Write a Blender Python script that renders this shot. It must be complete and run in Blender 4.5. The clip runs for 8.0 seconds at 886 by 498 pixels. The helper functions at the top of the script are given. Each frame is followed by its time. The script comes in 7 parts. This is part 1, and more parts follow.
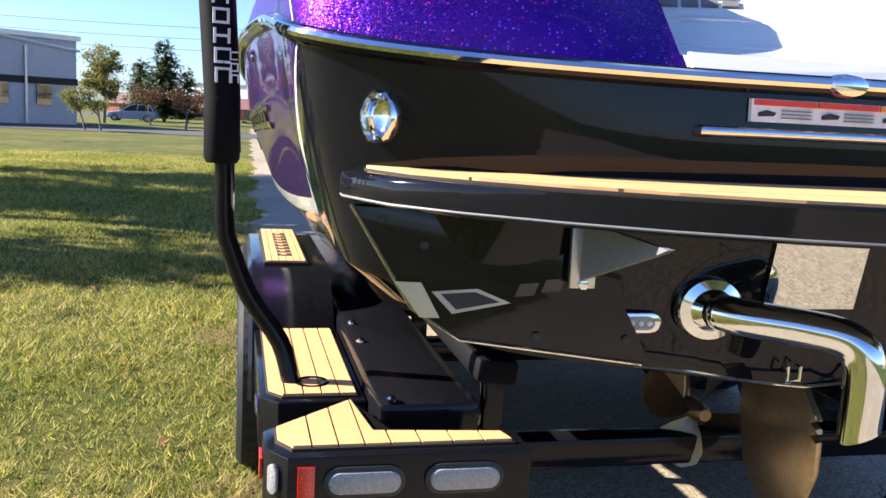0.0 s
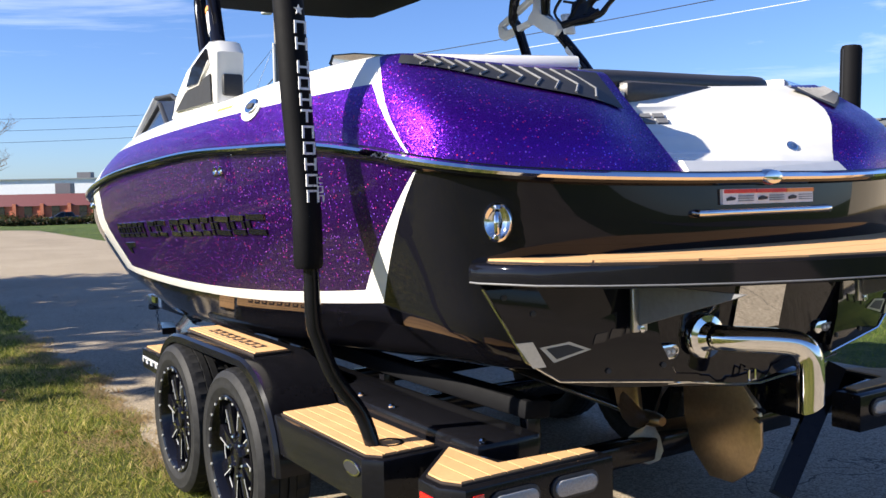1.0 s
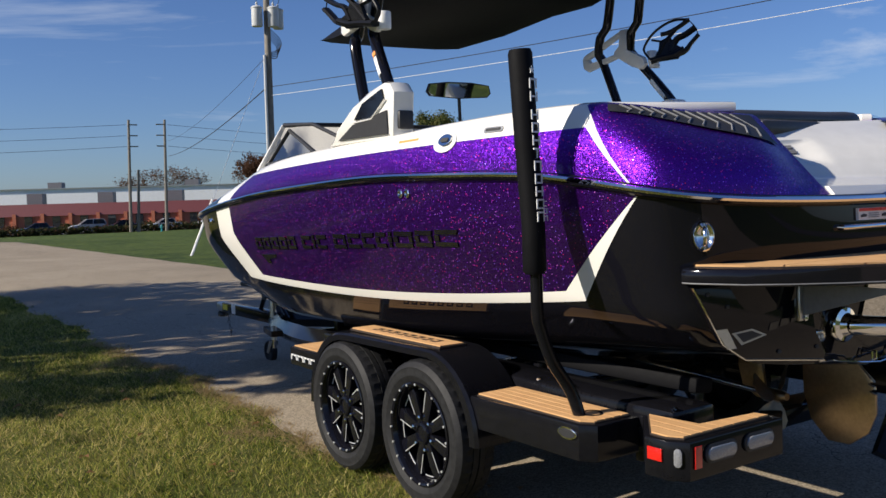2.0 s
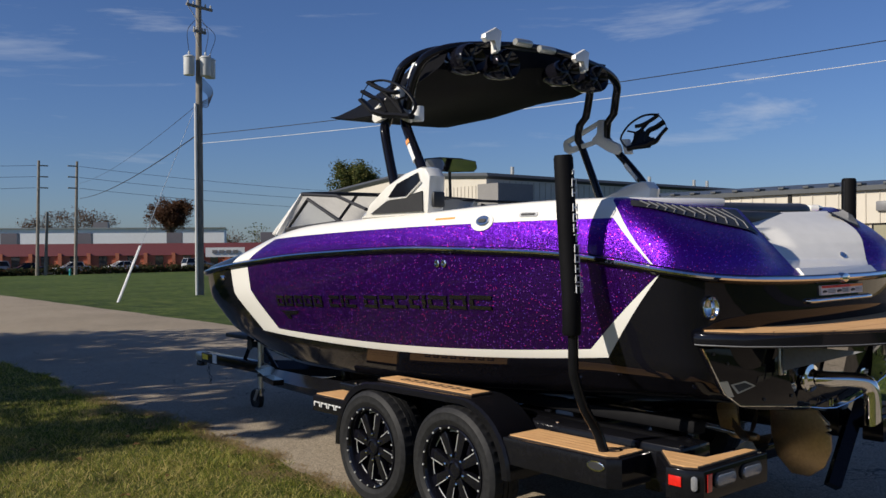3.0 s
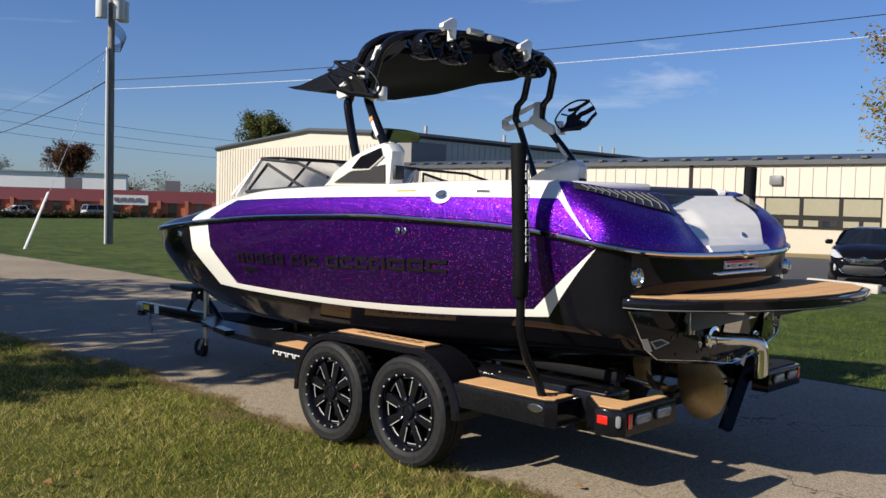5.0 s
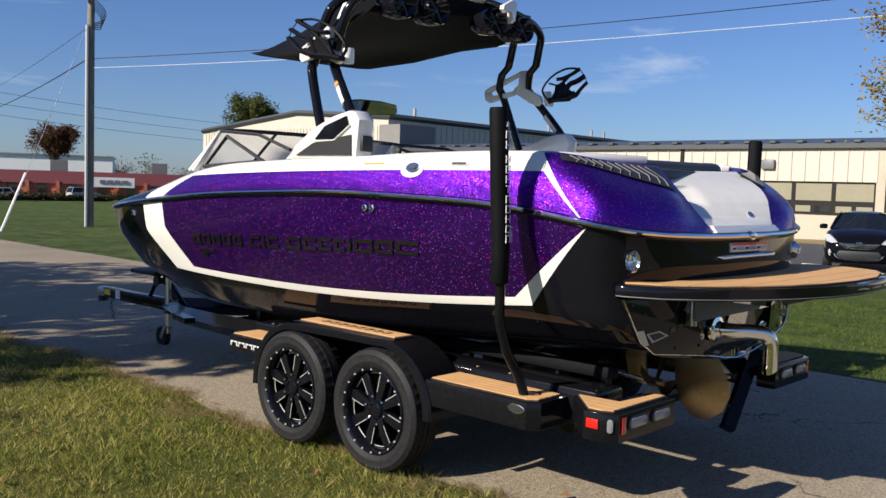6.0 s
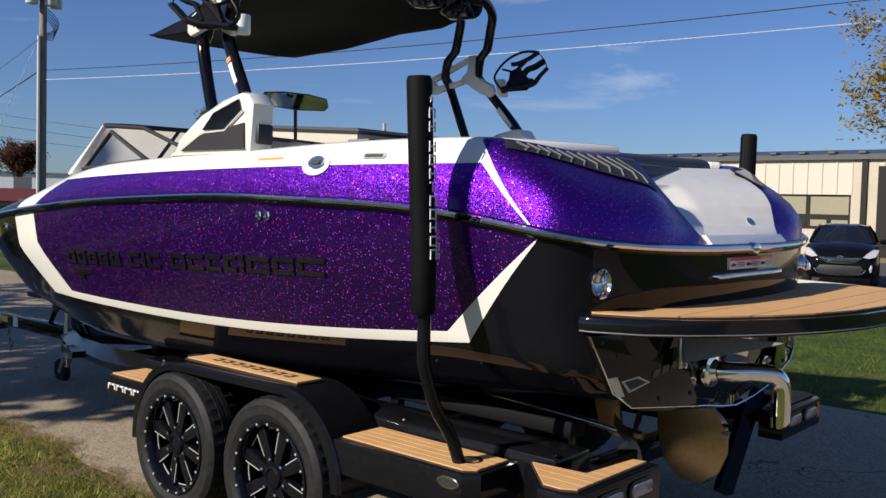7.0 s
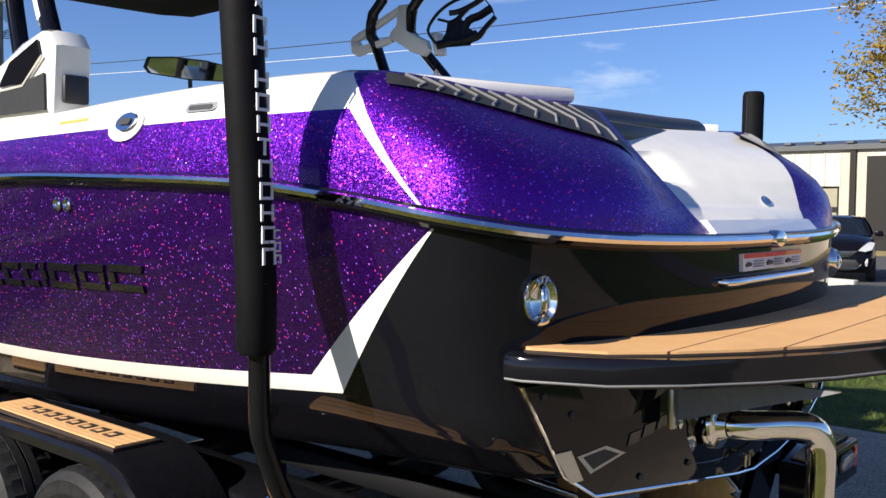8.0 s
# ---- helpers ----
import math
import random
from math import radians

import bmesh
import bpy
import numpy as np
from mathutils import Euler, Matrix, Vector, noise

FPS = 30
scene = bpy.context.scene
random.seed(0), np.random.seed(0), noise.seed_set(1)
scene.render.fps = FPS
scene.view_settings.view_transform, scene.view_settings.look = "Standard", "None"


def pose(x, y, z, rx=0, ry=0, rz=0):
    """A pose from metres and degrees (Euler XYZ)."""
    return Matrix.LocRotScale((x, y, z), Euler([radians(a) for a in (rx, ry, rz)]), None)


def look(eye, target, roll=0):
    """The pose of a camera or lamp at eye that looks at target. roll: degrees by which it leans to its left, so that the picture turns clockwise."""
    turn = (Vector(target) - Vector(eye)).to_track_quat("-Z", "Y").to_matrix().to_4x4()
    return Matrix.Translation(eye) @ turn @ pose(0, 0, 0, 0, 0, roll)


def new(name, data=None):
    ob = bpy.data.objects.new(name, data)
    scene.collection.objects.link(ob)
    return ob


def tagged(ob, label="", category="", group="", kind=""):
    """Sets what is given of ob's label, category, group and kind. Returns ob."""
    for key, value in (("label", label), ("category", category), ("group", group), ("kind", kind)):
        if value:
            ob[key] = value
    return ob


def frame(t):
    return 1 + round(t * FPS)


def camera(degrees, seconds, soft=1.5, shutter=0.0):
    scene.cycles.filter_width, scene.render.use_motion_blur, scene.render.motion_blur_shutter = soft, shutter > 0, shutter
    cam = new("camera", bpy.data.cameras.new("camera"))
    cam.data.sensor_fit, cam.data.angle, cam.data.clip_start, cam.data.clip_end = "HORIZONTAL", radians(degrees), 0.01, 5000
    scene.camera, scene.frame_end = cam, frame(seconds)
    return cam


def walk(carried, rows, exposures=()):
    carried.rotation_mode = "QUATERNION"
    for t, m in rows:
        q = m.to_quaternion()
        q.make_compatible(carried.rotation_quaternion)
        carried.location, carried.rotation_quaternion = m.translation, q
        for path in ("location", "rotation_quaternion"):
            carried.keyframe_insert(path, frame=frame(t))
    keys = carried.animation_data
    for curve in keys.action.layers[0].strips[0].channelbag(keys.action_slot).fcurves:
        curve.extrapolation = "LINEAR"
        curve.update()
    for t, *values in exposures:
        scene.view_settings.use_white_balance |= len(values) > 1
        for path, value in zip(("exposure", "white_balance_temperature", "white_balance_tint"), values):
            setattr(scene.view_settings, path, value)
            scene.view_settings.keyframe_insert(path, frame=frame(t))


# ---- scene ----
cam = camera(52.8, 8.0)
EXPOSURES = [(0.0, 1.88), (0.5, 1.66), (1.0, 1.36), (1.5, 0.8), (3.0, 0.12), (3.5, 0.02), (4.0, 0.44), (4.5, 0.46), (6.0, 0.53), (7.0, 0.34), (7.5, 0.36), (8.0, 0.88)]
PATH = [
    (0, (-1.184, -1.79, 1.43), (-0.731, 0.136, 1.135), 2.90),
    (0.5, (-1.794, -1.852, 1.48), (-0.855, -0.092, 1.322), 0.95),
    (1, (-2.438, -1.948, 1.511), (-1.356, -0.27, 1.385), -1.20),
    (1.5, (-3.066, -2.013, 1.572), (-1.965, -0.348, 1.452), -1.50),
    (1.7, (-3.29, -2.035, 1.562), (-2.176, -0.378, 1.446), -1.50),
    (2.8, (-4.479, -2.187, 1.728), (-3.224, -0.63, 1.68), -1.15),
    (3, (-4.665, -2.28, 1.73), (-3.367, -0.758, 1.724), -0.50),
    (3.5, (-5.071, -2.468, 1.78), (-3.694, -1.017, 1.784), 0.60),
    (4, (-5.38, -2.583, 1.821), (-3.962, -1.177, 1.721), 1.20),
    (4.5, (-5.445, -2.609, 1.821), (-4.005, -1.224, 1.722), 1.60),
    (4.7, (-5.441, -2.601, 1.823), (-3.996, -1.221, 1.732), 1.60),
    (5.8, (-5.004, -2.309, 1.768), (-3.547, -0.947, 1.626), 1.70),
    (6, (-4.848, -2.2, 1.759), (-3.385, -0.843, 1.624), 1.80),
    (6.5, (-4.374, -1.886, 1.726), (-2.888, -0.552, 1.63), 1.80),
    (7, (-3.776, -1.579, 1.696), (-2.273, -0.263, 1.599), 1.50),
    (7.5, (-3.171, -1.271, 1.679), (-1.659, 0.032, 1.561), 1.15),
    (8, (-2.563, -0.97, 1.631), (-1.039, 0.322, 1.535), 0.55),
]
walk(cam, [(t, look(eye, target, roll)) for t, eye, target, roll in PATH],
     exposures=EXPOSURES)


# ---- world and sun ----
SUN_EL, SUN_AZ = radians(30.5), radians(-75)
world = bpy.data.worlds.new("sky")
scene.world = world
world.use_nodes = True
wn, wl = world.node_tree.nodes, world.node_tree.links
wn.clear()
w_out = wn.new("ShaderNodeOutputWorld")
w_bg = wn.new("ShaderNodeBackground")
w_sky = wn.new("ShaderNodeTexSky")
w_sky.sky_type = 'NISHITA'
w_sky.sun_disc = False
w_sky.sun_elevation, w_sky.sun_rotation = SUN_EL, SUN_AZ
w_sky.air_density, w_sky.dust_density, w_sky.ozone_density = 1.0, 0.35, 3.0
w_bg.inputs["Strength"].default_value = 0.056
# thin cirrus, drawn out along one wind direction
w_co = wn.new("ShaderNodeTexCoord")
w_map = wn.new("ShaderNodeMapping")
w_map.inputs["Rotation"].default_value = (radians(12), radians(-14), radians(35))
w_map.inputs["Scale"].default_value = (0.7, 2.6, 11.0)
w_noise = wn.new("ShaderNodeTexNoise")
w_noise.inputs["Scale"].default_value = 1.1
w_noise.inputs["Detail"].default_value = 8.0
w_noise.inputs["Roughness"].default_value = 0.62
w_noise.inputs["Distortion"].default_value = 0.5
w_ramp = wn.new("ShaderNodeValToRGB")
w_ramp.color_ramp.elements[0].position, w_ramp.color_ramp.elements[0].color = 0.57, (0, 0, 0, 1)
w_ramp.color_ramp.elements[1].position, w_ramp.color_ramp.elements[1].color = 0.80, (0.7, 0.7, 0.7, 1)
w_mix = wn.new("ShaderNodeMixRGB")
w_mix.inputs["Color2"].default_value = (9.5, 10.2, 11.4, 1)
wl.new(w_co.outputs["Generated"], w_map.inputs["Vector"])
wl.new(w_map.outputs["Vector"], w_noise.inputs["Vector"])
wl.new(w_noise.outputs["Fac"], w_ramp.inputs["Fac"])
wl.new(w_ramp.outputs["Color"], w_mix.inputs["Fac"])
w_blue = wn.new("ShaderNodeMixRGB")
w_blue.blend_type = 'MULTIPLY'
w_blue.inputs["Fac"].default_value = 1.0
w_blue.inputs["Color2"].default_value = (0.72, 0.90, 1.32, 1)
wl.new(w_sky.outputs["Color"], w_blue.inputs["Color1"])
wl.new(w_blue.outputs["Color"], w_mix.inputs["Color1"])
wl.new(w_mix.outputs["Color"], w_bg.inputs["Color"])
wl.new(w_bg.outputs["Background"], w_out.inputs["Surface"])

sun_data = bpy.data.lights.new("sun", 'SUN')
sun_data.energy, sun_data.angle, sun_data.color = 5.0, radians(0.55), (1.0, 0.92, 0.80)
sun = new("sun", sun_data)
sun_way = Vector((math.sin(SUN_AZ) * math.cos(SUN_EL), math.cos(SUN_AZ) * math.cos(SUN_EL), math.sin(SUN_EL)))
sun.matrix_world = look(sun_way * 60, (0, 0, 0))


# ---- materials ----
class Mat:
    """A small writer of node materials."""

    def __init__(self, name, rough=0.5, metal=0.0, coat=0.0, spec=0.5):
        self.m = bpy.data.materials.new(name)
        self.m.use_nodes = True
        self.n, self.l = self.m.node_tree.nodes, self.m.node_tree.links
        self.b = self.n["Principled BSDF"]
        self.b.inputs["Roughness"].default_value = rough
        self.b.inputs["Metallic"].default_value = metal
        self.b.inputs["Coat Weight"].default_value = coat
        self.b.inputs["Coat Roughness"].default_value = 0.02
        self.b.inputs["Specular IOR Level"].default_value = spec
        co = self.n.new("ShaderNodeTexCoord")
        self.co = co.outputs["Object"]

    def put(self, key, v):
        s = self.b.inputs[key]
        self.wire(v, s)
        return self

    def wire(self, v, s):
        if isinstance(v, (int, float)):
            s.default_value = v
        elif isinstance(v, tuple):
            s.default_value = v if len(v) == 4 or s.type == 'VECTOR' else (*v, 1)
        else:
            self.l.new(v, s)

    def math(self, op, a, b=0.0, c=0.0):
        k = self.n.new("ShaderNodeMath")
        k.operation = op
        for v, s in zip((a, b, c), k.inputs):
            self.wire(v, s)
        return k.outputs[0]

    def vmath(self, op, a, b=(0, 0, 0)):
        k = self.n.new("ShaderNodeVectorMath")
        k.operation = op
        self.wire(a, k.inputs[0])
        self.wire(b, k.inputs[1])
        return k.outputs[0]

    def xyz(self):
        k = self.n.new("ShaderNodeSeparateXYZ")
        self.l.new(self.co, k.inputs[0])
        return k.outputs

    def scaled(self, s):
        k = self.n.new("ShaderNodeMapping")
        self.l.new(self.co, k.inputs[0])
        k.inputs["Scale"].default_value = s if isinstance(s, tuple) else (s, s, s)
        return k.outputs[0]

    def noise(self, scale, detail=4.0, rough=0.55, vec=None, distort=0.0):
        k = self.n.new("ShaderNodeTexNoise")
        self.l.new(vec if vec is not None else self.co, k.inputs["Vector"])
        k.inputs["Scale"].default_value = scale
        k.inputs["Detail"].default_value = detail
        k.inputs["Roughness"].default_value = rough
        k.inputs["Distortion"].default_value = distort
        return k.outputs["Fac"]

    def cells(self, scale, vec=None, feature='F1'):
        k = self.n.new("ShaderNodeTexVoronoi")
        k.feature = feature
        self.l.new(vec if vec is not None else self.co, k.inputs["Vector"])
        k.inputs["Scale"].default_value = scale
        return k.outputs

    def ramp(self, v, *stops):
        k = self.n.new("ShaderNodeValToRGB")
        self.wire(v, k.inputs[0])
        e = k.color_ramp.elements
        while len(e) < len(stops):
            e.new(0.5)
        for q, (p, c) in zip(e, stops):
            q.position = p
            q.color = (c, c, c, 1) if isinstance(c, (int, float)) else (*c, 1)
        return k.outputs["Color"]

    def mix(self, f, a, b, mode='MIX'):
        k = self.n.new("ShaderNodeMixRGB")
        k.blend_type = mode
        self.wire(f, k.inputs[0])
        self.wire(a, k.inputs[1])
        self.wire(b, k.inputs[2])
        return k.outputs[0]

    def bump(self, h, strength=0.3, dist=0.01, key="Normal"):
        k = self.n.new("ShaderNodeBump")
        k.inputs["Strength"].default_value = strength
        k.inputs["Distance"].default_value = dist
        self.wire(h, k.inputs["Height"])
        self.l.new(k.outputs[0], self.b.inputs[key])
        return self

    def rnd(self):
        return self.n.new("ShaderNodeObjectInfo").outputs["Random"]

    def island(self):
        return self.n.new("ShaderNodeNewGeometry").outputs["Random Per Island"]


def plain(name, color, rough=0.5, metal=0.0, coat=0.0, grain=60.0, vary=0.15, bump=0.1, spec=0.5):
    """A painted or moulded surface with slight unevenness at two scales."""
    m = Mat(name, rough, metal, coat, spec)
    f = m.math('ADD', m.math('MULTIPLY', m.noise(grain, 5), 0.6), m.math('MULTIPLY', m.noise(grain / 14, 3), 0.4))
    lo = tuple(c * (1 - vary) for c in color)
    hi = tuple(min(1, c * (1 + vary)) for c in color)
    m.put("Base Color", m.ramp(f, (0.3, lo), (0.7, hi)))
    m.put("Roughness", m.math('ADD', m.math('MULTIPLY', m.noise(grain / 5, 3), 0.12), rough - 0.06))
    if bump:
        m.bump(f, bump, 0.002)
    return m.m


BLACK = (0.006, 0.006, 0.009)
WHITE = (0.76, 0.74, 0.69)
PURPLE = (0.044, 0.003, 0.165)


def flake(m, base, fine=330.0, coarse=95.0, amount=1.0, dense=0.90, dot=0.27, flat=False, show=0.75):
    """Metal flake under clear coat: returns colour, normal and metal sockets."""
    c1 = m.cells(fine)
    if flat:
        # flakes lie in the plane of the side
        px, py, pz = m.xyz()
        k2 = m.n.new("ShaderNodeCombineXYZ")
        m.l.new(py, k2.inputs[0])
        m.l.new(pz, k2.inputs[1])
        v2 = m.n.new("ShaderNodeTexVoronoi")
        v2.voronoi_dimensions = '2D'
        v2.inputs["Scale"].default_value = coarse
        m.l.new(k2.outputs[0], v2.inputs["Vector"])
        c2 = v2.outputs
    else:
        c2 = m.cells(coarse)
    tilt = m.vmath('SUBTRACT', c1["Color"], (0.5, 0.5, 0.5))
    k = m.n.new("ShaderNodeVectorMath")
    k.operation = 'SCALE'
    m.l.new(tilt, k.inputs[0])
    k.inputs["Scale"].default_value = 0.75 * amount
    geo = m.n.new("ShaderNodeNewGeometry")
    nrm = m.vmath('NORMALIZE', m.vmath('ADD', geo.outputs["Normal"], k.outputs[0]))
    sep = m.n.new("ShaderNodeSeparateColor")
    m.l.new(c2["Color"], sep.inputs[0])
    spot = m.math('MULTIPLY', m.math('GREATER_THAN', sep.outputs[0], dense), m.math('LESS_THAN', c2["Distance"], dot))
    hue = m.ramp(sep.outputs[1], (0.0, (0.80, 0.02, 0.10)), (0.15, (0.70, 0.04, 0.40)), (0.35, (0.30, 0.03, 0.60)), (0.60, (0.28, 0.04, 0.75)), (0.80, (0.12, 0.10, 0.85)), (1.0, (0.80, 0.20, 0.85)))
    sep1 = m.n.new("ShaderNodeSeparateColor")
    m.l.new(c1["Color"], sep1.inputs[0])
    tone = m.mix(m.math('MULTIPLY', sep1.outputs[2], 0.6), base, tuple(min(1, c * 2.6 + 0.01) for c in base))
    col = m.mix(m.math('MULTIPLY', spot, show), tone, hue)
    # on the side the coloured dots are mostly diffuse: flake sparkle put into colour
    return col, nrm, m.math('SUBTRACT', 1.0, m.math('MULTIPLY', spot, 0.75 if flat else 0.0))


def side_paint():
    """Hull side: black gelcoat, a purple flake panel and its white outline."""
    m = Mat("hull_gelcoat", 0.05, 0.0, 0.55, 0.02)
    x, y, z = m.xyz()
    ax = m.math('ABSOLUTE', x)
    M = m.math

    def line(y0, z0, y1, z1):
        """1 where (y, z) lies on the left of the way from the first point to the second."""
        a, b = z1 - z0, y1 - y0
        return M('GREATER_THAN', M('ADD', M('ADD', M('MULTIPLY', y, -a), M('MULTIPLY', z, b)), a * y0 - b * z0), 0.0)

    def arc(lift):
        """1 above the long lower curve of the outline."""
        d = M('SUBTRACT', y, 3.0)
        zz = M('ADD', M('MULTIPLY', M('MULTIPLY', d, d), M('ADD', 0.0236, M('MULTIPLY', M('GREATER_THAN', d, 0.0), -0.014))), ARC_Z + lift)
        return M('GREATER_THAN', z, zz)

    def all_of(*v):
        r = v[0]
        for q in v[1:]:
            r = M('MULTIPLY', r, q)
        return r

    outer = all_of(M('LESS_THAN', y, 4.75), line(4.42, 1.02, 4.76, 1.35), arc(0.0), M('SUBTRACT', 1.0, line(0.735, 1.135, 0.32, 1.60)))
    inner = all_of(M('LESS_THAN', y, 4.38), line(4.05, 1.02, 4.38, 1.38), arc(0.048), M('SUBTRACT', 1.0, line(0.835, 1.18, 0.32, 1.60)))
    side = M('GREATER_THAN', ax, 0.85)
    fl, nr, fm = flake(m, (0.034, 0.003, 0.105), 420.0, 118.0, 0.55, 0.895, 0.29, True)
    dust = m.noise(3.0, 5)
    white = m.mix(dust, tuple(c * 0.93 for c in WHITE), WHITE)
    col = m.mix(M('MULTIPLY', outer, side), BLACK, white)
    col = m.mix(M('MULTIPLY', inner, side), col, fl)
    m.put("Base Color", col)
    pan = M('MULTIPLY', inner, side)
    m.put("Metallic", M('MULTIPLY', pan, M('MULTIPLY', fm, 0.85)))
    m.put("Roughness", M('ADD', M('MULTIPLY', pan, 0.26), M('ADD', 0.06, M('MULTIPLY', dust, 0.03))))
    geo = m.n.new("ShaderNodeNewGeometry")
    m.put("Normal", m.mix(pan, geo.outputs["Normal"], nr))
    return m.m


ARC_Z = 1.015


def deck_paint():
    """Topside: purple flake band under a white cap, a white flash at the quarter, a black bow."""
    m = Mat("deck_gelcoat", 0.08, 0.0, 0.22, 0.12)
    x, y, z = m.xyz()
    ax = m.math('ABSOLUTE', x)
    M = m.math

    def less(u, v):
        return M('LESS_THAN', u, v)

    # height of the line between purple band and white cap
    d = M('SUBTRACT', y, 0.8)
    cap = M('SUBTRACT', 1.868, M('MULTIPLY', M('MULTIPLY', d, d), 0.0068))
    band = M('MULTIPLY', less(z, cap), less(y, M('SUBTRACT', 4.42, M('MULTIPLY', M('SUBTRACT', z, 1.6), 2.2))))
    # the flash: from its wide head at the gunwale to a tip near the rail
    zz = M('SUBTRACT', 1.95, z)
    left = M('SUBTRACT', 0.718, M('MULTIPLY', zz, 1.07))
    right = M('SUBTRACT', 0.660, M('MULTIPLY', zz, 0.92))
    aft = less(y, right)
    fore = M('GREATER_THAN', y, M('MAXIMUM', left, right))
    corner = M('MULTIPLY', aft, M('GREATER_THAN', ax, 0.335))
    purple = M('MINIMUM', M('ADD', M('MULTIPLY', band, fore), corner), 1.0)
    bow = M('GREATER_THAN', y, M('SUBTRACT', 4.74, M('MULTIPLY', M('SUBTRACT', z, 1.58), 1.8)))
    fl, nr, fm = flake(m, tuple(c * 1.1 for c in PURPLE), 480.0, 115.0, 0.66, 0.66, 0.33, False, 0.9)
    dust = m.noise(4.0, 5)
    white = m.mix(dust, tuple(c * 0.94 for c in WHITE), WHITE)
    col = m.mix(purple, white, fl)
    col = m.mix(bow, col, (0.008, 0.009, 0.016))
    m.put("Base Color", col)
    m.put("Metallic", M('MULTIPLY', purple, M('MULTIPLY', fm, 0.92)))
    m.put("Roughness", M('ADD', M('MULTIPLY', purple, 0.25), M('ADD', 0.08, M('MULTIPLY', dust, 0.05))))
    geo = m.n.new("ShaderNodeNewGeometry")
    m.put("Normal", m.mix(purple, geo.outputs["Normal"], nr))
    return m.m


def flake_paint():
    m = Mat("purple_flake", 0.3, 0.8, 1.0)
    col, nr, fm = flake(m, PURPLE)
    m.put("Base Color", col).put("Normal", nr)
    return m.m


def teak():
    """Foam teak decking: warm tan with fine lengthways brushing."""
    m = Mat("teak_foam", 0.75)
    fine = m.noise(1.0, 6, 0.7, m.scaled((420, 40, 420)))
    wide = m.noise(7.0, 4)
    f = m.math('ADD', m.math('MULTIPLY', fine, 0.6), m.math('MULTIPLY', wide, 0.4))
    m.put("Base Color", m.ramp(f, (0.3, (0.50, 0.27, 0.108)), (0.7, (0.66, 0.39, 0.172))))
    m.bump(fine, 0.25, 0.002)
    return m.m


def tread():
    m = Mat("tyre_rubber", 0.62, 0, 0, 0.25)
    f = m.noise(35, 5)
    m.put("Base Color", m.ramp(f, (0.3, (0.008, 0.008, 0.009)), (0.75, (0.020, 0.020, 0.021))))
    m.bump(m.noise(260, 3), 0.25, 0.001)
    return m.m


def glass(name="clear_glass", tint=(0.90, 0.93, 0.93)):
    """A thin pane: clear with a little gloss."""
    m = bpy.data.materials.new(name)
    m.use_nodes = True
    n, l = m.node_tree.nodes, m.node_tree.links
    n.clear()
    o, mx, tr, gl, fr = n.new("ShaderNodeOutputMaterial"), n.new("ShaderNodeMixShader"), n.new("ShaderNodeBsdfTransparent"), n.new("ShaderNodeBsdfGlossy"), n.new("ShaderNodeFresnel")
    tr.inputs[0].default_value = (*tint, 1)
    gl.inputs["Roughness"].default_value = 0.01
    fr.inputs["IOR"].default_value = 1.35
    l.new(fr.outputs[0], mx.inputs[0])
    l.new(tr.outputs[0], mx.inputs[1])
    l.new(gl.outputs[0], mx.inputs[2])
    l.new(mx.outputs[0], o.inputs[0])
    return m


def lens(name, color, rough=0.12):
    m = Mat(name, rough, 0.0, 1.0)
    c = m.cells(130)
    m.put("Base Color", m.mix(c["Distance"], tuple(v * 0.75 for v in color), color))
    m.bump(c["Distance"], 0.5, 0.003)
    return m.m


M_SIDE = side_paint()
M_DECK = deck_paint()
M_FLAKE = flake_paint()
M_BLACK = plain("black_gloss_paint", BLACK, 0.06, 0, 0.0, 30, 0.2, 0.0, 0.33)
M_FRAME = plain("black_trailer_paint", (0.007, 0.007, 0.009), 0.12, 0, 0.0, 40, 0.3, 0.03, 0.22)
M_MATT = plain("black_matt_plastic", (0.018, 0.018, 0.020), 0.55, 0, 0, 90, 0.3, 0.2)
M_RACK = plain("black_anodised_metal", (0.005, 0.005, 0.006), 0.38, 0, 0, 90, 0.3, 0.1, 0.25)
M_VINYL = plain("dark_vinyl", (0.045, 0.040, 0.037), 0.42, 0, 0.1, 120, 0.25, 0.3)
M_CANVAS = plain("black_canvas", (0.0035, 0.0035, 0.0045), 0.7, 0, 0, 240, 0.35, 0.5, 0.12)
M_CHROME = plain("polished_steel", (0.74, 0.74, 0.73), 0.06, 1.0, 0, 25, 0.05, 0.0)
M_BRUSHED = plain("brushed_aluminium", (0.52, 0.52, 0.51), 0.34, 1.0, 0, 160, 0.1, 0.1)
M_SILVER = plain("silver_paint", (0.42, 0.42, 0.40), 0.32, 0.6, 0.3, 50, 0.1, 0.02)
M_WHITE = plain("white_gelcoat", WHITE, 0.12, 0, 0.8, 12, 0.06, 0.0)
M_WHITEVINYL = plain("white_vinyl", (0.74, 0.72, 0.67), 0.45, 0, 0, 80, 0.08, 0.2)
M_MILL = plain("milled_aluminium", (0.70, 0.70, 0.69), 0.35, 0.5, 0, 90, 0.05, 0.0)
M_ALLOY = plain("cast_alloy", (0.74, 0.74, 0.72), 0.45, 0.10, 0, 90, 0.06, 0.05)
M_TEAK = teak()
M_CAULK = plain("dark_caulk", (0.025, 0.015, 0.010), 0.8)
M_TYRE = tread()
M_GLASS = glass()
M_RED = lens("red_lens", (0.70, 0.015, 0.012))
M_CLEAR = lens("clear_lens", (0.27, 0.27, 0.28))
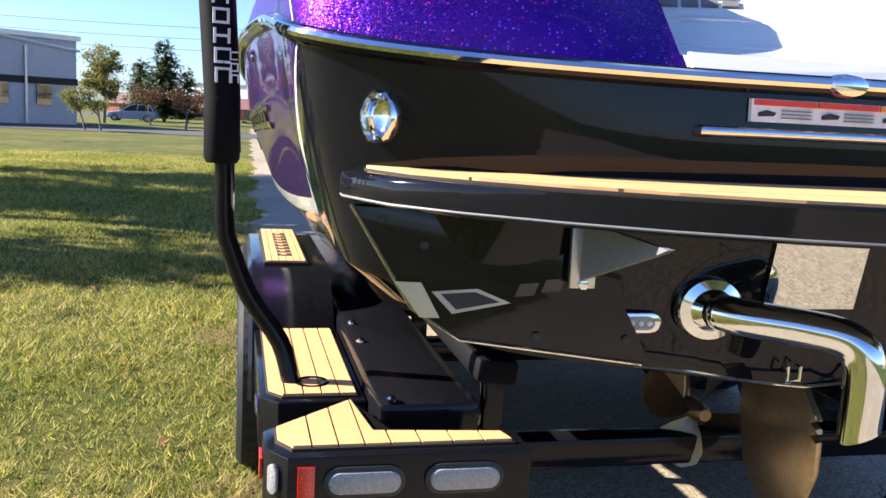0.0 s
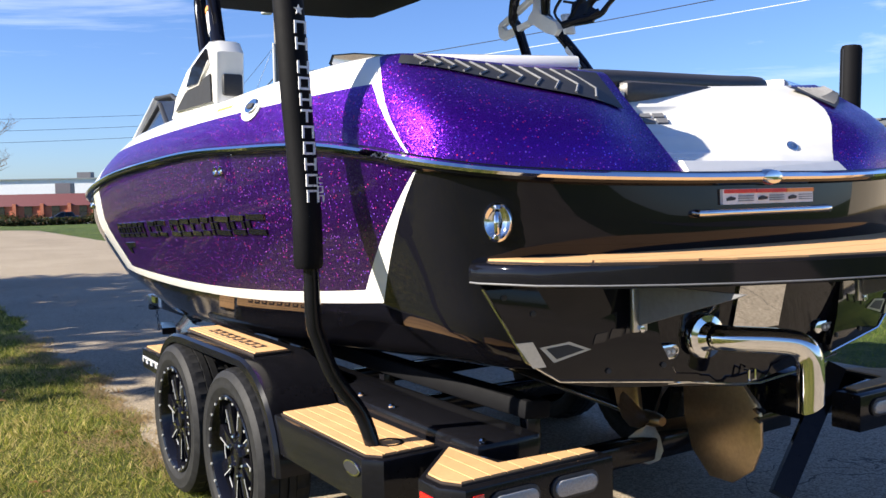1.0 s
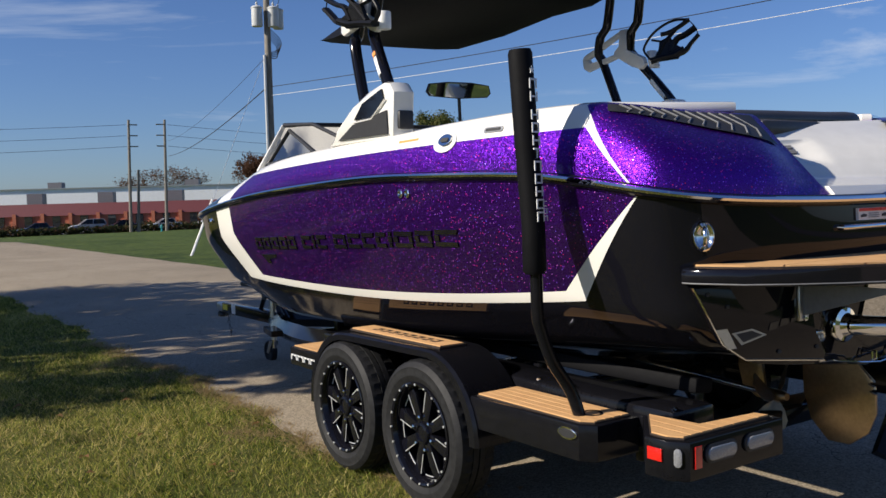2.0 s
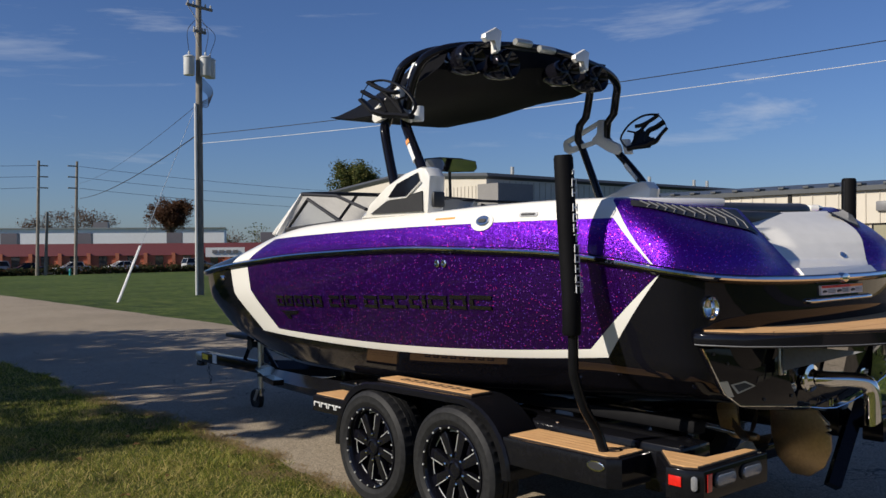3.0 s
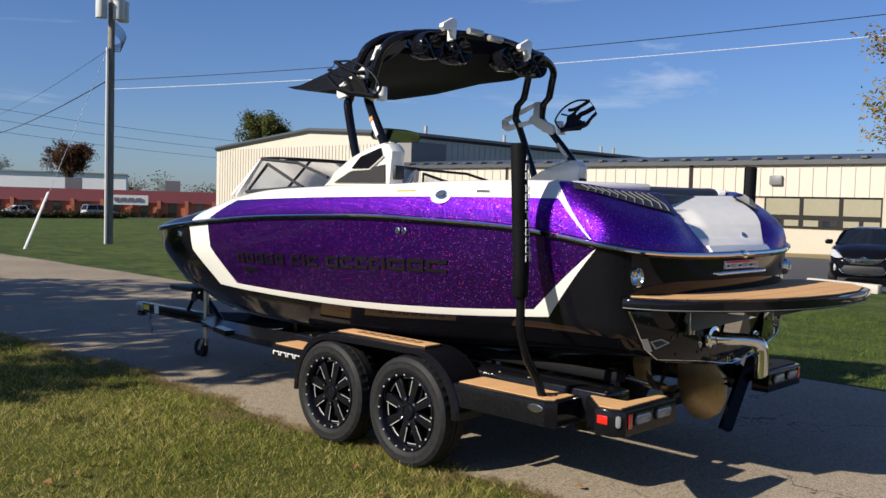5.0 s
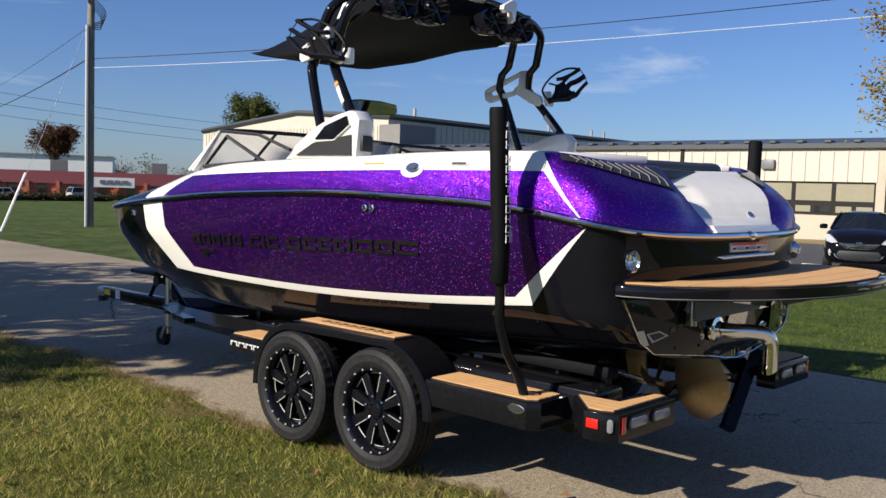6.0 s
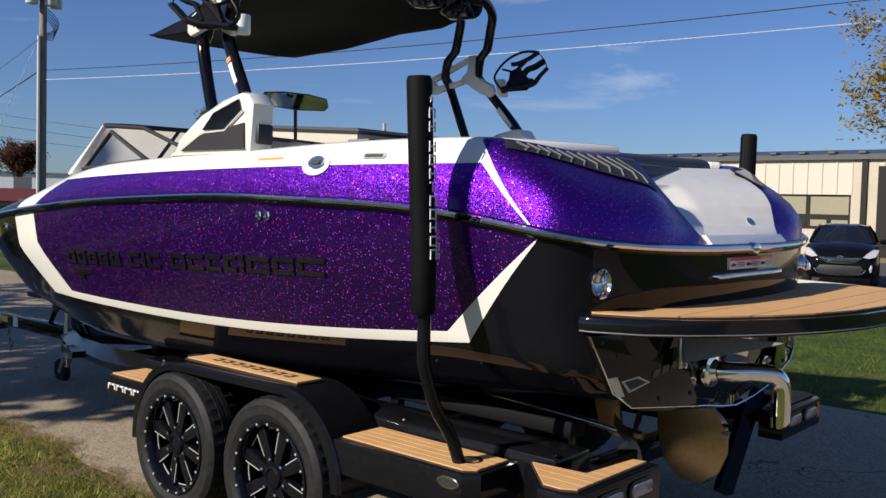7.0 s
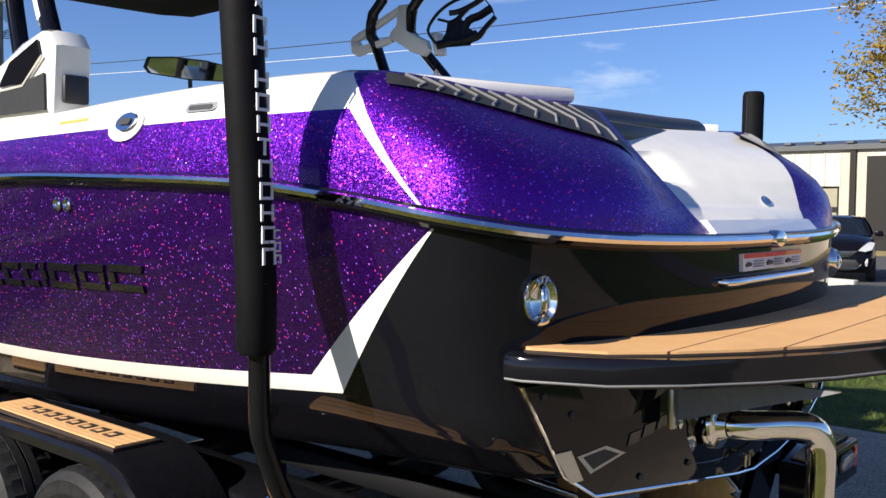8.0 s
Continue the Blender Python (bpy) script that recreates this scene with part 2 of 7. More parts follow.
M_BRONZE = plain("bronze_alloy", (0.42, 0.31, 0.19), 0.32, 0.9, 0, 60, 0.2, 0.1)
M_GREY = plain("grey_plastic", (0.16, 0.16, 0.165), 0.5)
M_LETTER = plain("raised_dark_letter", (0.010, 0.009, 0.012), 0.18, 0.2, 0.6, 80, 0.2, 0.0)
M_PRINT = plain("white_print", (0.72, 0.72, 0.70), 0.6)
M_PRINTRED = plain("red_print", (0.62, 0.05, 0.03), 0.6)
M_PRINTORANGE = plain("orange_print", (0.80, 0.28, 0.06), 0.6)
M_YELLOW = plain("yellow_print", (0.75, 0.60, 0.05), 0.6)
M_MIRROR = plain("mirror_silver", (0.62, 0.61, 0.58), 0.03, 1.0, 0, 20, 0.02, 0.0)


# ---- building helpers ----
def thing(name, label, category, group="", kind="", at=(0, 0, 0)):
    ob = new(name)
    ob.location = at
    ob.empty_display_size = 0.2
    return tagged(ob, label, category, group, kind)


def mesh_of(bm, name, smooth=True, angle=35.0):
    me = bpy.data.meshes.new(name)
    bmesh.ops.recalc_face_normals(bm, faces=bm.faces)
    if smooth:
        lim = radians(angle)
        for e in bm.edges:
            e.smooth = len(e.link_faces) == 2 and e.calc_face_angle(0.0) < lim
        for f in bm.faces:
            f.smooth = True
    bm.to_mesh(me)
    bm.free()
    return me


def part(name, bm, material, parent, label="", smooth=True, angle=35.0):
    me = bm if isinstance(bm, bpy.types.Mesh) else mesh_of(bm, name, smooth, angle)
    if not me.materials:
        for q in (material if isinstance(material, (list, tuple)) else [material]):
            me.materials.append(q)
    ob = new(name, me)
    if parent is not None:
        ob.parent = parent
        # parts are drawn in the coordinates of the thing's root
    if label:
        ob["label"] = label
    return ob


def solo(name, bm, material, label, category, group="", kind="", smooth=True, angle=35.0):
    return tagged(part(name, bm, material, None, "", smooth, angle), label, category, group, kind)


def B():
    return bmesh.new()


def add_box(bm, c, s, bevel=0.0, m=None, seg=2):
    """A box with centre c and size s, its edges rounded by bevel, turned by m."""
    r = bmesh.ops.create_cube(bm, size=1.0)
    vs = r["verts"]
    bmesh.ops.scale(bm, vec=s, verts=vs)
    if bevel:
        es = list({e for v in vs for e in v.link_edges})
        g = bmesh.ops.bevel(bm, geom=es, offset=bevel, segments=seg, profile=0.5, affect='EDGES')
        vs = list({v for f in g["faces"] for v in f.verts} | {v for v in vs if v.is_valid})
    t = Matrix.Translation(c) @ (m.to_4x4() if m is not None else Matrix())
    bmesh.ops.transform(bm, matrix=t, verts=vs)
    return bm


def box(c, s, bevel=0.0, m=None, seg=2):
    return add_box(B(), c, s, bevel, m, seg)


def ring_faces(bm, a, b, closed=True):
    n = len(a)
    for i in range(n if closed else n - 1):
        j = (i + 1) % n
        try:
            bm.faces.new((a[i], a[j], b[j], b[i]))
        except ValueError:
            pass


def add_tube(bm, pts, r, n=12, cap=True, flat=1.0):
    """A round bar along pts; r is one radius or one for each point."""
    pts = [Vector(p) for p in pts]
    rs = r if isinstance(r, (list, tuple)) else [r] * len(pts)
    prev, side = None, None
    first = last = None
    for i, p in enumerate(pts):
        d = (pts[min(i + 1, len(pts) - 1)] - pts[max(i - 1, 0)]).normalized()
        if side is None:
            up = Vector((0, 0, 1)) if abs(d.z) < 0.9 else Vector((0, 1, 0))
            side = d.cross(up).normalized()
        else:
            side = (side - d * side.dot(d)).normalized()
        up = side.cross(d)
        ring = [bm.verts.new(p + (side * math.cos(2 * math.pi * k / n) + up * math.sin(2 * math.pi * k / n) * flat) * rs[i]) for k in range(n)]
        if prev:
            ring_faces(bm, prev, ring)
        else:
            first = ring
        prev = last = ring
    if cap:
        bm.faces.new(first[::-1])
        bm.faces.new(last)
    return bm


def tube(pts, r, n=12, cap=True, flat=1.0):
    return add_tube(B(), pts, r, n, cap, flat)


def smooth_path(pts, k=6):
    """Catmull-Rom curve through pts."""
    p = [Vector(q) for q in pts]
    p = [2 * p[0] - p[1]] + p + [2 * p[-1] - p[-2]]
    r = []
    for i in range(1, len(p) - 2):
        a, b, c, d = p[i - 1:i + 3]
        for j in range(k):
            t = j / k
            r.append(0.5 * (2 * b + (c - a) * t + (2 * a - 5 * b + 4 * c - d) * t * t + (3 * b - a - 3 * c + d) * t ** 3))
    r.append(p[-2])
    return r


def add_prism(bm, poly, depth, m=None, bevel=0.0):
    """A flat outline (x, y), drawn out along z from 0 to depth, then set by m."""
    lo = [bm.verts.new((x, y, 0)) for x, y in poly]
    hi = [bm.verts.new((x, y, depth)) for x, y in poly]
    ring_faces(bm, lo, hi)
    top = bm.faces.new(hi)
    bot = bm.faces.new(lo[::-1])
    vs = lo + hi
    if bevel:
        g = bmesh.ops.bevel(bm, geom=list(top.edges) + list(bot.edges), offset=bevel, segments=2, profile=0.5, affect='EDGES')
        vs = list({v for f in g["faces"] for v in f.verts} | {v for v in vs if v.is_valid})
    if m is not None:
        bmesh.ops.transform(bm, matrix=m, verts=[v for v in vs if v.is_valid])
    return bm


def prism(poly, depth, m=None, bevel=0.0):
    return add_prism(B(), poly, depth, m, bevel)


def add_lathe(bm, profile, n=32, m=None, close=False):
    """A turned form: profile of (radius, height) about z."""
    vs, rings = [], []
    for r, h in profile:
        if r < 1e-5:
            ring = [bm.verts.new((0, 0, h))]
        else:
            ring = [bm.verts.new((r * math.cos(2 * math.pi * k / n), r * math.sin(2 * math.pi * k / n), h)) for k in range(n)]
        vs += ring
        rings.append(ring)
    pairs = list(zip(rings, rings[1:])) + ([(rings[-1], rings[0])] if close else [])
    for a, b in pairs:
        if len(a) == 1 and len(b) == 1:
            continue
        if len(a) == 1:
            for k in range(n):
                bm.faces.new((a[0], b[k], b[(k + 1) % n]))
        elif len(b) == 1:
            for k in range(n):
                bm.faces.new((a[k], a[(k + 1) % n], b[0]))
        else:
            ring_faces(bm, a, b)
    if m is not None:
        bmesh.ops.transform(bm, matrix=m, verts=vs)
    return bm


def lathe(profile, n=32, m=None, close=False):
    return add_lathe(B(), profile, n, m, close)


def add_patch(bm, rows, thick=0.0):
    """A sheet through rows of points."""
    vv = [[bm.verts.new(p) for p in r] for r in rows]
    for a, b in zip(vv, vv[1:]):
        ring_faces(bm, a, b, False)
    return bm


def pieces(name, verts, faces, material):
    me = bpy.data.meshes.new(name)
    me.from_pydata(verts, [], faces)
    me.materials.append(material)
    return me


# ---- ground ----
def fall(x, y):
    """Height of the land: level round the boat, falling away ahead, more so to the east."""
    east = min(1.0, max(0.0, (x + 2.0) / 14.0))
    return -2.4 * (1 - math.exp(-max(0.0, y - 12.0) * 0.008 * (0.35 + 0.65 * east)))


def left_edge(y):
    return -0.96 + 0.07 * math.sin(y * 1.3) + 0.05 * math.sin(y * 3.1 + 1) + 0.03 * math.sin(y * 7.7) + 0.012 * max(0.0, y - 8)


def right_edge(y):
    return 4.45 + 0.07 * max(0.0, y - 8) + 0.03 * math.sin(y * 1.1)


def lawn_mat():
    m = Mat("lawn", 0.9, 0, 0, 0.2)
    big = m.noise(0.22, 4)
    mid = m.noise(1.6, 5, 0.6)
    fine = m.noise(45, 4, 0.7)
    f = m.math('ADD', m.math('MULTIPLY', big, 0.35), m.math('ADD', m.math('MULTIPLY', mid, 0.35), m.math('MULTIPLY', fine, 0.3)))
    gx_ = m.n.new("ShaderNodeMapRange")
    gx_.inputs[1].default_value, gx_.inputs[2].default_value = 3.0, 5.0
    m.l.new(m.xyz()[0], gx_.inputs[0])
    coarse = m.noise(1.0, 7, 0.8, m.scaled((2.2, 1.2, 2.2)))
    turf = m.ramp(m.math('ADD', m.math('MULTIPLY', f, 0.5), m.math('MULTIPLY', coarse, 0.5)), (0.41, (0.018, 0.034, 0.008)), (0.50, (0.058, 0.092, 0.017)), (0.59, (0.135, 0.155, 0.036)))
    m.put("Base Color", m.mix(gx_.outputs[0], m.ramp(f, (0.32, (0.030, 0.042, 0.010)), (0.46, (0.085, 0.098, 0.020)), (0.58, (0.17, 0.155, 0.042)), (0.74, (0.29, 0.23, 0.09))), turf))
    m.bump(m.math('ADD', fine, m.noise(160, 3)), 0.9, 0.03)
    return m.m


def drive_mat():
    m = Mat("worn_asphalt", 0.88, 0, 0, 0.25)
    big = m.noise(0.35, 5)
    grit = m.cells(110)["Color"]
    sep = m.n.new("ShaderNodeSeparateColor")
    m.l.new(grit, sep.inputs[0])
    crack = m.n.new("ShaderNodeTexVoronoi")
    crack.feature = 'DISTANCE_TO_EDGE'
    crack.inputs["Scale"].default_value = 0.55
    warp = m.n.new("ShaderNodeTexNoise")
    warp.inputs["Scale"].default_value = 1.7
    warp.inputs["Detail"].default_value = 6
    m.l.new(m.co, warp.inputs["Vector"])
    m.l.new(m.vmath('ADD', m.co, m.vmath('MULTIPLY', warp.outputs["Color"], (0.9, 0.9, 0.9))), crack.inputs["Vector"])
    line = m.math('LESS_THAN', crack.outputs["Distance"], 0.0028)
    line = m.math('MULTIPLY', line, m.math('GREATER_THAN', m.noise(0.7, 2), 0.47))
    f = m.math('ADD', m.math('MULTIPLY', big, 0.5), m.math('MULTIPLY', sep.outputs[0], 0.5))
    col = m.ramp(f, (0.22, (0.17, 0.138, 0.098)), (0.5, (0.305, 0.250, 0.180)), (0.8, (0.45, 0.38, 0.285)))
    m.put("Base Color", m.mix(line, col, (0.10, 0.085, 0.065)))
    m.bump(m.math('SUBTRACT', sep.outputs[0], m.math('MULTIPLY', line, 2.0)), 0.5, 0.006)
    return m.m


M_LAWN = lawn_mat()
M_DRIVE = drive_mat()
M_ASPHALT = plain("dark_asphalt", (0.055, 0.055, 0.058), 0.9, 0, 0, 40, 0.3, 0.5)
M_CONCRETE = plain("pale_concrete", (0.46, 0.43, 0.38), 0.85, 0, 0, 30, 0.15, 0.3)


def spread(lo, hi, near, step):
    """Grid lines: close together near the boat, far apart towards the horizon."""
    r, q = [], near[0]
    while q < near[1]:
        r.append(q)
        q += step
    s, d = near[1], step
    while s < hi:
        r.append(s)
        d *= 1.25
        s += d
    s, d = near[0], step
    while s > lo:
        d *= 1.25
        s -= d
        r.insert(0, s)
    return r


gx = spread(-2500, 2500, (-14, 44), 1.0)
gy = spread(-2500, 2500, (-14, 70), 1.0)
bm = B()
add_patch(bm, [[(x, y, fall(x, y) - 0.012) for x in gx] for y in gy])
solo("ground", bm, M_LAWN, "wide lawn of patchy green and dry autumn grass", "ground", kind="structure")

dy = [-30 + 0.25 * i for i in range(int(106 / 0.25))]
rows = []
for y in dy:
    a, b = left_edge(y), right_edge(y)
    rows.append([(a + (b - a) * k / 8, y, fall(a + (b - a) * k / 8, y) + 0.006 + (0.016 if 0 < k < 8 else -0.012)) for k in range(9)])
solo("driveway", add_patch(B(), rows), M_DRIVE, "worn pale asphalt driveway with cracks, between two lawns", "driveway", kind="structure")


# ---- the boat ----
KEEL_X, BEAM = 0.16, 1.118      # keel line, and the beam over that of the outlines below
boat = thing("wakeboard_boat", "purple metal-flake and black wakeboard boat with white stripes, on a trailer", "boat")
boat.matrix_basis = Matrix.Translation((KEEL_X, 0, 0)) @ Matrix.Diagonal((BEAM, 1, 1, 1))

# half outlines from the middle of the transom round the quarter to the bow: x, y, z
RAIL = [(0, .03, 1.536), (.3, .04, 1.536), (.6, .072, 1.542), (.82, .125, 1.553), (.98, .195, 1.570), (1.082, .315, 1.597), (1.107, .6, 1.64), (1.12, 1.0, 1.68), (1.15, 1.6, 1.70), (1.17, 2.2, 1.71), (1.18, 2.9, 1.69), (1.175, 3.6, 1.66), (1.155, 4.15, 1.62), (1.11, 4.7, 1.575), (1.04, 5.2, 1.53), (.93, 5.6, 1.495), (.73, 5.97, 1.465), (.42, 6.3, 1.445), (0, 6.44, 1.44)]
DROP = [.50, .50, .50, .50, .50, .52, .56, .60, .64, .67, .67, .66, .64, .60, .55, .50, .46, .43, .41]
INSET = [0, .01, .02, .04, .08, .11, .125, .14, .15, .155, .16, .165, .175, .19, .20, .20, .19, .13, 0]
BACK = [-.09, -.08, -.06, -.03, .0, .0, .0, .0, .0, .0, .0, .0, .02, .05, .09, .13, .17, .20, .22]
DECK = [(0, .40, 1.90), (.3, .40, 1.90), (.5, .41, 1.905), (.66, .44, 1.91), (.82, .48, 1.92), (.94, .53, 1.935), (1.02, .66, 1.95), (1.06, 1.02, 1.955), (1.08, 1.6, 1.945), (1.095, 2.2, 1.92), (1.10, 2.9, 1.90), (1.09, 3.6, 1.865), (1.06, 4.1, 1.80), (1.01, 4.6, 1.70), (.94, 5.05, 1.63), (.83, 5.42, 1.585), (.64, 5.78, 1.55), (.37, 6.08, 1.525), (0, 6.2, 1.52)]
STB = 1.0


def full(half):
    """Port bow to starboard bow round the transom."""
    port = [Vector((-p[0], p[1], p[2])) for p in half]
    star = [Vector((p[0] * STB, p[1], p[2])) for p in half]
    return port[::-1] + star[1:]


RAILV = [Vector(p) for p in RAIL]
UP = [Vector((max(0.0, p[0] - .035 * (i > 1)), p[1] + BACK[i] * .10, p[2] - DROP[i] * .45)) for i, p in enumerate(RAIL)]
LOW = [Vector((max(0.0, p[0] - INSET[i]), p[1] - BACK[i] * .62, p[2] - DROP[i])) for i, p in enumerate(RAIL)]
SINK = [.10, .10, .10, .10, .10, .12, .14, .17, .20, .22, .23, .23, .22, .20, .18, .16, .15, .14, .13]
CHINE = [Vector((max(0.0, p[0] - INSET[i] * 2.0 - .02 * (i > 2)), p[1] - BACK[i] * 1.0, p[2] - DROP[i] - SINK[i])) for i, p in enumerate(RAIL)]
KEELZ = [.80, .80, .80, .80, .79, .77, .74, .69, .64, .60, .57, .56, .56, .57, .60, .65, .72, .79, .85]
CHINE[0].z = .81
for i in (1, 2, 3):
    CHINE[i].z = .81 + .035 * i


def hull_rows():
    levels = [full([tuple(v) for v in q]) for q in (RAILV, UP, LOW, CHINE)]
    cols = [smooth_path(q, 5) for q in levels]
    rows = []
    for k, (a, b) in enumerate(zip(cols, cols[1:])):
        for j in range(4):
            t = j / 4
            rows.append([p.lerp(q, t) for p, q in zip(a, b)])
    rows.append(cols[-1])
    # keel line under every station
    kz = KEELZ[::-1] + KEELZ[1:]
    base = full([tuple(v) for v in CHINE])
    keel = smooth_path([Vector((0, p.y, z)) for p, z in zip(base, kz)], 5)
    for t in (0.5, 1.0):
        rows.append([p.lerp(q, t) for p, q in zip(cols[-1], keel)])
    # ease the side so that the levels read as one curved sheet
    for _ in range(2):
        for r in range(1, 8):
            rows[r] = [0.5 * q + 0.25 * (u + d) for u, q, d in zip(rows[r - 1], rows[r], rows[r + 1])]
    return rows


hr = hull_rows()
bm = add_patch(B(), hr)
bmesh.ops.remove_doubles(bm, verts=bm.verts, dist=0.0005)
part("hull", bm, M_SIDE, boat, "black glossy hull with a purple flake panel outlined in white", angle=38)

# topside from the rail to the gunwale, then inwards and down into the cockpit
def bulge(x):
    """How far the topside swells: flat across the middle of the stern."""
    k = min(1.0, max(0.0, (abs(x) - .34) / .34))
    return .32 * k * k * (3 - 2 * k)


railp, deckp = smooth_path(full(RAIL), 5), smooth_path(full(DECK), 5)
rows = []
for j in range(7):
    t = j / 6
    r = []
    for a, b in zip(railp, deckp):
        q = a.lerp(b, t)
        out = Vector((a.x - b.x, a.y - b.y, 0))
        q += out * (bulge(a.x) * math.sin(math.pi * t))
        q.z += 0.012
        r.append(q)
    rows.append(r)


def inward(p, d, z):
    c = Vector((0, min(max(p.y, 0.9), 5.4), 0))
    w = Vector((c.x - p.x, c.y - p.y, 0))
    k = min(1.0, d / max(w.length, 1e-4))
    return Vector((p.x + w.x * k, p.y + w.y * k, z))


rows.append([inward(p, 0.03, p.z + .025) for p in deckp])
rows.append([inward(p, 0.13, p.z + .02) for p in deckp])
rows.append([inward(p, 0.16, p.z - .02) for p in deckp])
rows.append([inward(p, 0.20, 1.25) for p in deckp])
rows.append([inward(p, 3.0, 1.22) for p in deckp])
bm = add_patch(B(), rows[9:])
bmesh.ops.remove_doubles(bm, verts=bm.verts, dist=0.0005)
part("cockpit_liner", bm, M_WHITEVINYL, boat, "pale moulded cockpit liner", angle=45)
bm = add_patch(B(), rows[:10])
bmesh.ops.remove_doubles(bm, verts=bm.verts, dist=0.0005)
# opening for the hollow white panel in the middle of the stern
for co, no in (((-.34, 0, 0), (1, 0, 0)), ((.42, 0, 1.586), (.352, 0, -.23)), ((0, 0, 1.592), (0, 0, 1))):
    near = [f for f in bm.faces if f.calc_center_median().y < .9 and abs(f.calc_center_median().x) < .85]
    geom = near + list({e for f in near for e in f.edges}) + list({v for f in near for v in f.verts})
    bmesh.ops.bisect_plane(bm, geom=geom, dist=1e-5, plane_co=co, plane_no=no)


def in_opening(c):
    return -.34 < c.x < .42 + (c.z - 1.586) * .653 and c.z > 1.592 and c.y < .75


bmesh.ops.delete(bm, geom=[f for f in bm.faces if in_opening(f.calc_center_median())], context='FACES')
deck = part("deck", bm, M_DECK, boat, "purple flake topside with a white cap and quarter flash", angle=45)

# rub rail: black moulding with a steel insert
ro = [Vector((p.x, p.y, p.z)) for p in railp]


def offset(pts, d, dz=0.0):
    r = []
    for i, p in enumerate(pts):
        t = (pts[min(i + 1, len(pts) - 1)] - pts[max(i - 1, 0)])
        n = Vector((-t.y, t.x, 0)).normalized()
        if n.dot(Vector((p.x, p.y - 3.0, 0))) < 0:
            n = -n
        r.append(p + n * d + Vector((0, 0, dz)))
    return r


rail = part("rub_rail", tube(offset(ro, 0.004, 0.004), 0.024, 10, False), M_BLACK, boat, "black rub rail")
part("steel_insert", tube(offset(ro, 0.019, 0.008), 0.0135, 8, False), M_CHROME, rail, "polished steel rail insert")


# ---- boat fittings ----
from mathutils.bvhtree import BVHTree


def tree_of(rows):
    vs = [p for r in rows for p in r]
    n = len(rows[0])
    fs = [(j * n + i, j * n + i + 1, (j + 1) * n + i + 1, (j + 1) * n + i) for j in range(len(rows) - 1) for i in range(n - 1)]
    return BVHTree.FromPolygons(vs, fs)


HULL_TREE, DECK_TREE = tree_of(hr), tree_of(rows)


def on_side(y, z, tree=None, side=-1):
    """The point of the outer skin at this length and height."""
    hit = (tree or HULL_TREE).ray_cast(Vector((side * 3, y, z)), Vector((-side, 0, 0)))
    return hit[0] if hit[0] else Vector((side * 1.1, y, z))


def on_stern(x, z, tree=None):
    hit = (tree or HULL_TREE).ray_cast(Vector((x, -3, z)), Vector((0, 1, 0)))
    return hit[0] if hit[0] else Vector((x, 0.05, z))


def stick_side(poly, out, tree=None, side=-1):
    """A flat shape (y, z) laid on the side of the boat, out metres thick."""
    bm = B()
    a = [bm.verts.new(on_side(y, z, tree, side) + Vector((side * out, 0, 0))) for y, z in poly]
    b = [bm.verts.new(on_side(y, z, tree, side) - Vector((side * .004, 0, 0))) for y, z in poly]
    bm.faces.new(a)
    ring_faces(bm, a, b)
    return bm


def stick_stern(poly, out, tree=None):
    bm = B()
    a = [bm.verts.new(on_stern(x, z, tree) - Vector((0, out, 0))) for x, z in poly]
    b = [bm.verts.new(on_stern(x, z, tree) + Vector((0, .004, 0))) for x, z in poly]
    bm.faces.new(a)
    ring_faces(bm, a, b)
    return bm


def panel_at(origin, xdir):
    """Axes of an upright panel: u along xdir, v up, w out of its face."""
    x = Vector(xdir).normalized()
    z = x.cross(Vector((0, 0, 1)))
    return Matrix.Translation(origin) @ Matrix(((x.x, 0, z.x, 0), (x.y, 0, z.y, 0), (x.z, 1, z.z, 0), (0, 0, 0, 1)))


def oval(cx, cy, rx, ry, n=24):
    return [(cx + rx * math.cos(2 * math.pi * k / n), cy + ry * math.sin(2 * math.pi * k / n)) for k in range(n)]


def slot(cx, cy, w, h, n=8):
    """A rounded bar outline."""
    r = h / 2
    return [(cx + (w / 2 - r) + r * math.cos(a), cy + r * math.sin(a)) for a in [-math.pi / 2 + math.pi * k / n for k in range(n + 1)]] + \
           [(cx - (w / 2 - r) + r * math.cos(a), cy + r * math.sin(a)) for a in [math.pi / 2 + math.pi * k / n for k in range(n + 1)]]


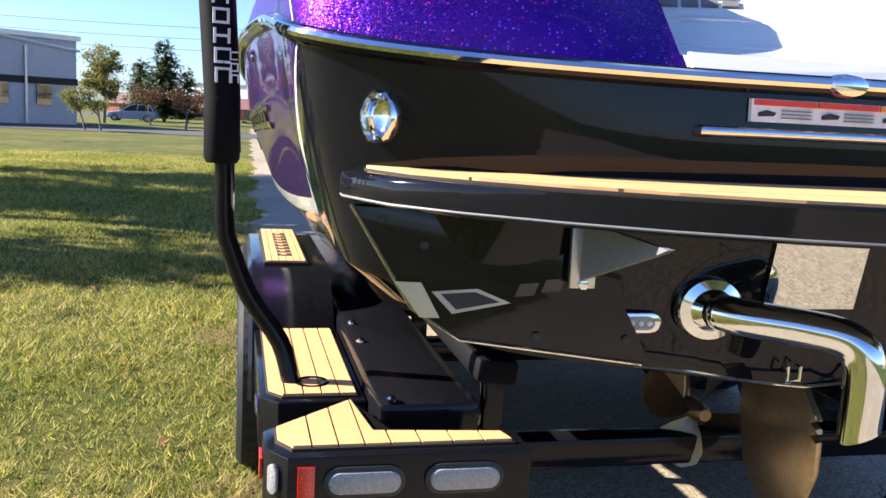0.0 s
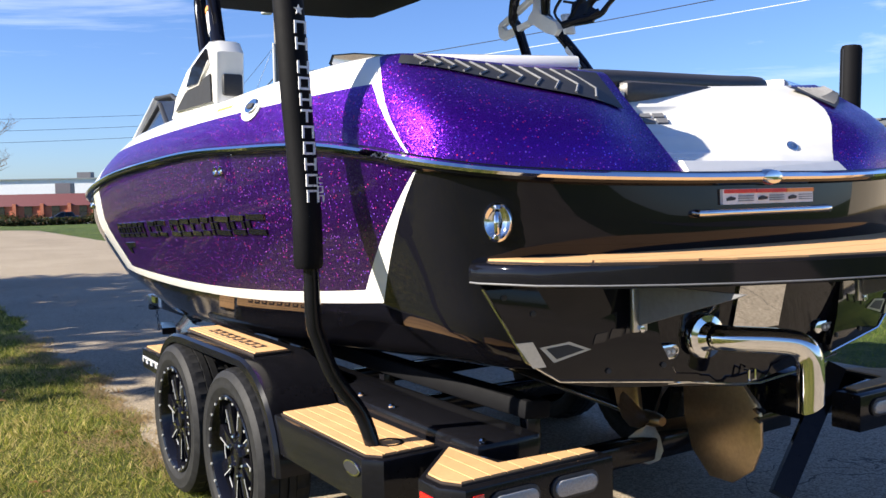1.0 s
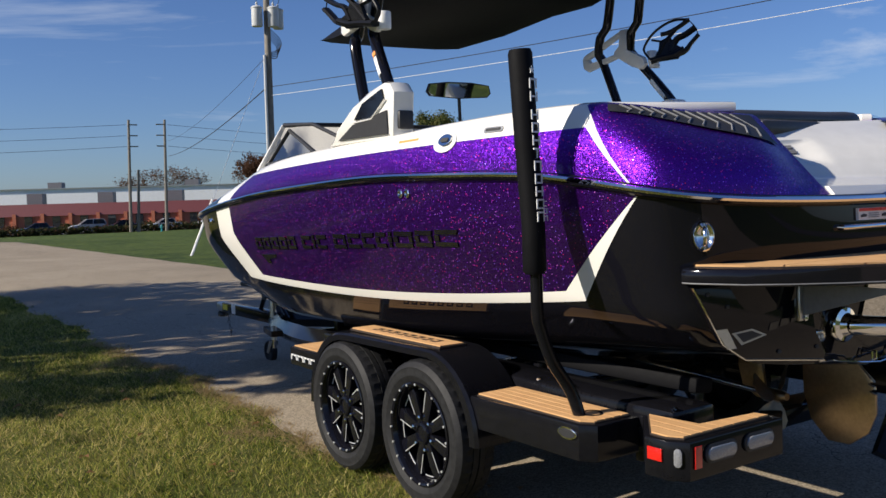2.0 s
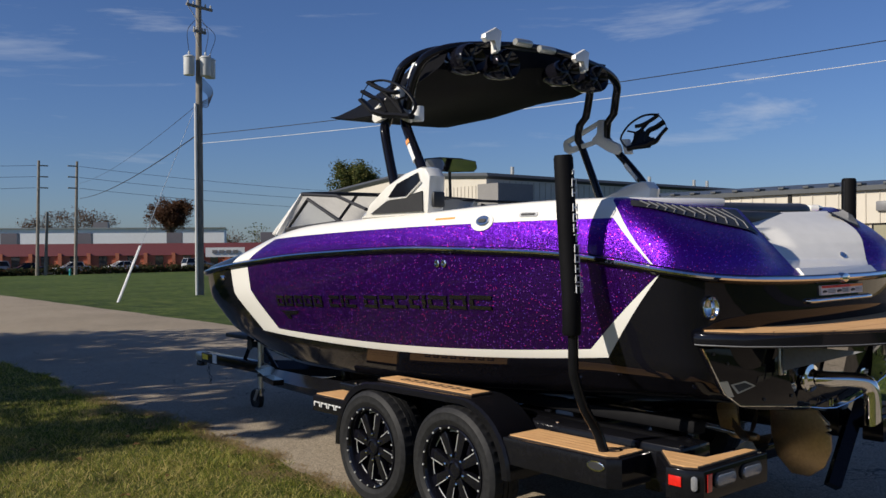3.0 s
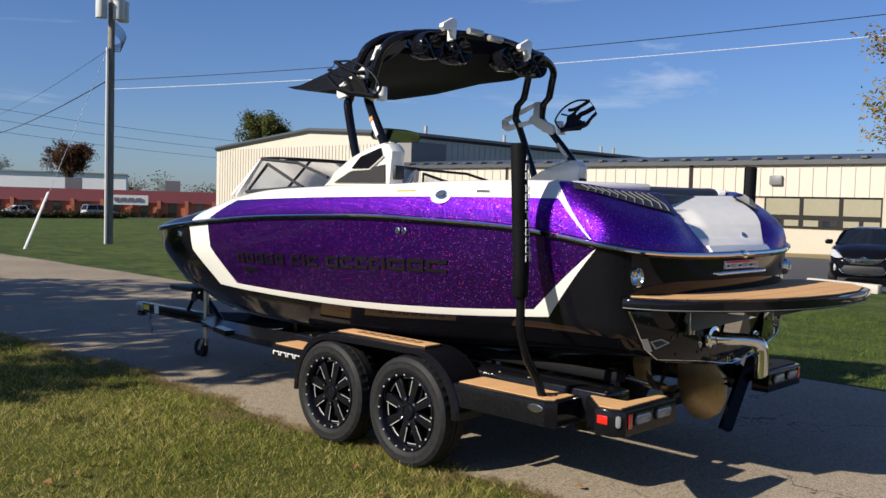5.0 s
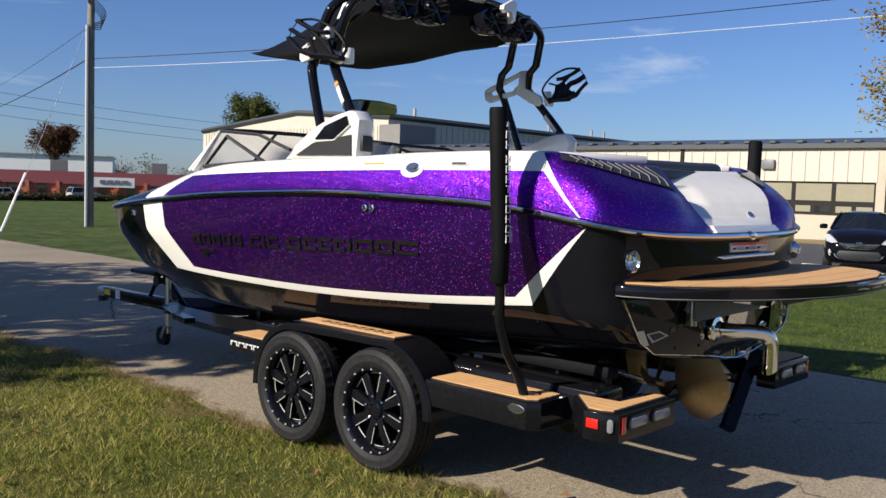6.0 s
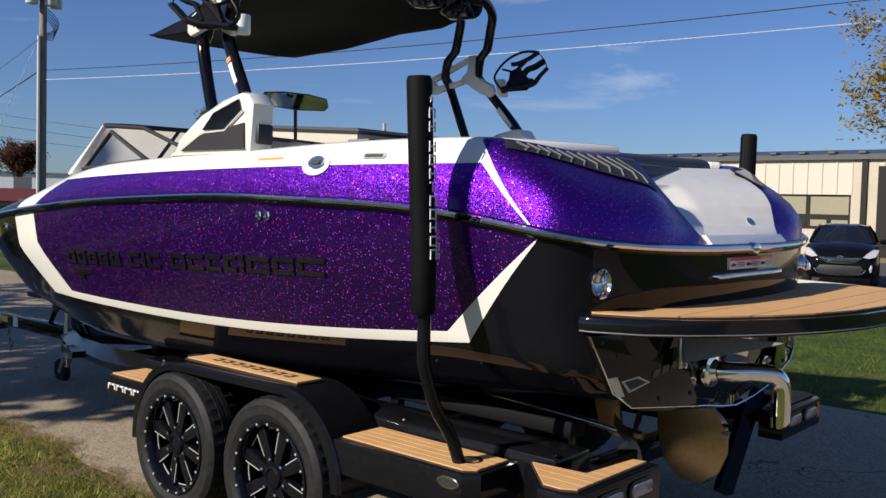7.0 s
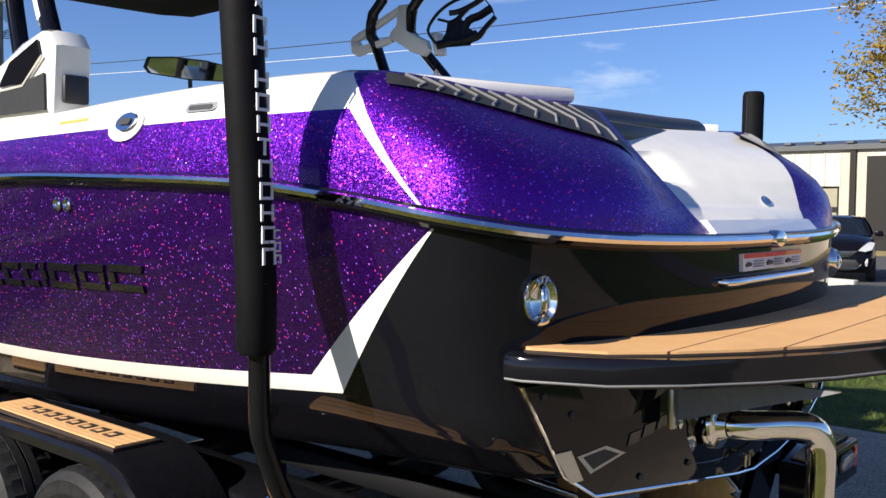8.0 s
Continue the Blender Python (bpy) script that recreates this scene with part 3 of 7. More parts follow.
# raised name on the sides, drawn as plain slanted blocks
for side in (-1, 1):
    y = 3.95
    widths = [.12, .12, .12, .12, .12, -.06, .13, .05, .13, -.06, .15, .14, .13, .11, .05, .17, .15, .18]
    k = sum(abs(w) for w in widths)
    for w in widths:
        step = abs(w) * (2.47 / k)
        if w > 0:
            mid = 1.315 + (3.95 - y) * 0.036
            h = 0.043
            a, b = y - 0.012, y - step + 0.014
            name = part("letter_block", stick_side([(a + .012, mid - h), (b + .012, mid - h), (b + .012, mid - h * .48), (a, mid - h * .48)], 0.008, None, side), M_LETTER, boat)
            part("letter_block", stick_side([(a - .004, mid + h * .42), (b + .004, mid + h * .42), (b - .008, mid + h), (a - .012, mid + h)], 0.008, None, side), M_LETTER, boat)
            part("letter_block", stick_side([(a + .006, mid - h * .40), (a - .030, mid - h * .40), (a - .034, mid + h * .34), (a + .002, mid + h * .34)], 0.008, None, side), M_LETTER, boat)
            if round(w * 100) in (12, 15, 17) and step > .09:
                part("letter_block", stick_side([(b + .036, mid - h * .40), (b + .006, mid - h * .40), (b + .002, mid + h * .34), (b + .032, mid + h * .34)], 0.008, None, side), M_LETTER, boat)
        y -= step
    # round vents and bow light
    for dy in (0, 0.062):
        p = on_side(1.86 + dy, 1.625, None, side)
        v = part("thru_hull", lathe([(0.024, 0), (0.024, 0.006), (0.016, 0.009), (0.012, 0.004), (0, 0.004)], 16, Matrix.Translation(p) @ Matrix.Rotation(side * math.pi / 2, 4, 'Y')), M_CHROME, boat, "chrome through-hull fitting")
    p = on_side(4.97, 1.478, None, side)
    part("docking_light", lathe([(0.034, -.01), (0.034, 0.006), (0.026, 0.012), (0.022, 0.004), (0.0, 0.010)], 20, Matrix.Translation(p) @ Matrix.Rotation(side * 1.15, 4, 'Y')), M_CHROME, boat, "chrome docking light")
    p = on_side(3.82, 1.215, None, side)
    part("model_badge", stick_side([(3.93, 1.235), (3.66, 1.245), (3.68, 1.22), (3.80, 1.205), (3.79, 1.17), (3.85, 1.175), (3.87, 1.20)], 0.007, None, side), M_LETTER, boat)
    # cleat in its white scoop, and a recessed pull
    q = on_side(1.52, 1.872, DECK_TREE, side)
    sc = part("cleat_scoop", stick_side(oval(1.545, 1.868, 0.088, 0.050, 20), 0.006, DECK_TREE, side), M_WHITE, boat)
    part("cleat", stick_side(oval(1.54, 1.880, 0.050, 0.029, 18), 0.014, DECK_TREE, side), M_CHROME, sc, "chrome pop-up cleat")
    part("cleat_slot", stick_side(slot(1.54, 1.880, 0.060, 0.020), 0.017, DECK_TREE, side), M_MATT, sc)
    dp = part("deck_pull", stick_side(slot(1.20, 1.905, 0.135, 0.026), 0.005, DECK_TREE, side), M_BRUSHED, boat)
    part("pull_recess", stick_side(slot(1.20, 1.905, 0.105, 0.013), 0.007, DECK_TREE, side), M_MATT, dp)
    part("warning_sticker", stick_side([(1.98, 1.892), (1.80, 1.896), (1.80, 1.908), (1.98, 1.904)], 0.002, DECK_TREE, side), M_PRINTORANGE, boat)

# stern eyes: oval chrome bowls on the quarters
for s in (-1, STB):
    p = on_stern(s * 0.925, 1.42)
    face = Vector((s * 0.62, -0.78, 0.05)).normalized()
    m = Matrix.Translation(p + face * 0.004) @ face.to_track_quat('Z', 'Y').to_matrix().to_4x4()
    eye = part("stern_eye", lathe([(0.0, 0.004), (0.020, 0.006), (0.030, 0.014), (0.037, 0.022), (0.042, 0.016), (0.044, 0.0), (0.040, -0.02)], 28, m @ Matrix.Diagonal((0.95, 1.38, 1, 1))), M_CHROME, boat, "chrome stern eye")
    part("eye_bar", tube([m @ Vector(q) for q in smooth_path([(0.0, -.035, .012), (0.0, -.03, .03), (0, -.012, .042), (0, .012, .042), (0.0, .03, .03), (0.0, .035, .012)], 3)], 0.0075, 10), M_CHROME, eye)

# grab rail, label and tow ring on the transom
pts = [(-.31, .052, 1.429), (-.305, .018, 1.426), (-.28, .010, 1.426)] + [(-.28 + .56 * k / 8, .010, 1.426) for k in range(1, 9)] + [(.305, .018, 1.426), (.31, .052, 1.429)]
gr = part("grab_rail", tube(pts, 0.0125, 12), M_CHROME, boat, "polished transom grab rail")
for x in (-.30, -.06, .12, .30):
    part("rail_foot", lathe([(0.016, 0), (0.014, 0.008), (0.007, 0.012), (0.007, 0.045)], 12, Matrix.Translation((x, .056, 1.419)) @ Matrix.Rotation(math.pi / 2, 4, 'X')), M_CHROME, gr)
lab = part("warning_label", stick_stern([(-.205, 1.452), (.225, 1.452), (.225, 1.503), (-.205, 1.503)], 0.012), M_PRINT, boat, "white safety label with red heading")
for x in (-.20, -.055, .09):
    part("label_heading", stick_stern([(x, 1.489), (x + .14, 1.489), (x + .14, 1.502), (x, 1.502)], 0.0130), M_PRINTRED if x < 0 else M_PRINTORANGE, lab)
    part("label_picture", stick_stern([(x + .01, 1.464), (x + .045, 1.466), (x + .05, 1.474), (x + .028, 1.479), (x + .01, 1.473)], 0.0130), M_MATT, lab)
    for j in range(3):
        part("label_line", stick_stern([(x + .062, 1.462 + .008 * j), (x + .13, 1.462 + .008 * j), (x + .13, 1.4645 + .008 * j), (x + .062, 1.4645 + .008 * j)], 0.0130), M_GREY, lab)
ring = part("tow_ring", lathe([(0.0, .034), (.020, .033), (.034, .028), (.040, .018), (.042, 0.0)], 24, Matrix.Translation((0, .022, 1.542)) @ Matrix.Rotation(math.pi / 2, 4, 'X') @ Matrix.Diagonal((1.15, .68, 1, 1))), M_CHROME, boat, "chrome tow ring cap")

# sill, latch and name on the white stern panel
part("stern_sill", stick_stern([(-.33, 1.556), (.45, 1.556), (.43, 1.599), (-.32, 1.599)], 0.016, DECK_TREE), M_WHITE, boat, "white stern sill")


PANEL_TREE = tree_of(rows[:9])


def edge_at(x, z):
    hit = PANEL_TREE.ray_cast(Vector((x, -1, z)), Vector((0, 1, 0)))
    return Vector((x, hit[0].y if hit[0] else .47, z))


def panel(u, v):
    """The hollow stern panel: u across from port, v from the sill to the bolster."""
    z0, z1 = 1.590 + .313 * v, 1.590 + .343 * v
    p = edge_at(-.34, z0).lerp(edge_at(.423 + (z1 - 1.586) * .653, z1), u)
    # it leans forward to its top and turns a little to port; the name lies in a shallow wedge
    dent = .035 * max(0.0, min(1.0, (v - .34) / .08, (.72 - v) / .08, (.46 - u) / .10))
    return p + Vector((0, (.12 * v + .20 * min(1.0, v / .15)) * (1 - u) + dent, 0))


part("stern_panel", add_patch(B(), [[panel(a / 40, b / 32) for a in range(41)] for b in range(33)]), M_WHITE, boat, "white reclined stern panel", angle=30)
# a cheek closes the port side between the topside and the reclined panel
lip = [edge_at(-.34, 1.590 + .313 * b / 8) for b in range(9)]
part("panel_cheek", add_patch(B(), [lip, [panel(0, b / 8) for b in range(9)]]), M_FLAKE, boat)
p, du, dv = panel(.80, .20), panel(.84, .20) - panel(.76, .20), panel(.80, .25) - panel(.80, .15)
lm = Matrix.Translation(p) @ du.cross(dv).to_track_quat('Z', 'Y').to_matrix().to_4x4()
part("latch", lathe([(0.022, -.008), (0.022, 0.004), (0.017, 0.006), (0.010, 0.003), (0, 0.004)], 18, lm), M_CHROME, boat, "round chrome latch")
for k in range(5):
    a0, a1 = .09 + .052 * k, .09 + .052 * k + .042
    for b0_, b1_ in ((.50, .555), (.575, .62)):
        q = B()
        nn = (panel(a1, b0_) - panel(a0, b0_)).cross(panel(a0, b1_) - panel(a0, b0_)).normalized()
        fr = [q.verts.new(panel(a, b) + nn * .007) for a, b in ((a0, b0_), (a1, b0_), (a1 + .004, b1_), (a0 + .004, b1_))]
        bk = [q.verts.new(v.co - nn * .012) for v in fr]
        q.faces.new(fr)
        ring_faces(q, fr, bk)
        part("letter_block", q, M_GREY, boat)

# stern lid caps, cushions and the ribbed vents
for s in (-1, STB):
    inn = .40 if s < 0 else .70
    cap = [(s * x, y) for x, y in [(1.005, .72), (.965, .655), (inn + .03, .435 + .4 * (inn - .40)), (inn, .47 + .4 * (inn - .40)), (inn, 1.25), (1.0, 1.25)]]
    part("sunpad_cap", prism(cap if s > 0 else cap[::-1], 0.045, Matrix.Translation((0, 0, 1.935)), 0.012), M_WHITE, boat, "white moulded stern cap")


def deck_at(i, t):
    a, b = railp[i], deckp[i]
    q = a.lerp(b, t) + Vector((a.x - b.x, a.y - b.y, 0)) * (bulge(a.x) * math.sin(math.pi * t))
    q.z += 0.012
    return q


for side in (-1, 1):
    k = 1 if side < 0 else STB
    ids = [i for i in range(len(deckp)) if deckp[i].y < 0.75 and (0.35 if side < 0 else 0.56) * k < side * deckp[i].x < 0.995 * k]
    ids.sort(key=lambda i: -side * deckp[i].x)
    lo = []
    for i in ids:
        f = (abs(deckp[i].x) / k - .36) / .635
        zl = 1.765 + (1.925 - 1.765) * f
        t = max(0.05, min(0.985, (zl - .012 - railp[i].z) / (deckp[i].z - railp[i].z)))
        lo.append((i, t))
    bm = B()
    out = lambda i: (Vector((railp[i].x - deckp[i].x, railp[i].y - deckp[i].y, 0.25))).normalized() * 0.007
    vrows = []
    for j in range(4):
        vrows.append([deck_at(i, t + (1.0 - t) * j / 3) + out(i) for i, t in lo])
    add_patch(bm, vrows)
    vent = part("stern_vent", bm, M_MATT, boat, "black ribbed stern vent")
    n = len(lo)
    for c in range(11):
        f = 0.10 + 0.84 * c / 11
        def at(g, v):
            g = min(max(g, 0.0), 0.999) * (n - 1)
            i0 = int(g)
            w = g - i0
            r = []
            for ii in (i0, i0 + 1):
                i, t = lo[ii]
                r.append(deck_at(i, t + (1 - t) * v) + out(i) * 1.3)
            return r[0].lerp(r[1], w)
        part("vent_rib", tube([at(f - .02, .95), at(f + .055, .42), at(f + .02, .08)], 0.0045, 5), M_GREY, vent)

cushion = part("stern_cushion", tube(smooth_path([(-.27, .60, 1.915), (-.22, .59, 1.925), (0, .58, 1.93), (.40, .56, 1.935), (.58, .55, 1.94), (.63, .56, 1.935)], 4), [.034] * 2 + [.052] * 17 + [.034] * 2, 12, True, .9), M_VINYL, boat, "dark vinyl stern bolster")
for v in cushion.data.vertices:
    v.co.y += .05
part("sun_pad", box((.11, .88, 1.88), (.50, .70, .09), .03), M_VINYL, boat)
part("cockpit_seat", box((-.62, 2.9, 1.42), (.55, 1.9, .42), .05), M_WHITEVINYL, boat)
part("cockpit_seat", box((.68, 2.1, 1.42), (.50, 1.2, .42), .05), M_WHITEVINYL, boat)
part("cockpit_seat", box((0, 1.55, 1.45), (1.7, .5, .5), .05), M_WHITEVINYL, boat)

# swim platform
PLAT = [(-1.0, .21), (-1.0, .165), (-.93, -.01), (-.82, -.13), (-.68, -.245), (-.52, -.345), (-.33, -.43), (-.08, -.50), (.25, -.54), (.62, -.53), (.98, -.43), (1.17, -.28), (1.24, -.08), (1.24, .08), (1.20, .20)]
PLAT_IN = [(.97, .30), (.6, .14), (0, .09), (-.6, .13), (-.94, .26)]
plat = part("swim_platform", prism(PLAT + PLAT_IN, 0.064, Matrix.Translation((0, 0, 1.238)), 0.014), M_BLACK, boat, "black swim platform with tan teak foam mat")
part("platform_trim", tube([(x * .998, y * .995 - .002, 1.246) for x, y in PLAT], 0.003, 6), M_GREY, plat)


def inset_outline(poly, d):
    """A closed outline moved inwards by d (drawn against the clock)."""
    n = len(poly)
    area = sum(poly[i][0] * poly[(i + 1) % n][1] - poly[(i + 1) % n][0] * poly[i][1] for i in range(n))
    sg = 1 if area > 0 else -1
    r = []
    for i in range(n):
        a, b, c = Vector(poly[i - 1]), Vector(poly[i]), Vector(poly[(i + 1) % n])
        e1, e2 = (b - a).normalized(), (c - b).normalized()
        n1, n2 = Vector((-e1.y, e1.x)) * sg, Vector((-e2.y, e2.x)) * sg
        h = (n1 + n2)
        h = h.normalized() * d / max(0.35, math.sqrt(max(0.0, (1 + n1.dot(n2)) / 2)))
        r.append(tuple(b + h))
    return r


def clip(poly, nx, ny, c):
    """The part of an outline with nx * x + ny * y < c."""
    r = []
    for (x0, y0), (x1, y1) in zip(poly, poly[1:] + poly[:1]):
        a, b = nx * x0 + ny * y0 - c, nx * x1 + ny * y1 - c
        if a < 0:
            r.append((x0, y0))
        if (a < 0) != (b < 0):
            t = a / (a - b)
            r.append((x0 + (x1 - x0) * t, y0 + (y1 - y0) * t))
    return r


def planks(parent, poly, z, nx, ny, cuts, gap=0.005, thick=0.006):
    """Teak strips: an outline cut across by lines nx * x + ny * y = cut."""
    cuts = [-99] + list(cuts) + [99]
    for lo_, hi_ in zip(cuts, cuts[1:]):
        q = clip(clip(poly, nx, ny, hi_ - gap / 2), -nx, -ny, -(lo_ + gap / 2))
        if len(q) > 2:
            area = sum(q[i][0] * q[(i + 1) % len(q)][1] - q[(i + 1) % len(q)][0] * q[i][1] for i in range(len(q)))
            if abs(area) > 2e-4:
                part("plank", prism(q if area > 0 else q[::-1], thick, Matrix.Translation((0, 0, z))), M_TEAK, parent, smooth=False)


MAT_OUT = inset_outline(PLAT + PLAT_IN, 0.045)
part("mat_base", prism(MAT_OUT, 0.006, Matrix.Translation((0, 0, 1.301))), M_CAULK, plat)
planks(plat, inset_outline(MAT_OUT, 0.004), 1.307, 0.0, 1.0, [-0.40, -0.25, -0.08])

# surf tabs with their bright edges
for s in (-1, 1):
    k = 1 if s < 0 else STB
    org = Vector((s * .36 * k, .088, .012))
    end = Vector((s * .975 * k, .205, .012))
    xdir = (end - org) if s > 0 else (org - end)
    m = panel_at(org if s > 0 else end, xdir)
    L = xdir.length
    pol = [(0.0, 1.215), (L * .205, .985), (L * .37, .915), (L * .98, .872), (L, .90), (L * .90, 1.0), (L * .86, 1.215)]
    if s > 0:
        pol = [(L - u, v) for u, v in pol][::-1]
    tab = part("surf_tab", prism(pol, 0.032, m, 0.006), M_BLACK, boat, "glossy black surf tab with bright edge")
    edge = [m @ Vector((u, v, 0.032)) for u, v in (pol[:4] if s < 0 else pol[-4:])]
    part("tab_edge", tube(edge, 0.0042, 6), M_CHROME, tab)
    hu = [(L * .15, 1.045), (L * .235, 1.045), (L * .30, .965), (L * .235, .965)]
    if s > 0:
        hu = [(L - u, v) for u, v in hu][::-1]
    part("tab_hinge", prism(hu, 0.004, m @ Matrix.Translation((0, 0, .0325)), 0.0), M_BRUSHED, tab, "bare metal hinge leaf")
    de = [(L * .27, 1.025), (L * .42, 1.035), (L * .53, 1.005), (L * .34, .975)]
    if s > 0:
        de = [(L - u, v) for u, v in de][::-1]
    part("tab_badge", prism(de, 0.002, m @ Matrix.Translation((0, 0, .0325))), M_SILVER, tab, "silver and black badge")
    de2 = [(u * .75 + .25 * sum(q[0] for q in de) / 4, v * .7 + .3 * sum(q[1] for q in de) / 4) for u, v in de]
    part("badge_field", prism(de2, 0.001, m @ Matrix.Translation((0, 0, .0347))), M_MATT, tab)
    for j in range(3):
        u0 = L * (.54 + .085 * j)
        bl = [(u0, 1.02 + .012 * j), (u0 + .04, 1.025 + .012 * j), (u0 + .05, 1.055 + .012 * j), (u0 + .01, 1.05 + .012 * j)]
        if s > 0:
            bl = [(L - u, v) for u, v in bl][::-1]
        part("letter_block", prism(bl, 0.003, m @ Matrix.Translation((0, 0, .0325))), M_LETTER, tab)
    for u, v in ((.24, 1.13), (.62, .93), (.92, .93), (.10, 1.185)):
        u = L * u if s < 0 else L - L * u
        part("tab_bolt", lathe([(0.009, 0.032), (0.009, 0.037), (0.0, 0.039)], 10, m @ Matrix.Translation((u, v, 0))), M_MATT, tab)

    # platform bracket: upright plate and slanted web
    x0 = s * .53 * k
    br = part("platform_bracket", box((x0, .045, 1.138), (.055, .018, .145), .004), M_BRUSHED, boat, "stainless platform bracket")
    web = prism([(.04, 1.215), (-.36, 1.215), (-.32, 1.20), (.04, 1.085)], .012, Matrix.Translation((x0 - .006, 0, 0)) @ Matrix(((0, 0, 1, 0), (1, 0, 0, 0), (0, 1, 0, 0), (0, 0, 0, 1))))
    part("bracket_web", web, M_GREY, br)
    part("bracket_bolt", lathe([(0.011, 0), (0.011, 0.008), (0, 0.010)], 6, Matrix.Translation((x0, .036, 1.075)) @ Matrix.Rotation(math.pi / 2, 4, 'X')), M_CHROME, br)
    # underwater light
    m2 = panel_at((s * .395 * k, .100, .975), (1, 0, 0))
    ul = part("underwater_light", prism(slot(0, 0, .135, .05), .014, m2, .004), M_CHROME, boat, "oblong chrome underwater light")
    part("light_lens", prism(slot(0.008, 0, .085, .032), .004, m2 @ Matrix.Translation((0, 0, .0135))), M_CLEAR, ul)
    for j in range(4):
        part("led", lathe([(0.007, 0), (0.006, .003), (0, .004)], 10, m2 @ Matrix.Translation((-.022 + .02 * j, 0, .0175))), M_PRINT, ul)

# polished plate and drain clip on the middle of the transom
part("transom_plate", stick_stern([(-.10, 1.01), (.125, 1.01), (.125, 1.225), (-.10, 1.225)], .010), M_MIRROR, boat, "mirror-polished transom plate")
part("drain_clip", tube([(-.02, .10, .865), (-.02, .08, .865), (-.02, .08, .83), (.01, .08, .83), (.01, .08, .865), (.01, .10, .865)], .004, 6), M_CHROME, boat)
part("transom_trim", tube([(-.39, .074, .876), (-.30, .07, .868), (-.10, .07, .832), (.02, .07, .818), (.2, .07, .832), (.42, .07, .872)], .004, 6), M_CHROME, boat)

# exhaust: flange, long run aft, elbow and slanted mouth
exb = tube(smooth_path([(-.228, .10, 1.012), (-.218, .04, 1.012), (-.18, -.01, 1.008), (-.08, -.065, .998), (-.015, -.105, .984), (.016, -.125, .947), (.024, -.13, .88), (.024, -.13, .79), (.024, -.13, .75)], 5), [.036] * 5 + [.043] * 36, 20, False)
for v in exb.verts:
    if v.co.z < .80 and v.co.y < -.09:
        v.co.z = max(v.co.z, .765 + (v.co.x - .024) * .45 - (v.co.y + .13) * .2)
ex = part("exhaust_pipe", exb, M_CHROME, boat, "polished exhaust pipe bending down")
part("exhaust_flange", lathe([(0.036, .05), (.040, .045), (.050, .028), (.072, .022), (.076, .012), (.076, 0)], 28, Matrix.Translation((-.228, .085, 1.012)) @ Matrix.Rotation(math.pi / 2, 4, 'X')), M_CHROME, ex)
part("exhaust_inner", tube([(.024, -.13, .89), (.024, -.13, .79)], .039, 18, False), M_MATT, ex)


# propeller, strut, shaft, rudder
def blade(a):
    bm = B()
    prof = [(.028, .015), (.06, .045), (.11, .075), (.15, .075), (.178, .045), (.185, .01)]
    m = Matrix.Translation((0.04, .60, .575)) @ Matrix.Rotation(math.radians(-90), 4, 'X') @ Matrix.Rotation(a, 4, 'Z')
    rows_ = []
    for r, w in prof:
        tw = math.radians(62 - 34 * r / .185)
        line = []
        for q in (-1, -.5, 0, .5, 1):
            u = q * w
            line.append(m @ Vector((r, u * math.cos(tw) + .02 * (r / .185), u * math.sin(tw) + .012 * (1 - q * q))))
        rows_.append(line)
    add_patch(bm, rows_)
    bmesh.ops.solidify(bm, geom=bm.faces[:], thickness=0.006)
    return bm


prop = part("propeller", lathe([(0.0, -.05), (.018, -.05), (.026, -.03), (.030, 0.0), (.031, .05), (.024, .06), (0, .06)], 20, Matrix.Translation((0.04, .60, .575)) @ Matrix.Rotation(math.radians(-90), 4, 'X')), M_BRONZE, boat, "four-bladed bronze propeller")
for k in range(4):
    part("blade", blade(2 * math.pi * k / 4 + .35), M_BRONZE, prop)
part("drive_shaft", tube([(.04, .62, .575), (.02, 1.7, .66)], .016, 12), M_CHROME, boat)
part("shaft_strut", prism([(.70, .84), (.86, .84), (.80, .60), (.72, .55), (.66, .55)], .02, Matrix.Translation((.03, 0, 0)) @ Matrix(((0, 0, 1, 0), (1, 0, 0, 0), (0, 1, 0, 0), (0, 0, 0, 1))), .004), M_BRONZE, boat)
RUD = [(.30, .84), (.10, .84), (.03, .74), (-.06, .66), (-.07, .645), (-.035, .64), (-.035, .632), (-.072, .625), (-.075, .612), (-.04, .606), (-.04, .598), (-.078, .590), (-.08, .50), (-.04, .40), (.05, .33), (.16, .33), (.25, .42), (.29, .55)]
part("rudder", prism(RUD[::-1], .018, Matrix.Translation((.125, .235, .045)) @ Matrix(((0, 0, 1, 0), (1, 0, 0, 0), (0, 1, 0, 0), (0, 0, 0, 1))), .005), M_BRONZE, boat, "dull bronze rudder with notched edge")

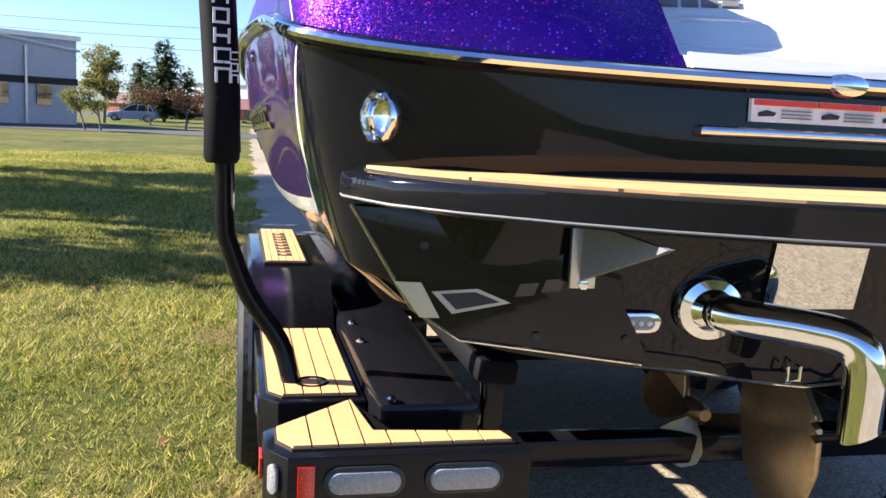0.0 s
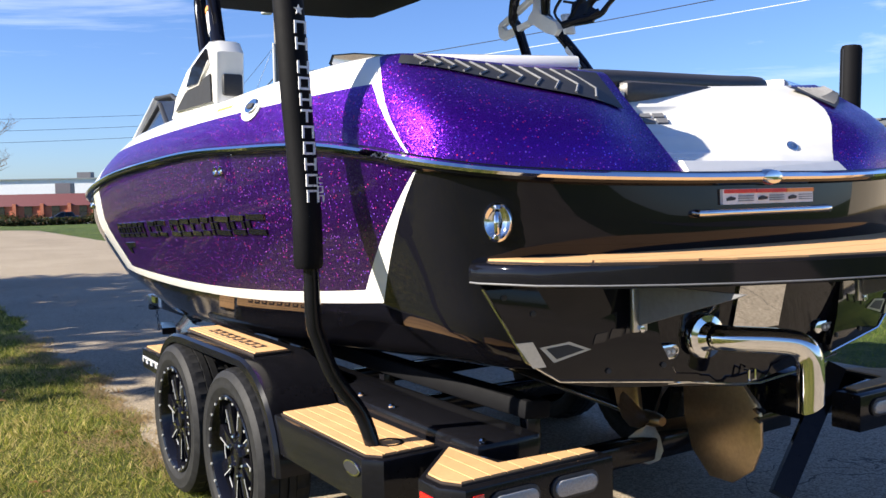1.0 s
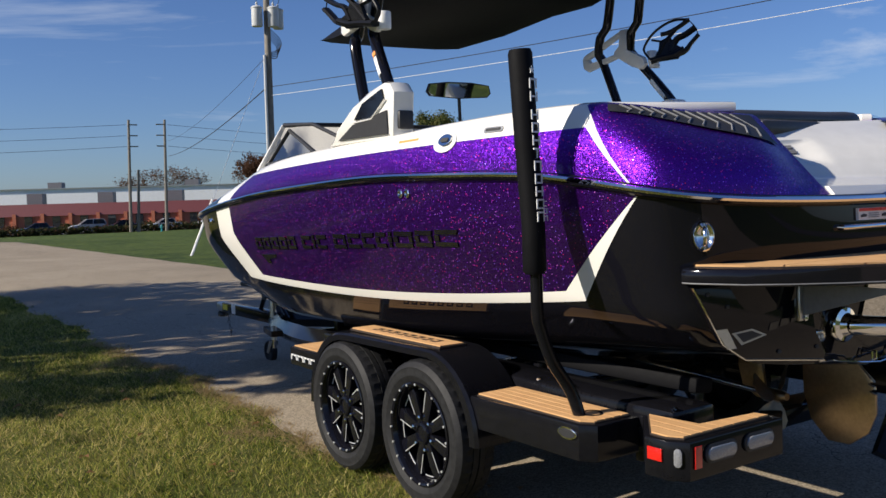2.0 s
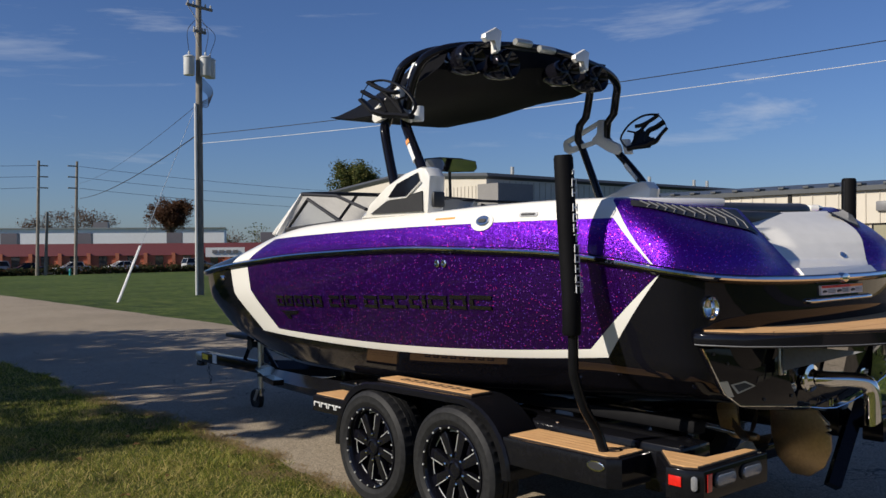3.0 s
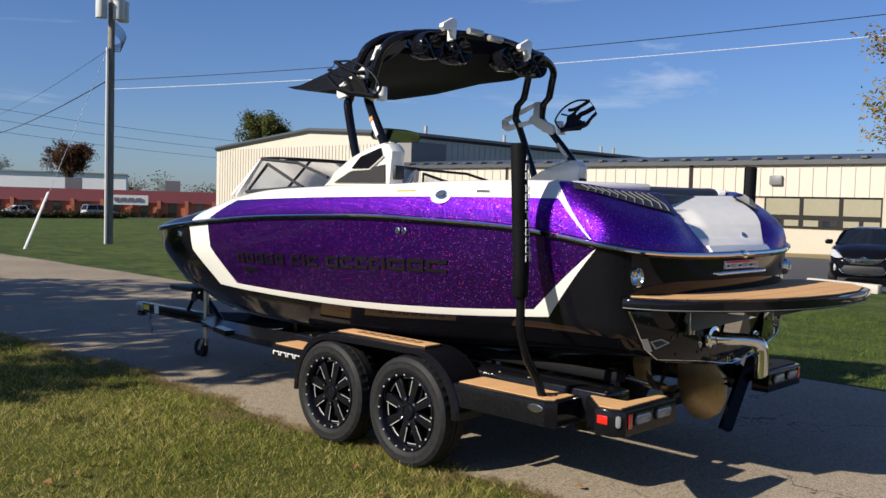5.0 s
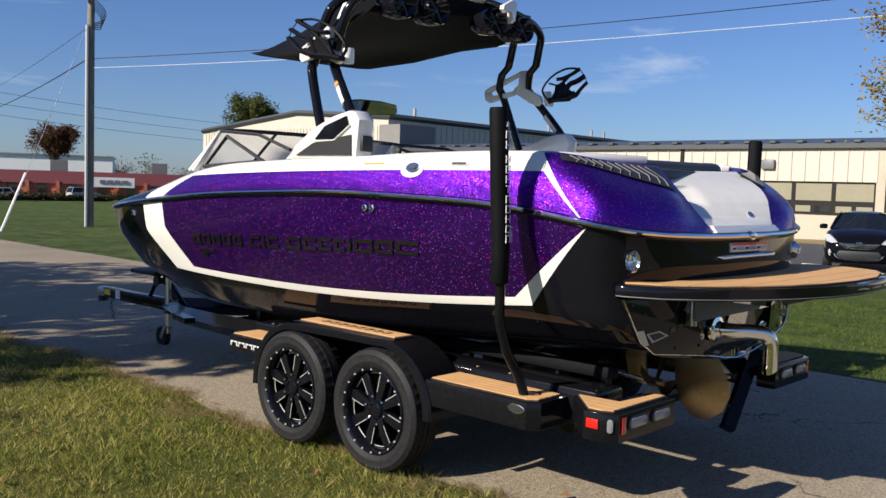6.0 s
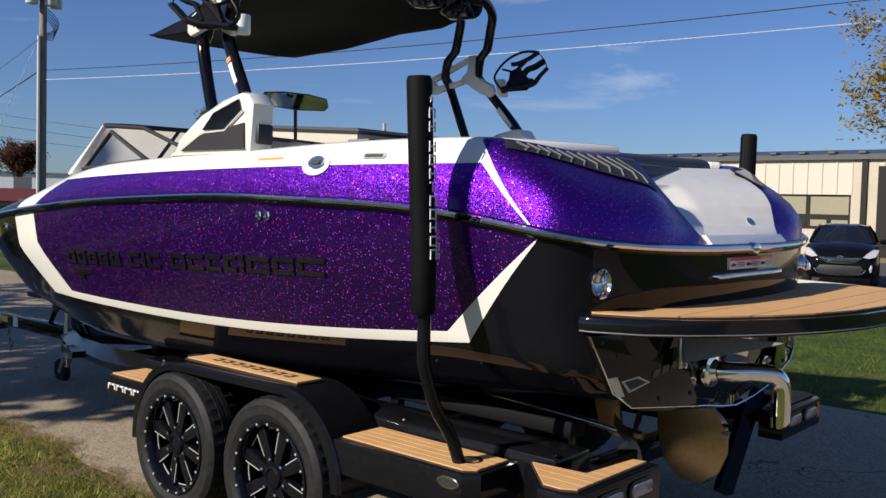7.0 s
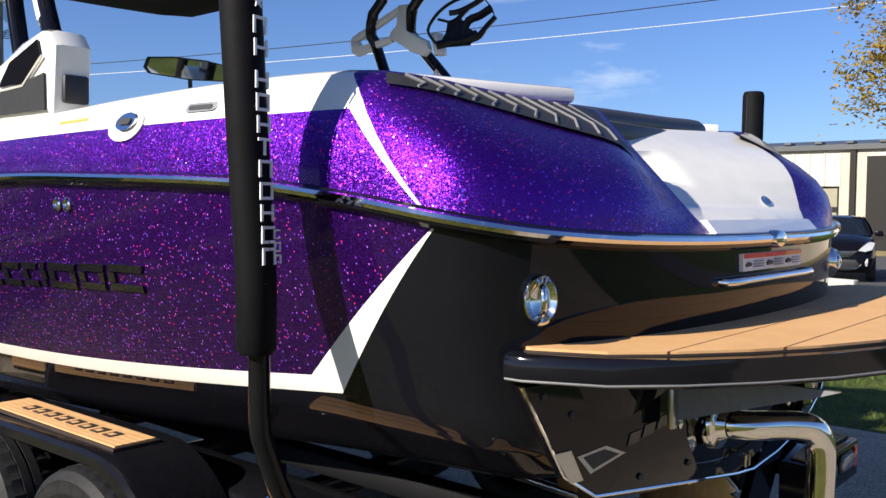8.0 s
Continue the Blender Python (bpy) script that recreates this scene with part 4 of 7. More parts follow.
# windshield
ws = part("windshield", tube(smooth_path([(-.86, 4.02, 2.165), (-.6, 4.12, 2.185), (0, 4.17, 2.195), (.6, 4.12, 2.185), (.90, 4.02, 2.165)], 5), .017, 8), M_MATT, boat, "clear windshield with white posts and dark frame")
for s in (-1, STB):
    base_f, top = Vector((s * .92, 4.36, 1.845)), Vector((s * .86, 4.02, 2.165))
    base_p, base_r = Vector((s * .97, 4.16, 1.86)), Vector((s * 1.0, 3.22, 1.915))
    part("post", tube([base_p + Vector((0, .03, -.02)), top], [.035, .020], 8, True, .6), M_WHITE, ws, "white windshield post")
    part("post", tube([base_f, top], [.016, .010], 8), M_WHITE, ws)
    part("side_frame", tube([base_p + Vector((0, -.10, .015)), top + Vector((0, -.09, -.045)), base_r], .014, 8), M_MATT, ws)
    part("side_frame", tube([base_p + Vector((0, -.10, .015)), base_r], .017, 8), M_MATT, ws)
    bm = B()
    bm.faces.new([bm.verts.new(q) for q in (base_p + Vector((0, -.10, .015)), top + Vector((0, -.09, -.045)), base_r)])
    g = part("pane", bm, M_GLASS, ws, smooth=False)
    bm = B()
    bm.faces.new([bm.verts.new(q) for q in (base_f, top, base_p)])
    part("pane", bm, M_GLASS, ws, smooth=False)
    part("top_frame", tube([top, Vector((s * .93, 3.4, 2.12)), Vector((s * .97, 2.95, 2.0))], .013, 8), M_MATT, ws)
bm = B()
add_patch(bm, [[(-.92, 4.36, 1.845), (-.5, 4.55, 1.84), (0, 4.6, 1.84), (.5, 4.55, 1.84), (.96, 4.36, 1.845)], [(-.86, 4.02, 2.165), (-.5, 4.13, 2.185), (0, 4.17, 2.195), (.5, 4.13, 2.185), (.90, 4.02, 2.165)]])
part("pane", bm, M_GLASS, ws)
for x in (-.32, .34):
    part("centre_frame", tube([(x, 4.57, 1.845), (x * .9, 4.155, 2.19)], .016, 8), M_MATT, ws)
part("dash", box((0, 3.75, 1.80), (1.7, .5, .12), .04), M_VINYL, boat)
part("antenna", tube([(-.55, 3.25, 1.9), (-.55, 3.22, 2.12)], .004, 6), M_MATT, boat)

# mirror on its stalk
mir = part("rear_view_mirror", prism([(-.27, -.02), (-.25, .045), (-.10, .065), (.10, .065), (.25, .045), (.27, -.02), (.24, -.055), (0, -.07), (-.24, -.055)], .03, panel_at((.52, 3.96, 2.485), (.98, -.16, 0)) @ Matrix.Rotation(radians(9), 4, 'X'), .01), M_MATT, boat, "wide rear-view mirror on a black stalk")
part("mirror_glass", prism([(-.255, -.018), (-.24, .038), (-.10, .056), (.10, .056), (.24, .038), (.255, -.018), (.23, -.048), (0, -.062), (-.23, -.048)], .002, panel_at((.52, 3.96, 2.485), (.98, -.16, 0)) @ Matrix.Rotation(radians(9), 4, 'X') @ Matrix.Translation((0, 0, .031))), M_MIRROR, mir)
part("mirror_stalk", tube([(.54, 3.98, 2.43), (.56, 4.0, 2.18)], .013, 8), M_MATT, mir)

# tower feet: white fairings with dark speaker grilles
for s in (-1, STB):
    out = 1 if s > 0 else -1
    fair = prism([(2.86, 1.925), (2.72, 2.02), (2.52, 2.135), (2.34, 2.215), (2.18, 2.245), (2.12, 2.235), (2.075, 2.18), (2.10, 1.93)], .13, Matrix.Translation((s * 1.09 - (0 if s < 0 else .13), 0, 0)) @ Matrix(((0, 0, 1, 0), (1, 0, 0, 0), (0, 1, 0, 0), (0, 0, 0, 1))), .028)
    f = part("tower_foot", fair, M_WHITE, boat, "white tower foot with dark speaker grille")
    x1 = s * 1.09 + out * .001
    mm = Matrix.Translation((x1 + (out * .002), 0, 0)) @ Matrix(((0, 0, out * 1.0, 0), (1, 0, 0, 0), (0, 1, 0, 0), (0, 0, 0, 1)))
    part("speaker_grille", prism([(2.70, 1.955), (2.52, 2.035), (2.14, 2.085), (2.135, 1.955)], .006, mm), M_MATT, f)
    part("side_window", prism([(2.50, 2.06), (2.40, 2.145), (2.185, 2.205), (2.165, 2.15), (2.30, 2.06)], .007, mm), M_BLACK, f)
    part("grille_edge", tube([(x1 + out * .008, 2.51, 2.045), (x1 + out * .008, 2.30, 2.052), (x1 + out * .008, 2.15, 2.145)], .005, 6), M_WHITE, f)
    part("end_speaker", box((s * 1.02, 2.085, 2.03), (.085, .03, .10), .01), M_MATT, f)

# tower
tower = part("tower", tube(smooth_path([(-.95, 2.58, 1.94), (-.955, 2.63, 2.17), (-.945, 2.69, 2.48), (-.915, 2.70, 2.57), (-.90, 2.62, 2.83), (-.84, 2.55, 2.97), (-.60, 2.48, 3.07), (0, 2.44, 3.12), (.60, 2.48, 3.07), (.87, 2.55, 2.97), (.94, 2.62, 2.83), (.955, 2.70, 2.57), (.985, 2.69, 2.48), (1.0, 2.63, 2.17), (1.0, 2.58, 1.94)], 5), .032, 12), M_BLACK, boat, "black folding wakeboard tower with bimini, speakers and racks")
part("rear_hoop", tube(smooth_path([(-1.03, 2.14, 2.0), (-1.03, 2.20, 2.20), (-.975, 2.40, 2.48), (-.955, 2.43, 2.57), (-.935, 2.36, 2.83), (-.86, 2.29, 2.97), (-.60, 2.22, 3.05), (0, 2.18, 3.10), (.60, 2.22, 3.05), (.90, 2.29, 2.97), (.975, 2.36, 2.83), (1.0, 2.43, 2.57), (1.02, 2.40, 2.48), (1.08, 2.20, 2.20), (1.08, 2.14, 2.0)], 5), .032, 12), M_BLACK, tower)
part("tower_sticker", tube([(-1.018, 2.255, 2.27), (-1.0, 2.325, 2.365)], .0345, 10), M_PRINT, tower)
part("tower_sticker", tube([(-.999, 2.330, 2.372), (-.995, 2.345, 2.392)], .0347, 10), M_PRINTORANGE, tower)
part("tower_sticker", tube([(1.073, 2.235, 2.24), (1.05, 2.31, 2.345)], .0345, 10), M_PRINT, tower)

for s in (-1, STB):
    yz = Matrix(((0, 0, 1, 0), (1, 0, 0, 0), (0, 1, 0, 0), (0, 0, 0, 1)))
    bm = B()
    for k_, (pol, dep) in enumerate((([(2.88, 2.53), (2.86, 2.555), (2.47, 2.69), (2.49, 2.648), (2.82, 2.525)], .034), ([(2.88, 2.53), (2.82, 2.525), (2.80, 2.485), (2.54, 2.525), (2.54, 2.492), (2.84, 2.445), (2.88, 2.47)], .032), ([(2.485, 2.69), (2.425, 2.69), (2.43, 2.54), (2.36, 2.50), (2.28, 2.475), (2.27, 2.43), (2.32, 2.405), (2.40, 2.43), (2.50, 2.495), (2.55, 2.50), (2.545, 2.54), (2.49, 2.57)], .040))):
        add_prism(bm, pol, dep, Matrix.Translation((s * .975 - dep / 2, 0, 0)) @ yz @ (Matrix() if s > 0 else Matrix.Translation((2.48, 2.65, 0)) @ Matrix.Diagonal((.72, .9, 1, 1)) @ Matrix.Translation((-2.48, -2.56, 0))), .006)
    br = part("rack_bracket", bm, M_ALLOY if s > 0 else M_WHITE, tower, "cast alloy rack bracket")
    piv = Vector((s * .985, 2.26, 2.455 if s > 0 else 2.55))
    part("rack_pivot", lathe([(.0, -.05), (.032, -.05), (.036, -.04), (.036, .04), (.032, .05), (0, .05)], 18, Matrix.Translation(piv + Vector((s * .02, -.03, 0)))), M_ALLOY, br)
    # fork of the board rack, bars in one leaning plane
    if s > 0:
        b0, e1, e2 = Vector((.90, 2.13, 2.44)), Vector((.66, -.72, .08)).normalized(), Vector((.05, .12, 1)).normalized()
    else:
        b0, e1, e2 = Vector((-1.065, 2.25, 2.54)), Vector((-.05, 1, .10)).normalized(), Vector((-.06, -.10, 1)).normalized()

    def at_rack(*uv):
        return [b0 + e1 * (u if s > 0 else u * 1.6) + e2 * v for u, v in uv]
    rk = part("board_rack", tube(smooth_path(at_rack((-.02, -.01), (.06, .0), (.14, .005), (.21, .03)), 3), .032, 8, True, .6), M_RACK, tower, "black forked board rack")
    part("rack_prong", tube(smooth_path(at_rack((.15, .0), (.22, .02), (.27, .07), (.31, .11)), 3), .027, 8, True, .55), M_RACK, rk)
    part("rack_prong", tube(smooth_path(at_rack((.13, .02), (.17, .10), (.23, .125), (.295, .165)), 3), .027, 8, True, .55), M_RACK, rk)
    part("rack_prong", tube(smooth_path(at_rack((.07, .15), (.12, .155), (.19, .185), (.255, .225)), 3), .026, 8, True, .6), M_RACK, rk)
    part("rack_arch", tube(smooth_path(at_rack((-.02, .0), (-.045, .06), (.0, .14), (.07, .20), (.16, .235), (.26, .228)), 3), .013, 8, True, .6), M_RACK, rk)
    part("rack_link", tube(at_rack((.03, .01), (.09, .09), (.17, .17)), .022, 8, True, .6), M_RACK, rk)
    part("rack_link", tube(at_rack((.01, .12), (.10, .09), (.17, .10)), .013, 8, True, .6), M_RACK, rk)
    q = B()
    fr = [q.verts.new(p + e1.cross(e2) * .011) for p in at_rack((.02, -.02), (.16, -.02), (.21, .03), (.15, .07), (.13, .13), (.06, .10))]
    bk = [q.verts.new(v.co - e1.cross(e2) * .022) for v in fr]
    q.faces.new(fr)
    q.faces.new(bk[::-1])
    ring_faces(q, fr, bk)
    part("rack_plate", q, M_RACK, rk)
    part("rack_cord", tube(at_rack((.255, .225), (.295, .165), (.31, .11)), .0035, 5), M_RACK, rk)

# bimini: closed black canvas over the tower, drawn out to the front
sec = [(4.24, .10, .54, 2.80, 2.815), (4.10, .09, .58, 2.775, 2.85), (3.6, .06, .70, 2.70, 2.97), (3.1, .03, .80, 2.66, 3.08), (2.75, .0, .90, 2.68, 3.155), (2.5, .0, .91, 2.74, 3.175), (2.3, 0, .80, 2.88, 3.15)]
tops, bots = [], []
for y, cx, hw, ze, zc in sec:
    up = .22 * min(1.0, max(0.0, (4.1 - y) / 1.0))
    zs = [(u, ze + up * max(0.0, .3 + .7 * u)) for u in [-1 + k / 6 for k in range(13)]]
    tops.append([Vector((cx + hw * u, y + .05 * (1 - u * u), ze_ + (zc - ze_) * (1 - abs(u) ** 3.6))) for u, ze_ in zs])
    bots.append([Vector((cx + hw * u, y + .05 * (1 - u * u), ze_ - .012 + (zc - ze_) * .25 * (1 - abs(u) ** 2.2))) for u, ze_ in zs])
bm = B()
ringrows = [t + b[::-1][1:-1] for t, b in zip(tops, bots)]
vv = [[bm.verts.new(p) for p in r] for r in ringrows]
for a, b in zip(vv, vv[1:]):
    ring_faces(bm, a, b)
bm.faces.new(vv[0][::-1])
bm.faces.new(vv[-1])
bim = part("bimini", bm, M_CANVAS, tower, "black canvas bimini top")
bdg = panel_at((-.885, 2.43, 2.89), (.12, -1, 0)) @ Matrix.Rotation(radians(-14), 4, 'X')
part("bimini_badge", prism([(-.055, -.062), (.030, -.045), (.055, .062), (-.030, .045)], .004, bdg), M_PRINT, bim, "white square badge")
part("badge_field", prism([(-.030, -.030), (.016, -.020), (.030, .030), (-.016, .020)], .002, bdg @ Matrix.Translation((0, 0, .0045))), M_MATT, bim)

# tower speakers facing aft, clamps and light tubes
for x, z, r in ((-.66, 2.94, .105), (-.36, 2.94, .105), (.22, 2.95, .10), (.52, 2.93, .10)):
    m = Matrix.Translation((x, 2.14, z)) @ Matrix.Rotation(math.radians(90), 4, 'X')
    sp = part("tower_speaker", lathe([(0.0, -.22), (r * .5, -.21), (r * .85, -.15), (r, -.05), (r, .02), (r * .94, .035), (r * .86, .02), (r * .5, -.01), (r * .3, .0), (0, .006)], 24, m), M_BLACK, tower, "black pod loudspeaker")
    for k in range(5):
        a = 2 * math.pi * k / 5
        part("speaker_spoke", tube([m @ Vector((r * .25 * math.cos(a), r * .25 * math.sin(a), .012)), m @ Vector((r * .88 * math.cos(a), r * .88 * math.sin(a), .026))], .007, 6), M_MATT, sp)
for x, y, z in ((-.50, 2.20, 3.10), (.30, 2.17, 3.05)):
    cl = part("speaker_clamp", prism([(-.075, -.01), (-.07, .02), (.025, .075), (.075, .055), (.06, -.085), (.02, -.095), (.02, .0), (-.05, -.035)], .045, panel_at((x, y - .06, z), (1, 0, 0)), .01), M_WHITE, tower, "white cast clamp")
    part("clamp_arm", box((x + .045, y - .06, z - .055), (.03, .045, .09), .008), M_WHITE, cl)
for x, z in ((-.22, 3.105), (.0, 3.085)):
    part("light_tube", lathe([(0, -.07), (.024, -.07), (.028, -.05), (.028, .05), (.024, .07), (0, .07)], 14, Matrix.Translation((x, 2.12, z)) @ Matrix.Rotation(math.radians(90), 4, 'Y')), M_SILVER, tower)

# the folded-up tower stands a little higher and further forward towards its top
for q in (tower, *tower.children_recursive):
    for v in q.data.vertices:
        k = min(1.0, max(0.0, (v.co.z - 2.1) / .4))
        v.co.z += (.075 + .02 * v.co.x) * k
        v.co.y += (.12 if v.co.z < 2.8 and v.co.x > .5 else .07) * k


# ---- the trailer ----
trailer = thing("boat_trailer", "black gloss tandem-axle boat trailer with teak step pads", "trailer")


def tyre_mesh():
    r, w = 0.385, 0.235
    prof = [(0.262, -w * .40), (0.285, -w * .47), (0.32, -w * .50), (0.355, -w * .475), (0.374, -w * .41), (0.381, -w * .33)]
    for k, u in enumerate((-.30, -.17, -.15, -.02, .02, .15, .17, .30)):
        prof.append((r, w * u))
        if k % 2 == 1 and k < 7:
            prof.append((r - .009, w * (u + .004)))
            prof.append((r - .009, w * (u + .016)))
    prof += [(0.381, w * .33), (0.374, w * .41), (0.355, w * .475), (0.347, w * .492), (0.342, w * .486), (0.32, w * .50), (0.303, w * .497), (0.299, w * .488), (0.285, w * .47), (0.262, w * .40)]
    bm = lathe(prof, 120)
    # side grooves between the shoulder blocks
    for f in list(bm.faces):
        c = f.calc_center_median()
        a = int(round((math.atan2(c.y, c.x) + math.pi) / (2 * math.pi) * 120 - .5))
        if a % 3 == 0 and 0.376 < math.hypot(c.x, c.y) and abs(c.z) > w * .17:
            for v in f.verts:
                q = Vector((v.co.x, v.co.y, 0))
                if q.length > .374:
                    v.co -= q.normalized() * 0.0045
    return mesh_of(bm, "tyre", True, 25)


def wheel_meshes():
    """Meshes of one wheel, its axis along z, its outer face towards +z."""
    barrel = mesh_of(lathe([(0.262, -.09), (0.262, 0.09), (0.270, 0.100), (0.270, 0.109), (0.262, 0.113), (0.252, 0.108), (0.240, 0.085), (0.234, 0.02), (0.225, -.02), (0.10, -.03), (0.0, -.03)], 48), "wheel")
    sp = prism([(0.040, -0.022), (0.150, -0.030), (0.205, -0.034), (0.236, -0.030), (0.238, 0.030), (0.205, 0.034), (0.150, 0.030), (0.040, 0.022)], 0.045, Matrix.Translation((0, 0, 0.030)), 0.004)
    spoke = mesh_of(sp, "spoke", True, 25)
    mill = mesh_of(box((0.165, 0.0275, 0.0745), (0.110, 0.0042, 0.004), 0.0, Matrix.Rotation(0.05, 3, 'Z')), "milled_edge", False)
    mill2 = mesh_of(tube([(0.228 * math.cos(a), 0.228 * math.sin(a), 0.052) for a in [.17 + .085 * k for k in range(6)]], 0.0030, 5), "milled_arc")
    bolt = mesh_of(lathe([(0.0062, 0), (0.0062, 0.007), (0.0, 0.008)], 6, Matrix.Translation((0.2575, 0, 0.109))), "rim_bolt")
    cap = mesh_of(lathe([(0.062, -.02), (0.062, 0.075), (0.054, 0.088), (0.042, 0.092), (0.038, 0.084), (0.0, 0.086)], 24), "hub_cap")
    nut = mesh_of(lathe([(0.010, 0.04), (0.010, 0.088), (0.004, 0.093), (0.0, 0.093)], 6, Matrix.Translation((0.085, 0, 0))), "lug_nut")
    return barrel, spoke, mill, mill2, bolt, cap, nut


TYRE = tyre_mesh()
WHEEL, SPOKE, MILL, MILL2, RIMBOLT, HUBCAP, LUGNUT = wheel_meshes()


def turned(ob, a):
    ob.matrix_basis = Matrix.Rotation(a, 4, 'Z')
    return ob


for side in (-1, 1):
    for y in (1.772, 2.603):
        sx = 1.155
        w = part("wheel", WHEEL, M_BLACK, trailer, "black alloy wheel with milled spokes")
        w.matrix_basis = Matrix.Translation((side * (sx - 0.100), y, 0.383)) @ Matrix.Rotation(side * math.pi / 2, 4, 'Y') @ Matrix.Rotation(0.3 + y, 4, 'Z')
        part("tyre", TYRE, M_TYRE, w, "black rubber tyre")
        part("hub_cap", HUBCAP, M_BLACK, w)
        for k in range(8):
            a = 2 * math.pi * k / 8
            turned(part("spoke", SPOKE, M_BLACK, w), a)
            turned(part("milled_edge", MILL, M_MILL, w), a)
            turned(part("milled_arc", MILL2, M_MILL, w), a)
        for k in range(20):
            turned(part("rim_bolt", RIMBOLT, M_MILL, w), 2 * math.pi * (k + .5) / 20)
        for k in range(6):
            turned(part("lug_nut", LUGNUT, M_CHROME, w), 2 * math.pi * (k + .26) / 6)


def fender(s):
    line = [(3.075, 0.33), (3.065, 0.46)]
    for k in range(1, 9):
        a = math.radians(90 * k / 9)
        line.append((2.625 + 0.44 * math.cos(a), 0.40 + 0.415 * math.sin(a)))
    line += [(2.55, 0.822), (1.80, 0.828)]
    for k in range(1, 10):
        a = math.radians(90 + 84 * k / 9)
        line.append((1.745 + 0.44 * math.cos(a), 0.40 + 0.43 * math.sin(a)))
    line += [(1.305, 0.40)]
    bm = B()
    xo, xi = 1.185, 0.88
    mid = 2.19

    def at(x, dz, sink):
        r = []
        for y, z in line:
            d = Vector((y - mid, z - .40))
            d = d.normalized() if d.length > 0 else Vector((0, 1))
            r.append(bm.verts.new((s * x, y - d.x * sink, z + dz - d.y * sink)))
        return r

    a, b, c = at(xo, 0, .016), at(xo - .014, 0, 0), at(xi, 0, 0)
    lo, li, c2 = at(xo, 0, .060), at(xo - .012, 0, .062), at(xi, 0, .014)
    for p, q in ((lo, a), (a, b), (b, c), (c, c2), (c2, li), (li, lo)):
        ring_faces(bm, p, q, False)
    d = [bm.verts.new((s * (xi + .003), y, z)) for y, z in line]
    e = [bm.verts.new((s * (xi + .003), y, min(z, 0.42))) for y, z in line]
    ring_faces(bm, d, e, False)
    f = part("fender", bm, M_FRAME, trailer, "black gloss tandem fender")
    pol = [(s * 1.125, 1.68), (s * 1.125, 2.62), (s * .955, 2.62), (s * .955, 1.68)]
    part("teak_pad", prism(pol if s < 0 else pol[::-1], .010, Matrix.Translation((0, 0, .826))), M_CAULK, f)
    planks(f, inset_outline(pol, .010), .836, s, 0.0, [.983, 1.011, 1.039, 1.067, 1.095] if s > 0 else [.983, 1.011, 1.039, 1.067, 1.095], .003)
    for k in range(8):
        y0 = 1.83 + k * .085
        part("letter_block", box((s * 1.04, y0, .8425), (.055, .055, .004), .001), M_CAULK, f)
        part("letter_gap", box((s * 1.045, y0, .8432), (.022, .030, .004), 0), M_TEAK, f)


def oval_light(parent, c, w, h, axis, lens_mat, label):
    m = panel_at(c, axis)
    part("lamp_grommet", prism(slot(0, 0, w + .022, h + .022), .010, m, .003), M_MATT, parent)
    part("lamp_lens", prism(slot(0, 0, w, h), .018, m, .006), lens_mat, parent, label)


